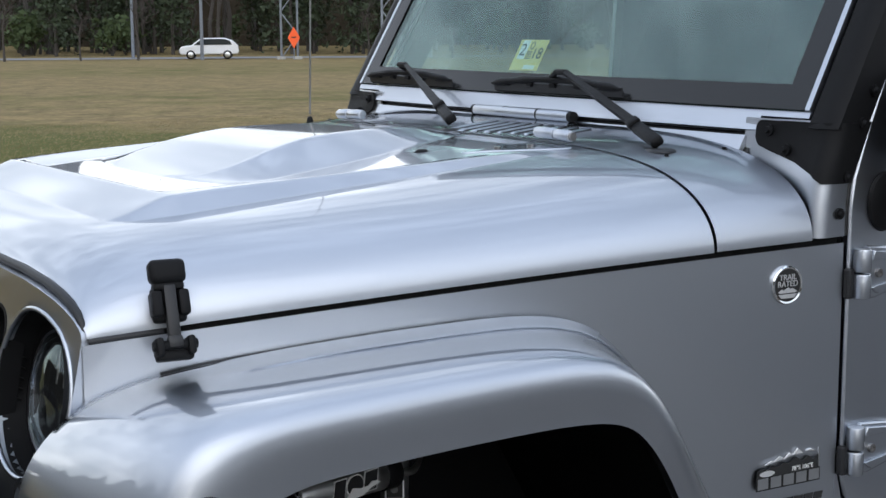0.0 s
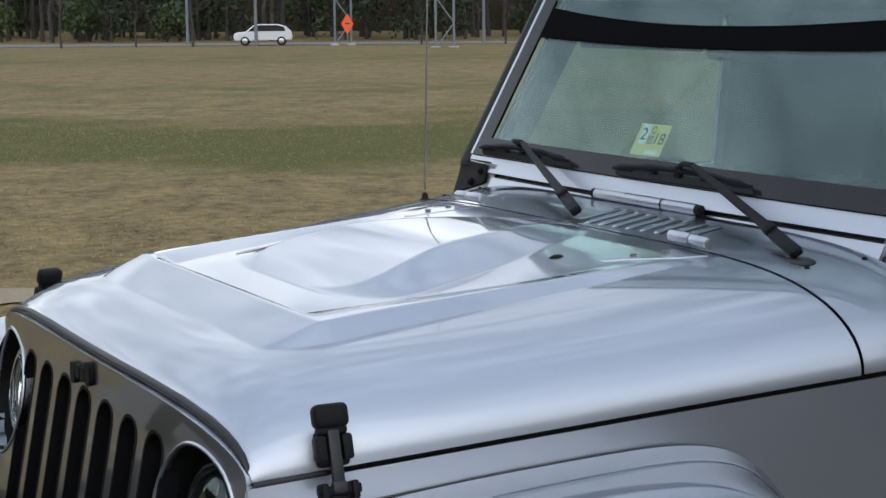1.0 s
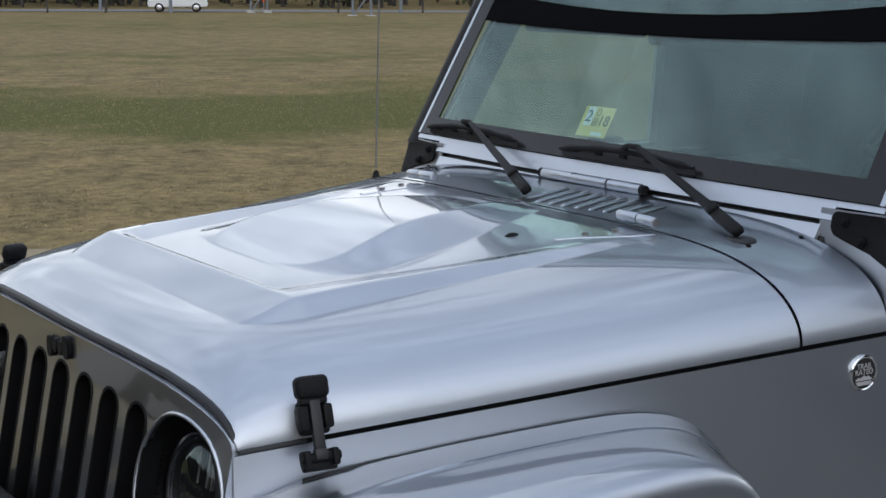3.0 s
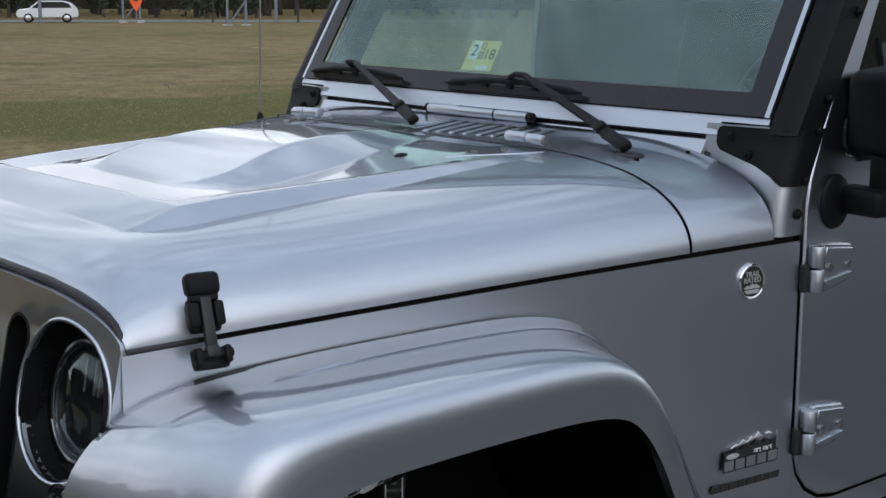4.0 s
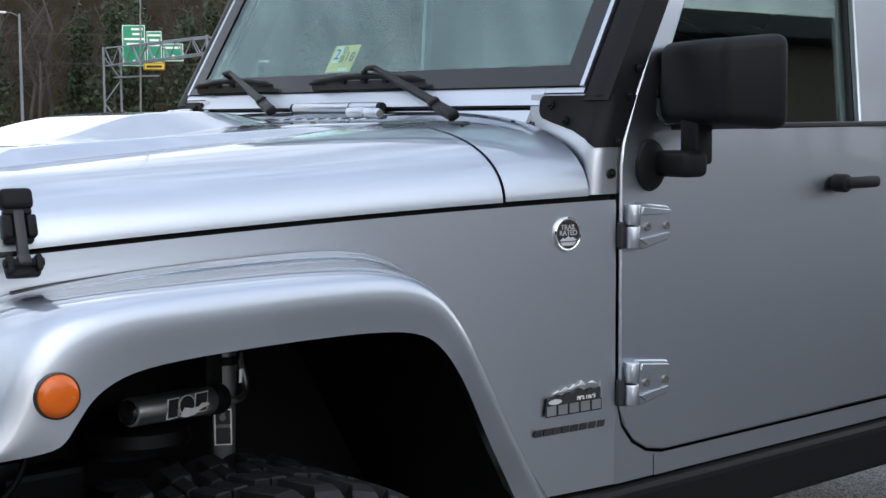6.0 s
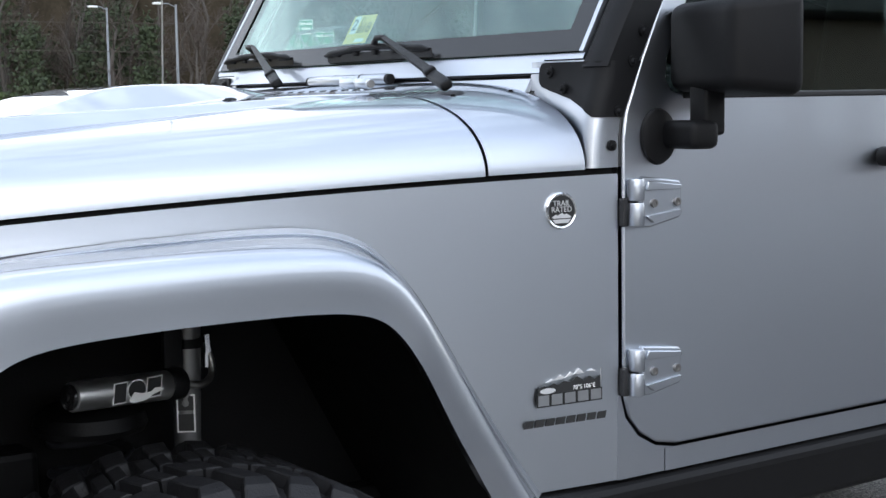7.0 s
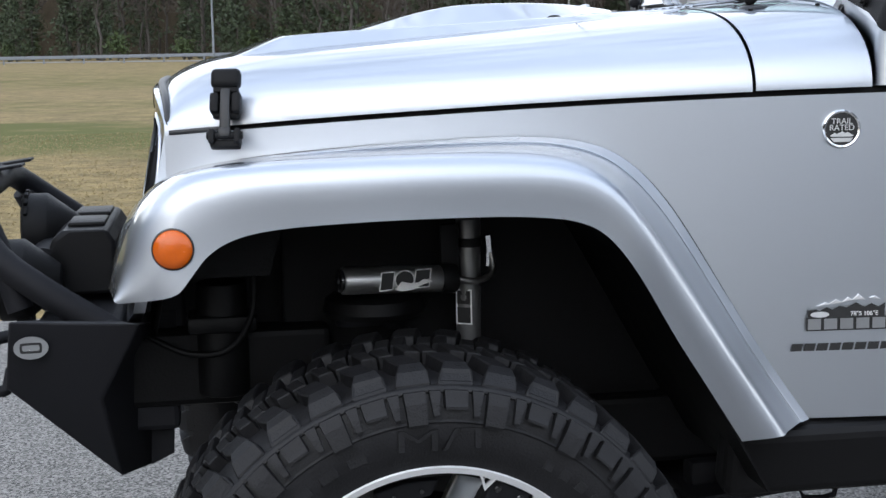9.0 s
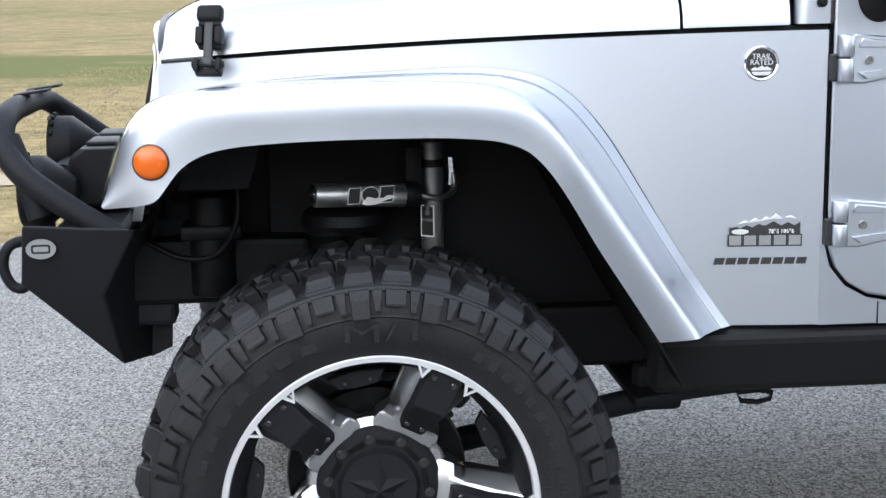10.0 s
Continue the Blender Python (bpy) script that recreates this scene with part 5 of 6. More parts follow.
for px, py, pz, ex, ey, ez, by0, by1 in ((-0.185, -0.515, 1.384, -0.062, -0.130, 1.478, 0.132, -0.270), (-0.238, 0.020, 1.396, -0.066, 0.435, 1.480, 0.655, 0.293)):
    p, e = Vector((px, py, pz)), Vector((ex, ey, ez))
    well = lathe([(0.0, 0.002), (0.014, 0.002), (0.018, 0.0), (0.020, -0.004)], pose(px - 0.005, py - 0.012, shoulder(px, py) + 0.004) @ Matrix.Diagonal((1.3, 1.5, 1, 1)), 24)
    wiper = part("wiper", well, M_SEAL, car, "black wiper spindle well", 40)
    d = (e - p).normalized()
    side = d.cross(Vector((-0.6, 0, 0.8))).normalized()
    up = side.cross(d)
    m = Matrix((( d.x, side.x, up.x, 0), (d.y, side.y, up.y, 0), (d.z, side.z, up.z, 0), (0, 0, 0, 1)))
    n = (e - p).length
    part("wiper_head", box(0.092, 0.023, 0.018, Matrix.Translation(p) @ m @ pose(0.034, 0, 0.010), 0.006, 3), M_BLACK, wiper, "", 40)
    part("wiper_knuckle", box(0.020, 0.024, 0.016, Matrix.Translation(p) @ m @ pose(0.088, 0, 0.016), 0.004, 2), M_BLACK, wiper, "", 40)
    b = bmesh.new()
    rows = [[b.verts.new(Matrix.Translation(p) @ m @ Vector((x, w * sy, 0.020 + sz * 0.004))) for sy, sz in ((-1, -1), (1, -1), (0.8, 1), (-0.8, 1))] for x, w in ((0.09, 0.0095), (0.2, 0.0085), (n, 0.006))]
    for i in range(2):
        for q in range(4):
            b.faces.new((rows[i][q], rows[i][(q + 1) % 4], rows[i + 1][(q + 1) % 4], rows[i + 1][q]))
    b.faces.new(rows[0])
    b.faces.new(rows[2])
    bmesh.ops.recalc_face_normals(b, faces=b.faces[:])
    part("wiper_arm", b, M_BLACK, wiper, "", 30)
    mid = screen((by0 + by1) / 2, 0.036, 0.035)
    part("arm_end", tube([e + up * 0.02, e + up * 0.018 + Vector((0, 0.03, 0.002)), mid], 0.006, 8), M_BLACK, wiper, "", 60)
    blade = [screen(y, 0.022 + 0.010 * math.sin(math.pi * (y - by0) / (by1 - by0)), 0.026 + 0.006 * math.sin(math.pi * (y - by0) / (by1 - by0))) for y in span(by0, by1, 14)]
    part("blade_frame", tube(blade, [0.003] + [0.0065 + 0.002 * (j % 3 == 0) for j in range(13)] + [0.003], 8), M_BLACK, wiper, "", 60)
    part("blade_rubber", sheet(lambda y, v: screen(y, 0.014 + 0.012 * v, 0.012 + 0.012 * v), span(by0, by1, 10), span(0, 1, 1)), M_SEAL, wiper, "", None, 0.003)
    for y in span(by0 + 0.05 * (1 if by1 > by0 else -1), by1 - 0.05 * (1 if by1 > by0 else -1), 4):
        part("blade_claw", box(0.012, 0.018, 0.014, Matrix.Translation(screen(y, 0.026, 0.024)) @ pose(0, 0, 0, 0, 0, 0), 0.003), M_BLACK, wiper, "")

# aerial, sticker
base = part("aerial_base", lathe([(0.0, 0.022), (0.005, 0.02), (0.009, 0.006), (0.014, 0.0)], pose(-0.25, 0.575, shoulder(-0.25, 0.575)), 16), M_BLACK, car, "black aerial foot", 40)
part("aerial", rod((-0.25, 0.575, 1.385), (-0.225, 0.585, 2.16), 0.0024, 0.0016, seg=8, bm=rod((-0.225, 0.585, 2.155), (-0.2246, 0.5852, 2.168), 0.005, seg=10, bevel=0.002)), M_GREYMET, base, "thin metal aerial", 60)
f = Matrix.Translation(screen(0.091, 0.094, -0.0030)) @ Matrix(((0, 0.495, -0.869, 0), (-1, 0, 0, 0), (0, 0.869, 0.495, 0), (0, 0, 0, 1)))
M_YELLOW = shade("yellow_sticker_paper", (0.72, 0.62, 0.22), 0.5, vary=0.1, scale=40, fvary=0.1, fine=300)
M_PALE = shade("pale_sticker_paper", (0.72, 0.80, 0.82), 0.5, vary=0.06)
sticker = part("sticker", plate([(-0.047, -0.036), (0.047, -0.036), (0.047, 0.036), (-0.047, 0.036)], 0.0006, f), M_YELLOW, glass, "yellow inspection sticker")
part("sticker_field", plate([(-0.037, -0.010), (-0.013, -0.010), (-0.013, 0.034), (-0.037, 0.034)], 0.0005, f @ Matrix.Translation((0, 0, 0.0006))), M_PALE, glass, "pale field")
part("sticker_field", plate([(-0.002, -0.033), (0.034, -0.033), (0.034, -0.024), (-0.002, -0.024)], 0.0005, f @ Matrix.Translation((0, 0, 0.0006))), M_PALE, glass, "pale field")
part("sticker_figure", lettering("2", 0.040, f @ Matrix.Translation((-0.025, 0.010, 0.0016)), 0.0002), M_INK, glass, "dark figure")
part("sticker_figure", lettering("18", 0.036, f @ Matrix.Translation((0.026, 0.002, 0.0016)), 0.0002), M_INK, glass, "dark figure")
part("sticker_seal", plate(oval(0.007, 0.009, 16, 0.0, 0.022), 0.0005, f @ Matrix.Translation((0, 0, 0.0006)), [oval(0.005, 0.007, 16, 0.0, 0.022)]), M_INK, glass, "round printed seal")
for z in (0.006, 0.001, -0.004, -0.009):
    part("sticker_line", plate([(-0.010, z), (0.007, z), (0.007, z + 0.0022), (-0.010, z + 0.0022)], 0.0005, f @ Matrix.Translation((0, 0, 0.0006))), M_INK, glass, "small print")

# cabin
b = box(0.42, 1.36, 0.10, pose(0.235, 0, 1.375, 0, 4, 0), 0.04, 3)
dash = part("dashboard", b, M_INT, car, "dark grey dashboard", 40)
for y in (-0.45, -0.15, 0.15, 0.45):
    part("dash_vent", lathe([(0.045, 0.0), (0.045, 0.008), (0.036, 0.012), (0.0, 0.010)], pose(0.36, y, 1.425), 20), M_BLACK, dash, "round vent", 40)
part("dash_front", box(0.12, 1.36, 0.36, pose(0.42, 0, 1.22), 0.04, 3), M_INT, car, "dark dash front", 40)
ring = [Vector((0.55, -0.36, 1.40)) + 0.185 * (math.cos(a) * Vector((0, 1, 0)) + math.sin(a) * Vector((0.42, 0, 0.9))) for a in (math.tau * k / 36 for k in range(36))]
wheelring = part("steering_wheel", tube(ring, 0.014, 10, closed=True), M_BLACK, car, "black steering wheel", 60)
part("steering_hub", lathe([(0.0, 0.03), (0.06, 0.02), (0.07, 0.0)], Matrix.Translation((0.55, -0.36, 1.40)) @ Euler((0, radians(115), 0)).to_matrix().to_4x4(), 20, bm=tube([ring[2], (0.55, -0.36, 1.40), ring[16]], 0.014, 8)), M_BLACK, wheelring, "", 40)
for y in (-0.37, 0.37):
    b = box(0.52, 0.50, 0.16, pose(0.98, y, 1.02, 0, -6, 0), 0.06, 3)
    seat = part("seat", b, M_SEAT, car, "black cloth seat", 50)
    part("seat_back", box(0.15, 0.48, 0.62, pose(1.27, y, 1.36, 0, 14, 0), 0.06, 3), M_SEAT, seat, "", 50)
    part("head_rest", box(0.10, 0.27, 0.18, pose(1.38, y, 1.75, 0, 10, 0), 0.045, 3), M_SEAT, seat, "", 50)
    part("head_post", rod((1.37, y - 0.06, 1.62), (1.38, y - 0.06, 1.72), 0.007, bm=rod((1.37, y + 0.06, 1.62), (1.38, y + 0.06, 1.72), 0.007)), M_CHROME, seat, "", 40)
part("rear_bench", box(0.25, 1.2, 0.6, pose(2.2, 0, 1.25, 0, 12, 0), 0.06, 3), M_SEAT, car, "black rear bench", 50)
bar = [(1.55, -0.66, 1.0), (1.55, -0.64, 1.70), (1.55, -0.58, 1.80), (1.55, 0.58, 1.80), (1.55, 0.64, 1.70), (1.55, 0.66, 1.0)]
part("roll_bar", tube(bar, 0.035, 12), M_BLACK, car, "black padded roll bar", 60)
for s in (-1, 1):
    part("roll_rail", tube([(0.32, s * 0.60, 1.80), (1.55, s * 0.60, 1.80), (2.6, s * 0.62, 1.60)], 0.03, 10), M_BLACK, car, "black padded rail", 60)
    part("sun_visor", box(0.015, 0.42, 0.11, pose(0.185, s * 0.31, 1.745, 0, 40, 0), 0.006), M_INT, car, "dark sun visor")
part("cabin_mirror", box(0.03, 0.22, 0.065, pose(0.20, 0.02, 1.715), 0.012, 3, bm=rod((0.17, 0.02, 1.73), (0.15, 0.02, 1.78), 0.008)), M_BLACK, car, "black cabin mirror", 40)
# sun band on the glass, coloured black for the roof's shade inside
b = sheet(lambda y, q: screen(y, 0.276 + 0.012 * (y / 0.6) ** 2 + (0.046 + 0.02 * (y / 0.6) ** 2) * q, 0.0085), span(-0.654, 0.654, 24), span(0, 1, 3), flip=True)
part("shaded_sun_band", b, shade("roof_shade_black", (0.004, 0.004, 0.0045), 0.8, vary=0.1, spec=0.03), glass, "dark curved sun band across the glass, blackened for the roof's shade", 60)

# front bumper with a hoop, winch and lamps
def wing(s):
    a, b_, c, d, e = [Vector((x, s * y, z)) for x, y, z in ((-1.275, 0.598, 0.874), (-1.487, 0.585, 0.886), (-1.503, 0.545, 0.766), (-1.322, 0.500, 0.588), (-1.345, 0.575, 0.746))]
    ins = [p + Vector((0.02, -s * 0.20, -0.035)) for p in (a, b_, c, d, e)]
    ins[3] = Vector((-1.277, s * 0.41, 0.58))
    return [a, b_, c, d, e], ins


b = bmesh.new()
for s in (-1, 1):
    o, i = wing(s)
    v = [b.verts.new(p) for p in o]
    w = [b.verts.new(p) for p in i]
    for f_ in ((v[0], v[1], v[4]), (v[1], v[2], v[4]), (v[4], v[2], v[3]), (v[0], v[4], v[3], w[3], w[0]), (v[0], v[1], w[1], w[0]), (v[1], v[2], w[2], w[1]), (v[2], v[3], w[3], w[2])):
        b.faces.new(f_)
bmesh.ops.recalc_face_normals(b, faces=b.faces[:])
b = box(0.16, 0.98, 0.12, pose(-1.395, 0, 0.785), 0.02, bm=b)
bumper = part("bumper", b, M_STEEL, car, "black steel off-road bumper", 20, 0, 0.004)
for s in (-1, 1):
    part("bumper_oval", plate(oval(0.028, 0.019, 28), 0.003, Matrix.Diagonal((1, -s, 1, 1)) @ on_side(-1.452, -0.5935, 0.842, 4)), M_ALU, bumper, "plain oval metal plate")
    part("oval_mark", plate(oval(0.018, 0.009, 12, p=6), 0.001, Matrix.Diagonal((1, -s, 1, 1)) @ on_side(-1.452, -0.5945, 0.842, 4), [oval(0.014, 0.005, 12, p=6)]), M_INK, bumper, "dark mark")
    part("tow_shackle", tube(curve([(-1.50, s * 0.40, 0.83), (-1.545, s * 0.42, 0.82), (-1.56, s * 0.42, 0.78), (-1.545, s * 0.42, 0.74), (-1.52, s * 0.42, 0.735), (-1.51, s * 0.41, 0.77)], 4), 0.011, 10), M_STEEL, bumper, "black tow shackle", 60)
    part("wing_plate", plate([(-1.277, 0.58), (-1.277, 0.86), (-1.22, 0.86), (-1.235, 0.60)], 0.006, Matrix.Diagonal((1, -s, 1, 1)) @ on_side(0, -0.41, 0)), M_STEEL, bumper, "")
    part("hoop_brace", tube(curve([(-1.50, s * 0.325, 0.86), (-1.525, s * 0.315, 0.94), (-1.560, s * 0.285, 1.02)], 5), 0.024, 14), M_STEEL, bumper, "black tube brace", 60)
    part("bumper_mount", box(0.16, 0.08, 0.13, pose(-1.30, s * 0.42, 0.72), 0.01), M_STEEL, bumper, "")
side = [(-1.335, 0.370, 0.820), (-1.45, 0.358, 0.895), (-1.53, 0.335, 0.955), (-1.570, 0.295, 1.010), (-1.577, 0.235, 1.052), (-1.579, 0.12, 1.066)]
far_side = [(-1.335, 0.372, 0.86), (-1.44, 0.350, 0.945), (-1.515, 0.322, 1.005), (-1.560, 0.280, 1.045), (-1.577, 0.225, 1.062), (-1.579, 0.12, 1.068)]
hoop = curve([(x, -y, z) for x, y, z in side] + [(-1.579, 0, 1.067)] + far_side[::-1], 6)
part("hoop", tube(hoop, 0.026, 16), M_STEEL, bumper, "black tube hoop", 60)
for y in (-0.02, 0.13):
    part("hoop_tab", box(0.075, 0.055, 0.006, pose(-1.555, y, 1.096, 0, -8, 0), 0.002), M_STEEL, bumper, "")
b = plate([(-1.492, 0.862), (-1.335, 0.862), (-1.335, 0.962), (-1.350, 0.986), (-1.432, 0.986), (-1.452, 0.972)], 0.42, on_side(0, -0.20, 0))
bmesh.ops.recalc_face_normals(b, faces=b.faces[:])
winch = part("winch", b, M_BLACK, car, "black winch housing", 30, 0, 0.008)
for y in (-0.08, 0.10):
    part("winch_lid", box(0.070, 0.12, 0.010, pose(-1.392, y, 0.990), 0.004, 2), M_BLACK, winch, "", 40)
part("winch_drum", rod((-1.47, -0.20, 0.91), (-1.47, 0.20, 0.91), 0.045, seg=20), M_STEEL, winch, "", 40)
for x, y, z in ((-1.530, -0.255, 0.905), (-1.515, 0.03, 0.962)):
    f = on_front(x, y, z)
    lamp = part("spot_lamp", lathe([(0.0, -0.100), (0.026, -0.098), (0.034, -0.090), (0.072, -0.040), (0.076, -0.034), (0.076, 0.010), (0.072, 0.014), (0.066, 0.010)], f, 40), M_BLACK, car, "black round spot lamp", 35)
    part("spot_glass", lathe([(0.0, 0.012), (0.04, 0.011), (0.068, 0.009)], f, 32), M_GLOSSBLK, lamp, "", 60)
    for j in range(7):
        part("spot_fin", box(0.012, 0.014, 0.008, f @ Matrix.Rotation(radians(35 + 18 * j), 4, "Z") @ Matrix.Translation((0.078, 0, 0.004)), 0.002), M_BLACK, lamp, "")
    part("spot_foot", box(0.03, 0.05, 0.07, pose(x + 0.03, y, z - 0.095), 0.004), M_STEEL, lamp, "")

# ---- ground and surroundings ----


def land(x, y):
    """The field falls away gently towards the road."""
    d, across = 0.46 * x + 0.886 * y, 0.886 * x - 0.46 * y
    return -0.0122 * min(110.0, max(0.0, d - 8)) * smooth01((across + 75) / 50)


def field_material():
    """Dry tan winter turf, greener in belts that run along the road."""
    m = shade("winter_grass", (0.205, 0.154, 0.072), 0.92, vary=0.75, scale=1.6, fine=8.0, fvary=0.85, bump=1.0, bump_scale=30, spec=0.1)
    t = m.node_tree
    b = t.nodes["Principled BSDF"]
    old = b.inputs["Base Color"].links[0].from_socket
    co, dot = t.nodes.new("ShaderNodeTexCoord"), t.nodes.new("ShaderNodeVectorMath")
    dot.operation = "DOT_PRODUCT"
    dot.inputs[1].default_value = (0.46, 0.886, 0)
    t.links.new(co.outputs["Object"], dot.inputs[0])
    wob, patch = t.nodes.new("ShaderNodeTexNoise"), t.nodes.new("ShaderNodeTexNoise")
    wob.inputs["Scale"].default_value, wob.inputs["Detail"].default_value = 0.16, 6
    patch.inputs["Scale"].default_value, patch.inputs["Detail"].default_value = 0.42, 10
    patch.inputs["Roughness"].default_value = 0.7
    for n in (wob, patch):
        t.links.new(co.outputs["Object"], n.inputs["Vector"])
    shift = t.nodes.new("ShaderNodeMath")
    shift.operation = "MULTIPLY_ADD"
    shift.inputs[1].default_value = 13.0
    t.links.new(wob.outputs["Fac"], shift.inputs[0])
    t.links.new(dot.outputs["Value"], shift.inputs[2])
    unit = t.nodes.new("ShaderNodeMath")
    unit.operation = "MULTIPLY_ADD"
    unit.inputs[1].default_value, unit.inputs[2].default_value = 1 / 100, -6.5 / 100
    t.links.new(shift.outputs[0], unit.inputs[0])
    belts = t.nodes.new("ShaderNodeValToRGB")
    r = belts.color_ramp
    while len(r.elements) < 9:
        r.elements.new(0.5)
    for e, (p, v) in zip(r.elements, ((0.0, 0.22), (0.12, 0.14), (0.155, 0.62), (0.20, 0.66), (0.25, 0.22), (0.36, 0.36), (0.48, 0.16), (0.66, 0.38), (1.0, 0.25))):
        e.position, e.color = p, (v, v, v, 1)
    t.links.new(unit.outputs[0], belts.inputs["Fac"])
    add = t.nodes.new("ShaderNodeMath")
    add.operation = "ADD"
    t.links.new(belts.outputs["Color"], add.inputs[0])
    t.links.new(patch.outputs["Fac"], add.inputs[1])
    ra = t.nodes.new("ShaderNodeMapRange")
    ra.inputs["From Min"].default_value, ra.inputs["From Max"].default_value = 0.76, 1.06
    t.links.new(add.outputs[0], ra.inputs["Value"])
    mx = t.nodes.new("ShaderNodeMix")
    mx.data_type = "RGBA"
    mx.inputs["B"].default_value = (0.092, 0.095, 0.026, 1)
    t.links.new(ra.outputs["Result"], mx.inputs["Factor"])
    t.links.new(old, mx.inputs["A"])
    t.links.new(mx.outputs["Result"], b.inputs["Base Color"])
    return m


M_GRASS = field_material()


def asphalt_material():
    m = shade("asphalt", (0.166, 0.158, 0.146), 0.85, vary=0.14, scale=0.9, fine=60, fvary=0.15, spec=0.3)
    t = m.node_tree
    b = t.nodes["Principled BSDF"]
    old = b.inputs["Base Color"].links[0].from_socket
    co = t.nodes.new("ShaderNodeTexCoord")
    vo = t.nodes.new("ShaderNodeTexVoronoi")
    vo.inputs["Scale"].default_value = 150
    t.links.new(co.outputs["Object"], vo.inputs["Vector"])
    bw = t.nodes.new("ShaderNodeRGBToBW")
    t.links.new(vo.outputs["Color"], bw.inputs["Color"])
    ra = t.nodes.new("ShaderNodeMapRange")
    for k, v in (("From Min", 0.15), ("From Max", 0.85), ("To Min", 0.25), ("To Max", 1.9)):
        ra.inputs[k].default_value = v
    t.links.new(bw.outputs["Val"], ra.inputs["Value"])
    mx = t.nodes.new("ShaderNodeMix")
    mx.data_type, mx.blend_type = "RGBA", "MULTIPLY"
    mx.inputs["Factor"].default_value = 1.0
    t.links.new(old, mx.inputs["A"])
    t.links.new(ra.outputs["Result"], mx.inputs["B"])
    t.links.new(mx.outputs["Result"], b.inputs["Base Color"])
    bu = t.nodes.new("ShaderNodeBump")
    bu.inputs["Strength"].default_value, bu.inputs["Distance"].default_value = 1.0, 0.004
    t.links.new(vo.outputs["Distance"], bu.inputs["Height"])
    t.links.new(bu.outputs["Normal"], b.inputs["Normal"])
    return m


M_ASPH = asphalt_material()
M_ROAD = shade("road_asphalt", (0.20, 0.20, 0.205), 0.85, vary=0.1, scale=0.4)
M_DIRT = shade("pale_dirt", (0.30, 0.245, 0.155), 0.95, vary=0.3, scale=1.5, fine=30, fvary=0.2)
lines = [-1500, -400, -150, -80] + span(-60, 260, 64) + [400, 800, 1500]
ground = part("ground", sheet(lambda x, y: (x, y, land(x, y)), lines, lines), M_GRASS, smooth=60)
tagged(ground, "dry winter grass field, tan with green bands", "grass field", kind="structure")
b = sheet(lambda x, y: (x, y - 0.03 * x + 0.03 * math.sin(3 * x), 0.012 if y < 4.25 else 0.001), span(-30, 40, 140), [-38, -20, -8, -2, 2, 4.2, 4.3])
tagged(part("pavement", b, M_ASPH, smooth=60), "grey asphalt parking lot", "pavement", kind="structure")
# unseen dark ground sheet, added to darken what the doors mirror
M_LANE_DARK = shade("reflection_dark_asphalt", (0.045, 0.045, 0.047), 0.8, vary=0.2, scale=0.8, fine=60, fvary=0.2, bump=0.6, bump_scale=120)
b = sheet(lambda x, y: (x, y, 0.017), span(2.0, 40, 20), span(-15.5, -1.7, 8))
tagged(part("unseen_dark_lane", b, M_LANE_DARK), "unseen dark asphalt sheet, added to darken the doors' reflections", "pavement", kind="structure")
b = sheet(lambda x, v: (x, 6.55 - 0.03 * x + 0.07 * math.sin(5.3 * x) + 0.04 * math.sin(17 * x) + (0.40 + 0.14 * math.sin(1.7 * x) + 0.05 * math.sin(13.1 * x)) * v, land(x, 6.8) + 0.006), span(-9, 7, 240), (0, 1))
tagged(part("dirt_path", b, M_DIRT), "pale worn strip in the grass", "path", kind="structure")
ROAD = curve([(150, 30, 0), (110, 60, 0), (72, 92, 0), (52, 106, 0), (32, 117, 0), (14, 137, 0), (-4, 164, 0), (-26, 190, 0), (-60, 220, 0), (-110, 255, 0)], 8)


def beside(i, off):
    p, q = ROAD[max(i - 1, 0)], ROAD[min(i + 1, len(ROAD) - 1)]
    d = (q - p).normalized()
    n = Vector((d.y, -d.x, 0))
    if n.y < 0:
        n = -n
    c = ROAD[i] + n * off
    return c, n, d


b = sheet(lambda i, off: (lambda c: (c.x, c.y, land(c.x, c.y) + 0.03))(beside(i, off)[0]), range(len(ROAD)), (-4, 0, 4))
bmesh.ops.recalc_face_normals(b, faces=b.faces[:])
tagged(part("road", b, M_ROAD), "grey asphalt road beyond the field", "road", kind="structure")

# blades of dry grass near the lot
rng = np.random.default_rng(4)
n = 150000
gx, gy = rng.uniform(-5, 15, n), 4.45 + 19 * rng.random(n) ** 1.6
gy = gy - 0.03 * gx
hgt, ang, tilt = rng.uniform(0.004, 0.015, n), rng.uniform(0, math.tau, n), rng.uniform(-3.5, 3.5, (n, 2))
gz = np.array([land(x, y) for x, y in zip(gx, gy)])
wd = 0.003 + 0.0005 * (gy - 4)
verts = np.empty((n, 3, 3))
verts[:, 0] = np.stack([gx - wd * np.cos(ang), gy - wd * np.sin(ang), gz - 0.004], 1)
verts[:, 1] = np.stack([gx + wd * np.cos(ang), gy + wd * np.sin(ang), gz - 0.004], 1)
verts[:, 2] = np.stack([gx + tilt[:, 0] * hgt, gy + tilt[:, 1] * hgt, gz + hgt], 1)
me = bpy.data.meshes.new("grass")
me.from_pydata(verts.reshape(-1, 3).tolist(), [], np.arange(3 * n).reshape(-1, 3).tolist())
me.materials.append(shade("dry_grass_blades", (0.34, 0.27, 0.145), 0.9, vary=0.5, scale=1.4, fine=9, fvary=0.3, spec=0.1))
tagged(new("grass", me), "short dry grass blades at the edge of the lot", "grass", kind="stuff")

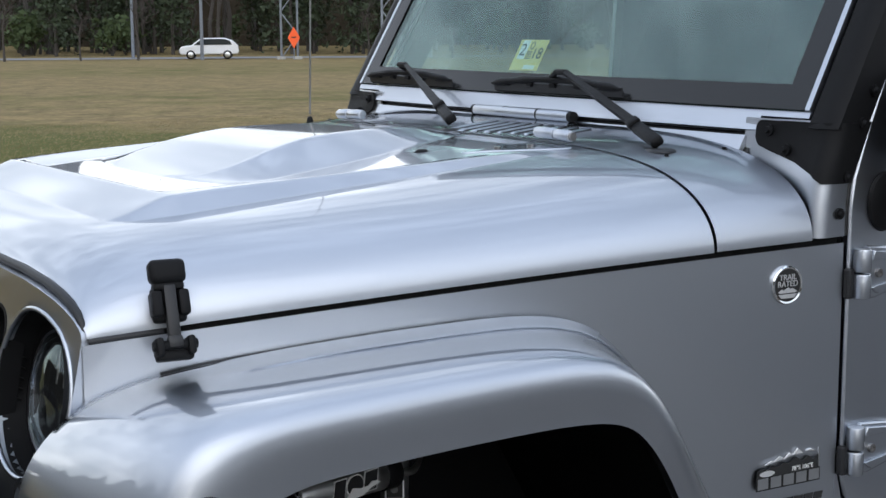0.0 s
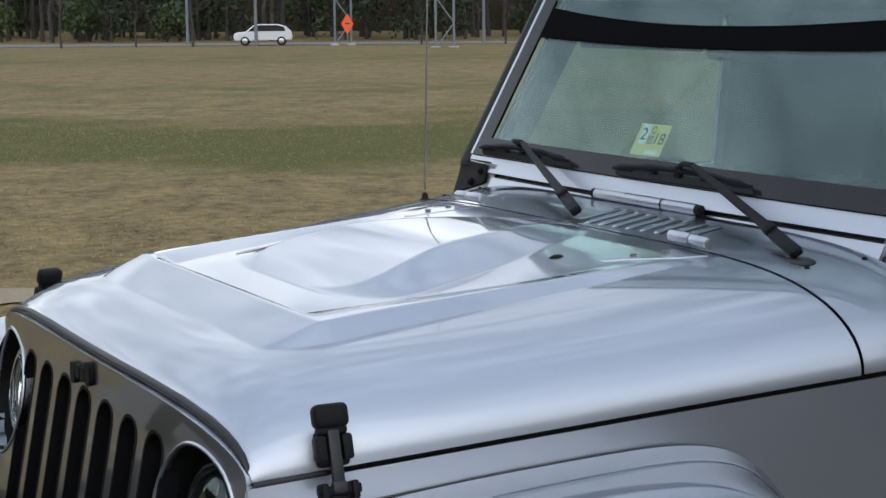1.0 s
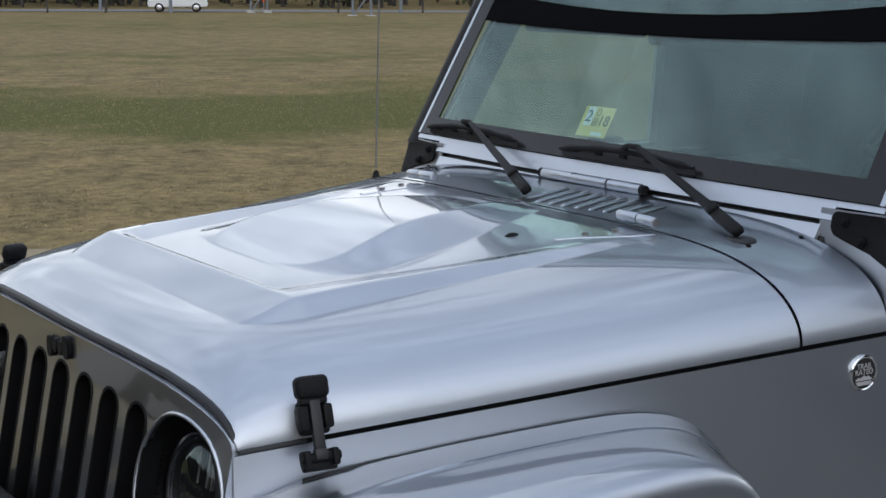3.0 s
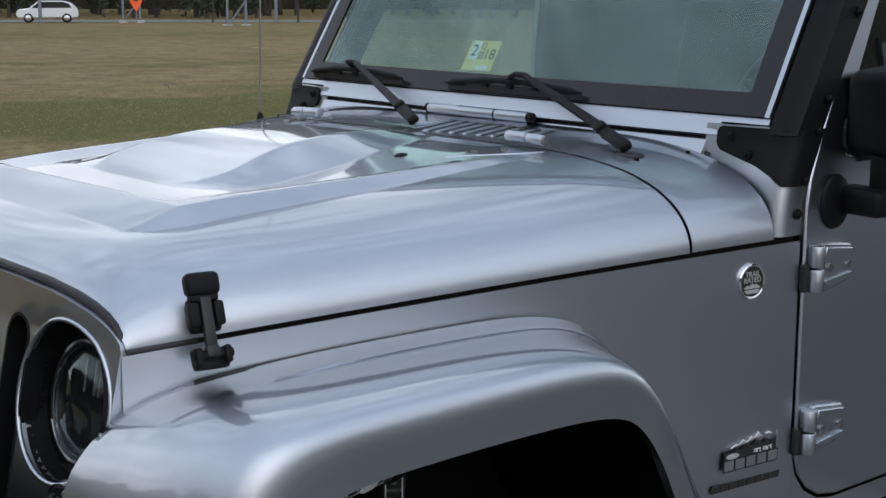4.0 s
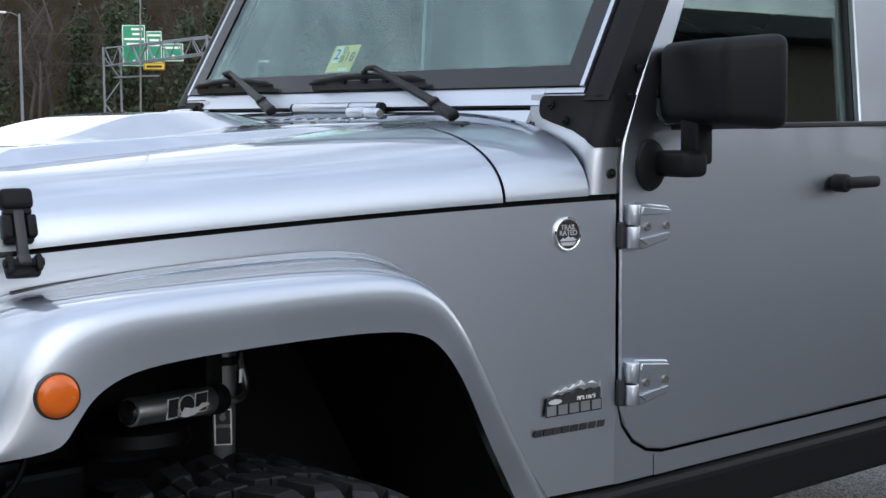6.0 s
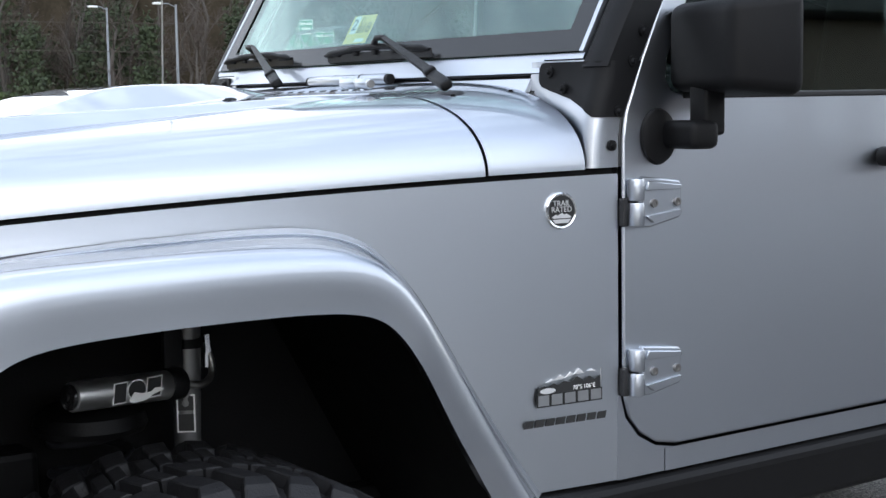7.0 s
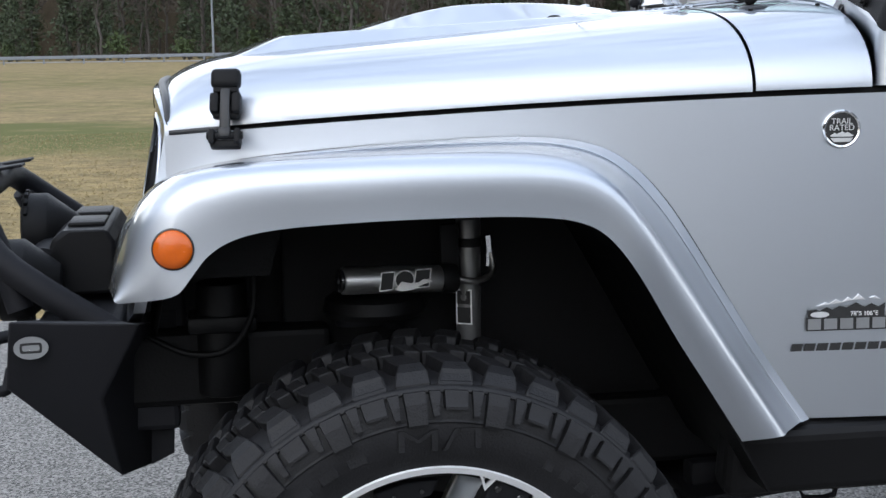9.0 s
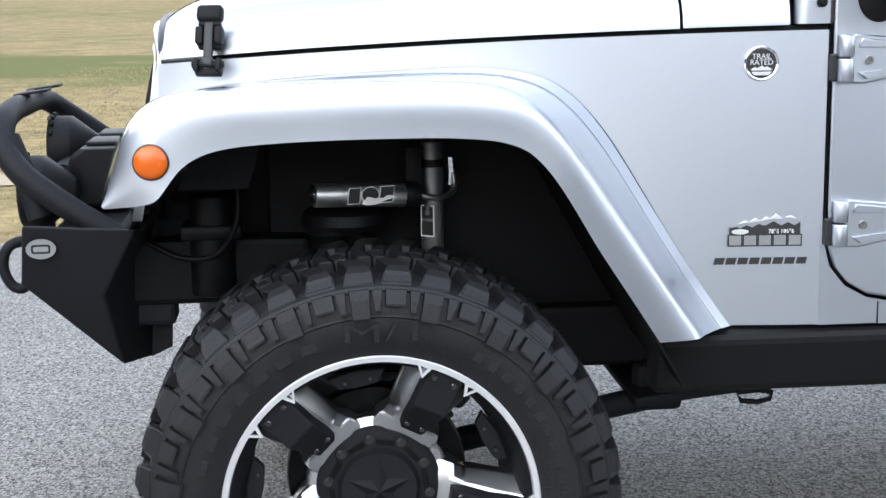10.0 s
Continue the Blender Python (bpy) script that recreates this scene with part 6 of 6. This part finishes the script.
# trees
M_BARK = shade("grey_bark", (0.055, 0.048, 0.042), 0.9, vary=0.3, scale=3, fvary=0.2)
M_TWIG = shade("bare_twigs", (0.052, 0.041, 0.034), 0.9, vary=0.3, scale=1)
M_PINE = shade("pine_needles", (0.030, 0.044, 0.019), 0.8, vary=0.4, scale=0.7, fvary=0.3, fine=5)
M_SHRUB = shade("evergreen_shrub", (0.050, 0.075, 0.025), 0.8, vary=0.4, scale=0.9, fvary=0.3, fine=5)


def twig_fan(rng_, bm, p, d, length, r, depth):
    """A limb with its forks, as thin three-sided tapers."""
    q = p + d * length
    tube([p, p.lerp(q, 0.5) + Vector(rng_.normal(0, 0.04 * length, 3).tolist()), q], [r, r * 0.75, r * 0.45], 4 if depth else 3, bm=bm)
    if depth == 0:
        return
    for _ in range(5 if depth == 2 else 4):
        e = (d + Vector(rng_.normal(0, 0.55, 3).tolist()) + Vector((0, 0, 0.25))).normalized()
        s0 = p.lerp(q, rng_.uniform(0.35, 1.0))
        twig_fan(rng_, bm, s0, e, length * rng_.uniform(0.45, 0.7), r * 0.5, depth - 1)


def bare_tree(seed, height):
    g = np.random.default_rng(seed)
    t, c = bmesh.new(), bmesh.new()
    pts = [Vector((0.015 * height * math.sin(3 * k + seed) * k, 0.012 * height * math.cos(2 * k + seed) * k, height * k / 5)) for k in range(6)]
    rad = [0.016 * height * (1 - 0.85 * k / 5) for k in range(6)]
    tube(pts, rad, 7, bm=t)
    for _ in range(15):
        f = g.uniform(0.28, 0.97)
        k = min(4, int(f * 5))
        p = pts[k].lerp(pts[k + 1], f * 5 - k)
        a = g.uniform(0, math.tau)
        d = Vector((math.cos(a), math.sin(a), g.uniform(0.5, 1.3))).normalized()
        twig_fan(g, c, p, d, height * 0.24 * (1.15 - f), 0.006 * height * (1.2 - f), 2)
    return t, c


def clumps(g, centres, size, count):
    """Many small leaf triangles gathered round centres."""
    b = bmesh.new()
    for c in centres:
        for _ in range(count):
            o = Vector(g.normal(0, size, 3).tolist())
            p = Vector(c) + o
            u = Vector(g.normal(0, 1, 3).tolist()).normalized() * g.uniform(0.16, 0.34)
            w = Vector(g.normal(0, 1, 3).tolist()).normalized() * g.uniform(0.10, 0.24)
            b.faces.new([b.verts.new(p - u), b.verts.new(p + w), b.verts.new(p + u), b.verts.new(p - w)])
    return b


def pine_tree(seed, height):
    g = np.random.default_rng(seed)
    t = bmesh.new()
    tube([(0, 0, 0), (0.1, 0.05, height * 0.5), (0.05, 0, height)], [0.016 * height, 0.010 * height, 0.002 * height], 7, bm=t)
    cs = []
    for _ in range(46):
        f = g.uniform(0.12, 1.0)
        r = 0.22 * height * (1.05 - f) * g.uniform(0.2, 1.0)
        a = g.uniform(0, math.tau)
        tip = Vector((r * math.cos(a), r * math.sin(a), height * f - 0.1 * r))
        cs.append(tip)
        tube([(0.06, 0.02, height * f - 0.02 * height), tip], [0.03, 0.012], 3, bm=t)
    return t, clumps(g, cs, 0.040 * height, 26)


def shrub(seed, height):
    g = np.random.default_rng(seed)
    t = bmesh.new()
    cs = []
    for _ in range(14):
        a = g.uniform(0, math.tau)
        tip = Vector((0.45 * height * math.cos(a) * g.random(), 0.45 * height * math.sin(a) * g.random(), height * g.uniform(0.25, 0.95)))
        tube([(0, 0, 0), tip], [0.04, 0.01], 3, bm=t)
        cs.append(tip)
    return t, clumps(g, cs, 0.13 * height, 22)


KINDS = []
for make, seed, height, name, label, leaf, cat in (
    (bare_tree, 1, 15, "bare_tree", "tall leafless grey tree at the wood's edge", M_TWIG, "tree"),
    (bare_tree, 2, 13, "bare_tree", "leafless brown tree at the wood's edge", M_TWIG, "tree"),
    (bare_tree, 3, 17, "bare_tree", "tall slim leafless tree in the woods", M_TWIG, "tree"),
    (pine_tree, 4, 16, "pine_tree", "dark green pine in the woods", M_PINE, "tree"),
    (pine_tree, 5, 11, "pine_tree", "young dark green pine in the woods", M_PINE, "tree"),
    (shrub, 6, 3.2, "evergreen_shrub", "dark green shrub under the trees", M_SHRUB, "shrub"),
    (bare_tree, 7, 6.5, "small_tree", "small leafless tree planted beside the road", M_TWIG, "tree"),
):
    ob = thing(name, (0, 0, -60), label, cat, "trees beyond the field" if cat == "tree" else "shrubs beyond the field")
    t, c = make(seed, height)
    for q in (t, c):
        q.transform(Matrix.Translation((0, 0, -60)))
    part("trunk", t, M_BARK, ob, "")
    part("crown", c, leaf, ob, "")
    KINDS.append(ob)
first = set()


def plant(kind, x, y, size, turn):
    m = pose(x, y, land(x, y) - 0.1, 0, 0, turn)
    ob = KINDS[kind]
    if kind not in first:
        first.add(kind)
        ob.matrix_basis = m
        ob.scale = (size, size, size)
        return ob
    new_ob = copy_thing(ob, m)
    new_ob.scale = (size, size, size)
    return new_ob


g = np.random.default_rng(11)
for i in range(1, len(ROAD) - 1):
    for row in range(5):
        for _ in range(1):
            c, nrm, d = beside(i, 13 + 6.0 * row + g.uniform(-2.5, 2.5))
            c = c + d * g.uniform(-4.5, 4.5)
            if row == 0:
                kind = int(g.choice([5, 5, 1, 4]))
            else:
                kind = int(g.choice([0, 1, 2, 0, 2, 1, 3, 4, 5]))
            plant(kind, c.x, c.y, g.uniform(0.75, 1.25), g.uniform(0, 360))
for x, y in ((31.8, 104.0), (37.0, 102.5), (40.9, 101.0), (56.5, 93.5), (61.9, 90.0)):
    plant(6, x, y, g.uniform(0.8, 1.1), g.uniform(0, 360))
# flat woods sheets; those on the camera's side are unseen, added for reflections
def woods_wall(points, height, name, label):
    b = bmesh.new()
    g2 = np.random.default_rng(21)
    rows = []
    for (x, y) in points:
        z = land(x, y)
        rows.append([b.verts.new((x, y, z - 1)), b.verts.new((x, y, z + height * 0.6)), b.verts.new((x, y, z + height * g2.uniform(0.75, 1.1)))])
    for a, c in zip(rows, rows[1:]):
        b.faces.new((a[0], c[0], c[1], a[1]))
        b.faces.new((a[1], c[1], c[2], a[2]))
    m = shade(name + "_shaded_woods", (0.036, 0.030, 0.022), 0.95, vary=0.6, scale=0.35, fine=2.2, fvary=0.4, spec=0.0)
    tagged(part(name, b, m), label, "woods", kind="structure")


# flat sheet behind the trees, coloured dark for the shade deep between them
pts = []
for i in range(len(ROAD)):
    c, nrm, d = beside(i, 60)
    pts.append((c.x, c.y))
woods_wall(pts, 30, "backdrop", "flat dark sheet painted as the shaded depth of the woods")
# out of view: added to close the place and darken what the paint mirrors
woods_wall([(-34 - 0.2 * max(0, y), y) for y in range(-46, 150, 6)], 15, "backdrop_front", "unseen dark woods sheet before the lot, added for reflections")
woods_wall([(x, -62 + 0.30 * max(0, x)) for x in range(-30, 160, 6)], 11, "backdrop_near", "unseen dark woods sheet across the lot, added to darken reflections")

# low building across the lot, seen mirrored in the doors
M_WALLB = shade("brown_brick_wall", (0.13, 0.095, 0.075), 0.85, vary=0.2, scale=0.5, fine=12, fvary=0.2)
M_ROOFB = shade("dark_roof_edge", (0.05, 0.05, 0.052), 0.7, vary=0.2, scale=1)
M_PANEB = shade("pale_window_blinds", (0.50, 0.52, 0.52), 0.3, vary=0.1, scale=2)
hall = thing("office_building", (52, -21, 0), "long low brown brick building across the lot", "building")
part("wall", box(70, 9, 5.8, pose(52, -21.5, 2.9), 0.05), M_WALLB, hall, "brown brick wall")
part("roof", box(71, 10, 0.5, pose(52, -21.5, 6.05), 0.05), M_ROOFB, hall, "dark flat roof")
for k in range(20):
    frame_ = part("window", box(2.0, 0.12, 2.4, pose(19.5 + 3.4 * k, -16.98, 2.3), 0.03), M_ROOFB, hall, "window")
    part("pane", box(1.8, 0.06, 2.2, pose(19.5 + 3.4 * k, -16.91, 2.3), 0.01), M_PANEB, frame_, "pale pane")

# sign gantry over the road
M_GALV = shade("galvanised_steel", (0.20, 0.22, 0.25), 0.5, 0.5, vary=0.15)
M_GREEN = shade("green_sign", (0.010, 0.26, 0.13), 0.5, vary=0.05)
M_YSIGN = shade("yellow_sign", (0.80, 0.55, 0.03), 0.5, vary=0.05)
M_ORANGE = shade("orange_sign", (0.95, 0.12, 0.02), 0.5, vary=0.05)
M_CONC = shade("concrete", (0.42, 0.42, 0.40), 0.85, vary=0.15)
M_LAMPWHITE = shade("pale_lamp_head", (0.7, 0.72, 0.74), 0.5, vary=0.05)
gantry = thing("sign_gantry", (51.5, 89, -1), "grey steel sign gantry with green direction signs", "sign gantry")
left, right = Vector((51.1, 96.1, 0)), Vector((51.4, 82.1, 0))
away = Vector((1.08, -0.60, 0))
for foot, zb, zt in ((left, -1.25, 6.5), (right, -1.25, 6.8)):
    b = None
    for s in (-0.5, 0.5):
        p = foot + away * s
        b = rod((p.x, p.y, zb), (p.x, p.y, zt), 0.09, seg=8, bm=b)
    for k in range(4):
        s = 0.5 if k % 2 else -0.5
        p, q = foot + away * s, foot - away * s
        b = rod((p.x, p.y, zb + 1.75 * k + 0.1), (q.x, q.y, zb + 1.75 * k + 1.8), 0.05, seg=6, bm=b)
    tower = part("tower", b, M_GALV, gantry, "grey steel lattice tower")
    for s in (-0.5, 0.5):
        p = foot + away * s
        part("footing", rod((p.x, p.y, -1.8), (p.x, p.y, -1.02), 0.35, seg=14, bevel=0.03), M_CONC, tower, "round concrete footing")
b = None
for z0, z1 in ((5.1, 5.6), (6.4, 6.7)):
    for s in (-0.4, 0.4):
        p, q = left + away * s, right + away * s
        b = rod((p.x, p.y, z0), (q.x, q.y, z1), 0.06, seg=6, bm=b)
for k in range(14):
    f0, f1 = k / 14, (k + 1) / 14
    p, q = left.lerp(right, f0), left.lerp(right, f1)
    lo, hi = 5.1 + 0.5 * (f0 + f1) / 2, 6.4 + 0.3 * (f0 + f1) / 2
    for s in (-0.4, 0.4):
        b = rod((p.x + away.x * s, p.y + away.y * s, lo if k % 2 else hi), (q.x + away.x * s, q.y + away.y * s, hi if k % 2 else lo), 0.04, seg=6, bm=b)
part("truss", b, M_GALV, gantry, "grey steel truss")
part("walkway", box(0.8, 5.4, 0.10, pose(51.6, 93.4, 4.25, 0, 0, 0), 0.02), M_GALV, gantry, "service walkway")


def road_sign(name, p, q, z0, z1, mat, rows, arrow):
    """A sign board on the line p to q, facing the field, with plain bars for its words."""
    p, q = Vector((*p, 0)), Vector((*q, 0))
    ux = (q - p).normalized()
    n = Vector((ux.y, -ux.x, 0))
    w, h = (q - p).length, z1 - z0
    c = (p + q) / 2
    m = Matrix(((ux.x, 0, n.x, c.x), (ux.y, 0, n.y, c.y), (0, 1, 0, (z0 + z1) / 2), (0, 0, 0, 1)))
    sign = part(name, box(w, h, 0.06, m, 0.02), mat, gantry, mat.name.replace("_", " ") + " board")
    part("sign_border", plate([(-w / 2 + 0.03, -h / 2 + 0.03), (w / 2 - 0.03, -h / 2 + 0.03), (w / 2 - 0.03, h / 2 - 0.03), (-w / 2 + 0.03, h / 2 - 0.03)], 0.005, m @ Matrix.Translation((0, 0, 0.040)), [[(-w / 2 + 0.08, -h / 2 + 0.08), (w / 2 - 0.08, -h / 2 + 0.08), (w / 2 - 0.08, h / 2 - 0.08), (-w / 2 + 0.08, h / 2 - 0.08)]]), M_WHITE if mat is M_GREEN else M_INK, sign, "")
    for k, (a, c2) in enumerate(rows):
        y = h / 2 - 0.32 - 0.36 * k
        part("sign_bar", box((c2 - a) * w, 0.16, 0.01, m @ Matrix.Translation(((a + c2 - 1) / 2 * w, y, 0.038)), 0.003), M_WHITE if mat is M_GREEN else M_INK, sign, "")
    if arrow:
        part("sign_arrow", plate([(-0.10, 0.12), (0.10, 0.12), (0.10, -0.02), (0.20, -0.02), (0, -0.22), (-0.20, -0.02), (-0.10, -0.02)], 0.005, m @ Matrix.Translation((0, -h / 2 + 0.36, 0.040))), M_WHITE, sign, "white arrow")
    return sign


def near(px, py, f=0.985):
    return (px * f, py * f)


big = road_sign("direction_sign", near(51.8, 95.8), near(53.3, 94.95), 5.02, 8.06, M_GREEN, ((0.4, 0.9), (0.45, 0.85), (0.1, 0.95), (0.2, 0.85)), True)
road_sign("direction_sign", near(53.35, 94.9), near(54.35, 94.33), 5.28, 7.62, M_GREEN, ((0.1, 0.9), (0.2, 0.8), (0.1, 0.9)), True)
road_sign("direction_sign", near(54.4, 94.3), near(55.7, 93.5), 5.37, 6.71, M_GREEN, ((0.1, 0.9),), True)
road_sign("exit_sign", near(53.1, 95.0, 0.983), near(54.5, 94.2, 0.983), 4.73, 5.31, M_YSIGN, ((0.15, 0.85),), False)

# orange sign, poles, wires, rail
work = thing("road_work_sign", (50.4, 94.1, -0.95), "orange diamond road-work sign on a post", "road sign")
m = Matrix(((0.886, 0, -0.4625, 50.4), (-0.4625, 0, -0.886, 94.1), (0, 1, 0, 0.42), (0, 0, 0, 1)))
board = part("sign_board", plate([(0, -0.80), (0.46, 0), (0, 0.80), (-0.46, 0)], 0.03, m), M_ORANGE, work, "orange diamond board")
part("sign_mark", box(0.34, 0.09, 0.01, m @ Matrix.Translation((0, 0.02, 0.008)), 0.003), M_INK, work, "dark bar")
part("sign_post", rod((50.42, 94.14, -1.35), (50.42, 94.14, 0.5), 0.04, seg=8), M_GALV, work, "")


def light_pole(x, y, top, arm):
    zb = land(x, y) - 0.1
    ob = thing("light_pole", (x, y, zb), "tall pale grey light pole beside the road", "light pole", "light poles along the road")
    part("pole", rod((x, y, zb), (x, y, top), 0.14, 0.08, seg=10), M_GALV, ob, "")
    part("lamp_arm", tube([(x, y, top - 0.2), (x + arm * 0.5, y, top + 0.05), (x + arm, y, top + 0.05)], 0.04, 6), M_GALV, ob, "")
    part("lamp_head", box(0.8, 0.3, 0.16, pose(x + arm * 1.2, y, top + 0.05), 0.05), M_LAMPWHITE, ob, "pale lamp head")
    return ob


light_pole(45.2, 99.0, 8.9, -1.2)
light_pole(60.3, 90.6, 5.4, 0.6)
light_pole(-0.6, 147.0, 9.0, 1.0)
light_pole(-33, 150.0, 9.0, 1.0)
light_pole(44.7, 97.2 + 14, 9.4, -1.0)
for z0 in (8.4, 6.2):
    wire = thing("power_line", (40, 105, z0), "thin grey overhead power line", "power line", "overhead power lines")
    pts = [(x, 128 - 0.55 * x, z0 - 0.028 * (x - 20) + 0.00045 * (x - 40) ** 2) for x in span(-60, 110, 30)]
    part("cable", tube(pts, 0.026, 5), M_BARK, wire, "", 60)
rail = thing("guard_rail", (-12, 158, 0), "grey steel guard rail beside the road", "guard rail")
part("rail_beam", box(60, 0.10, 0.34, pose(-24, 157.5, 0.70, 0, 0, -9), 0.03), M_GALV, rail, "")
for k in range(14):
    x = -52 + 4.2 * k
    part("rail_post", box(0.15, 0.15, 0.8, pose(x, 157.6 - 0.158 * (x + 24), 0.36), 0.01), M_GALV, rail, "")

# white car on the road
M_CARWHITE = shade("white_car_paint", (0.75, 0.76, 0.78), 0.3, 0.0, 0.8, vary=0.03)
M_CARGLASS = shade("dark_car_glass", (0.02, 0.025, 0.03), 0.1, vary=0.1, spec=0.8)
suv = thing("suv", (47, 101.5, land(47, 101.5)), "white sport utility car on the far road", "car")
f = Matrix.Translation((47, 101.5, land(47, 101.5) + 0.03)) @ Matrix.Rotation(radians(-28), 4, "Z")
side_line = [(-2.25, 0.45), (-2.28, 0.75), (-2.1, 0.98), (-1.3, 1.08), (-0.75, 1.52), (-0.4, 1.62), (1.2, 1.62), (1.75, 1.45), (2.2, 1.05), (2.28, 0.6), (2.2, 0.38), (-2.1, 0.35)]
b = plate(side_line, 1.75, f @ Matrix.Translation((0, -0.875, 0)) @ Euler((radians(90), 0, 0)).to_matrix().to_4x4())
part("body", b, M_CARWHITE, suv, "white body", 30, 0, 0.08)
glassline = [(-1.15, 1.08), (-0.68, 1.46), (-0.35, 1.55), (1.15, 1.55), (1.6, 1.40), (1.75, 1.10)]
for y in (-0.885, 0.885):
    m = f @ Matrix.Translation((0, y, 0)) @ Euler((radians(90), 0, 0)).to_matrix().to_4x4()
    part("side_glass", plate(glassline, 0.01, m), M_CARGLASS, suv, "dark side windows")
for x in (-1.4, 1.4):
    for y in (-0.80, 0.80):
        tyre_ = part("wheel", rod(f @ Vector((x, y - 0.11, 0.34)), f @ Vector((x, y + 0.11, 0.34)), 0.35, seg=24, bevel=0.04), M_RUBBER, suv, "black tyre", 40)
        part("rim", rod(f @ Vector((x, y - 0.125, 0.34)), f @ Vector((x, y + 0.125, 0.34)), 0.22, seg=20, bevel=0.02), M_ALU, tyre_, "alloy rim", 40)
for y in (-0.6, 0.6):
    part("headlight", box(0.10, 0.40, 0.18, f @ pose(-2.17, y, 0.80), 0.04), M_CHROME, suv, "headlight")
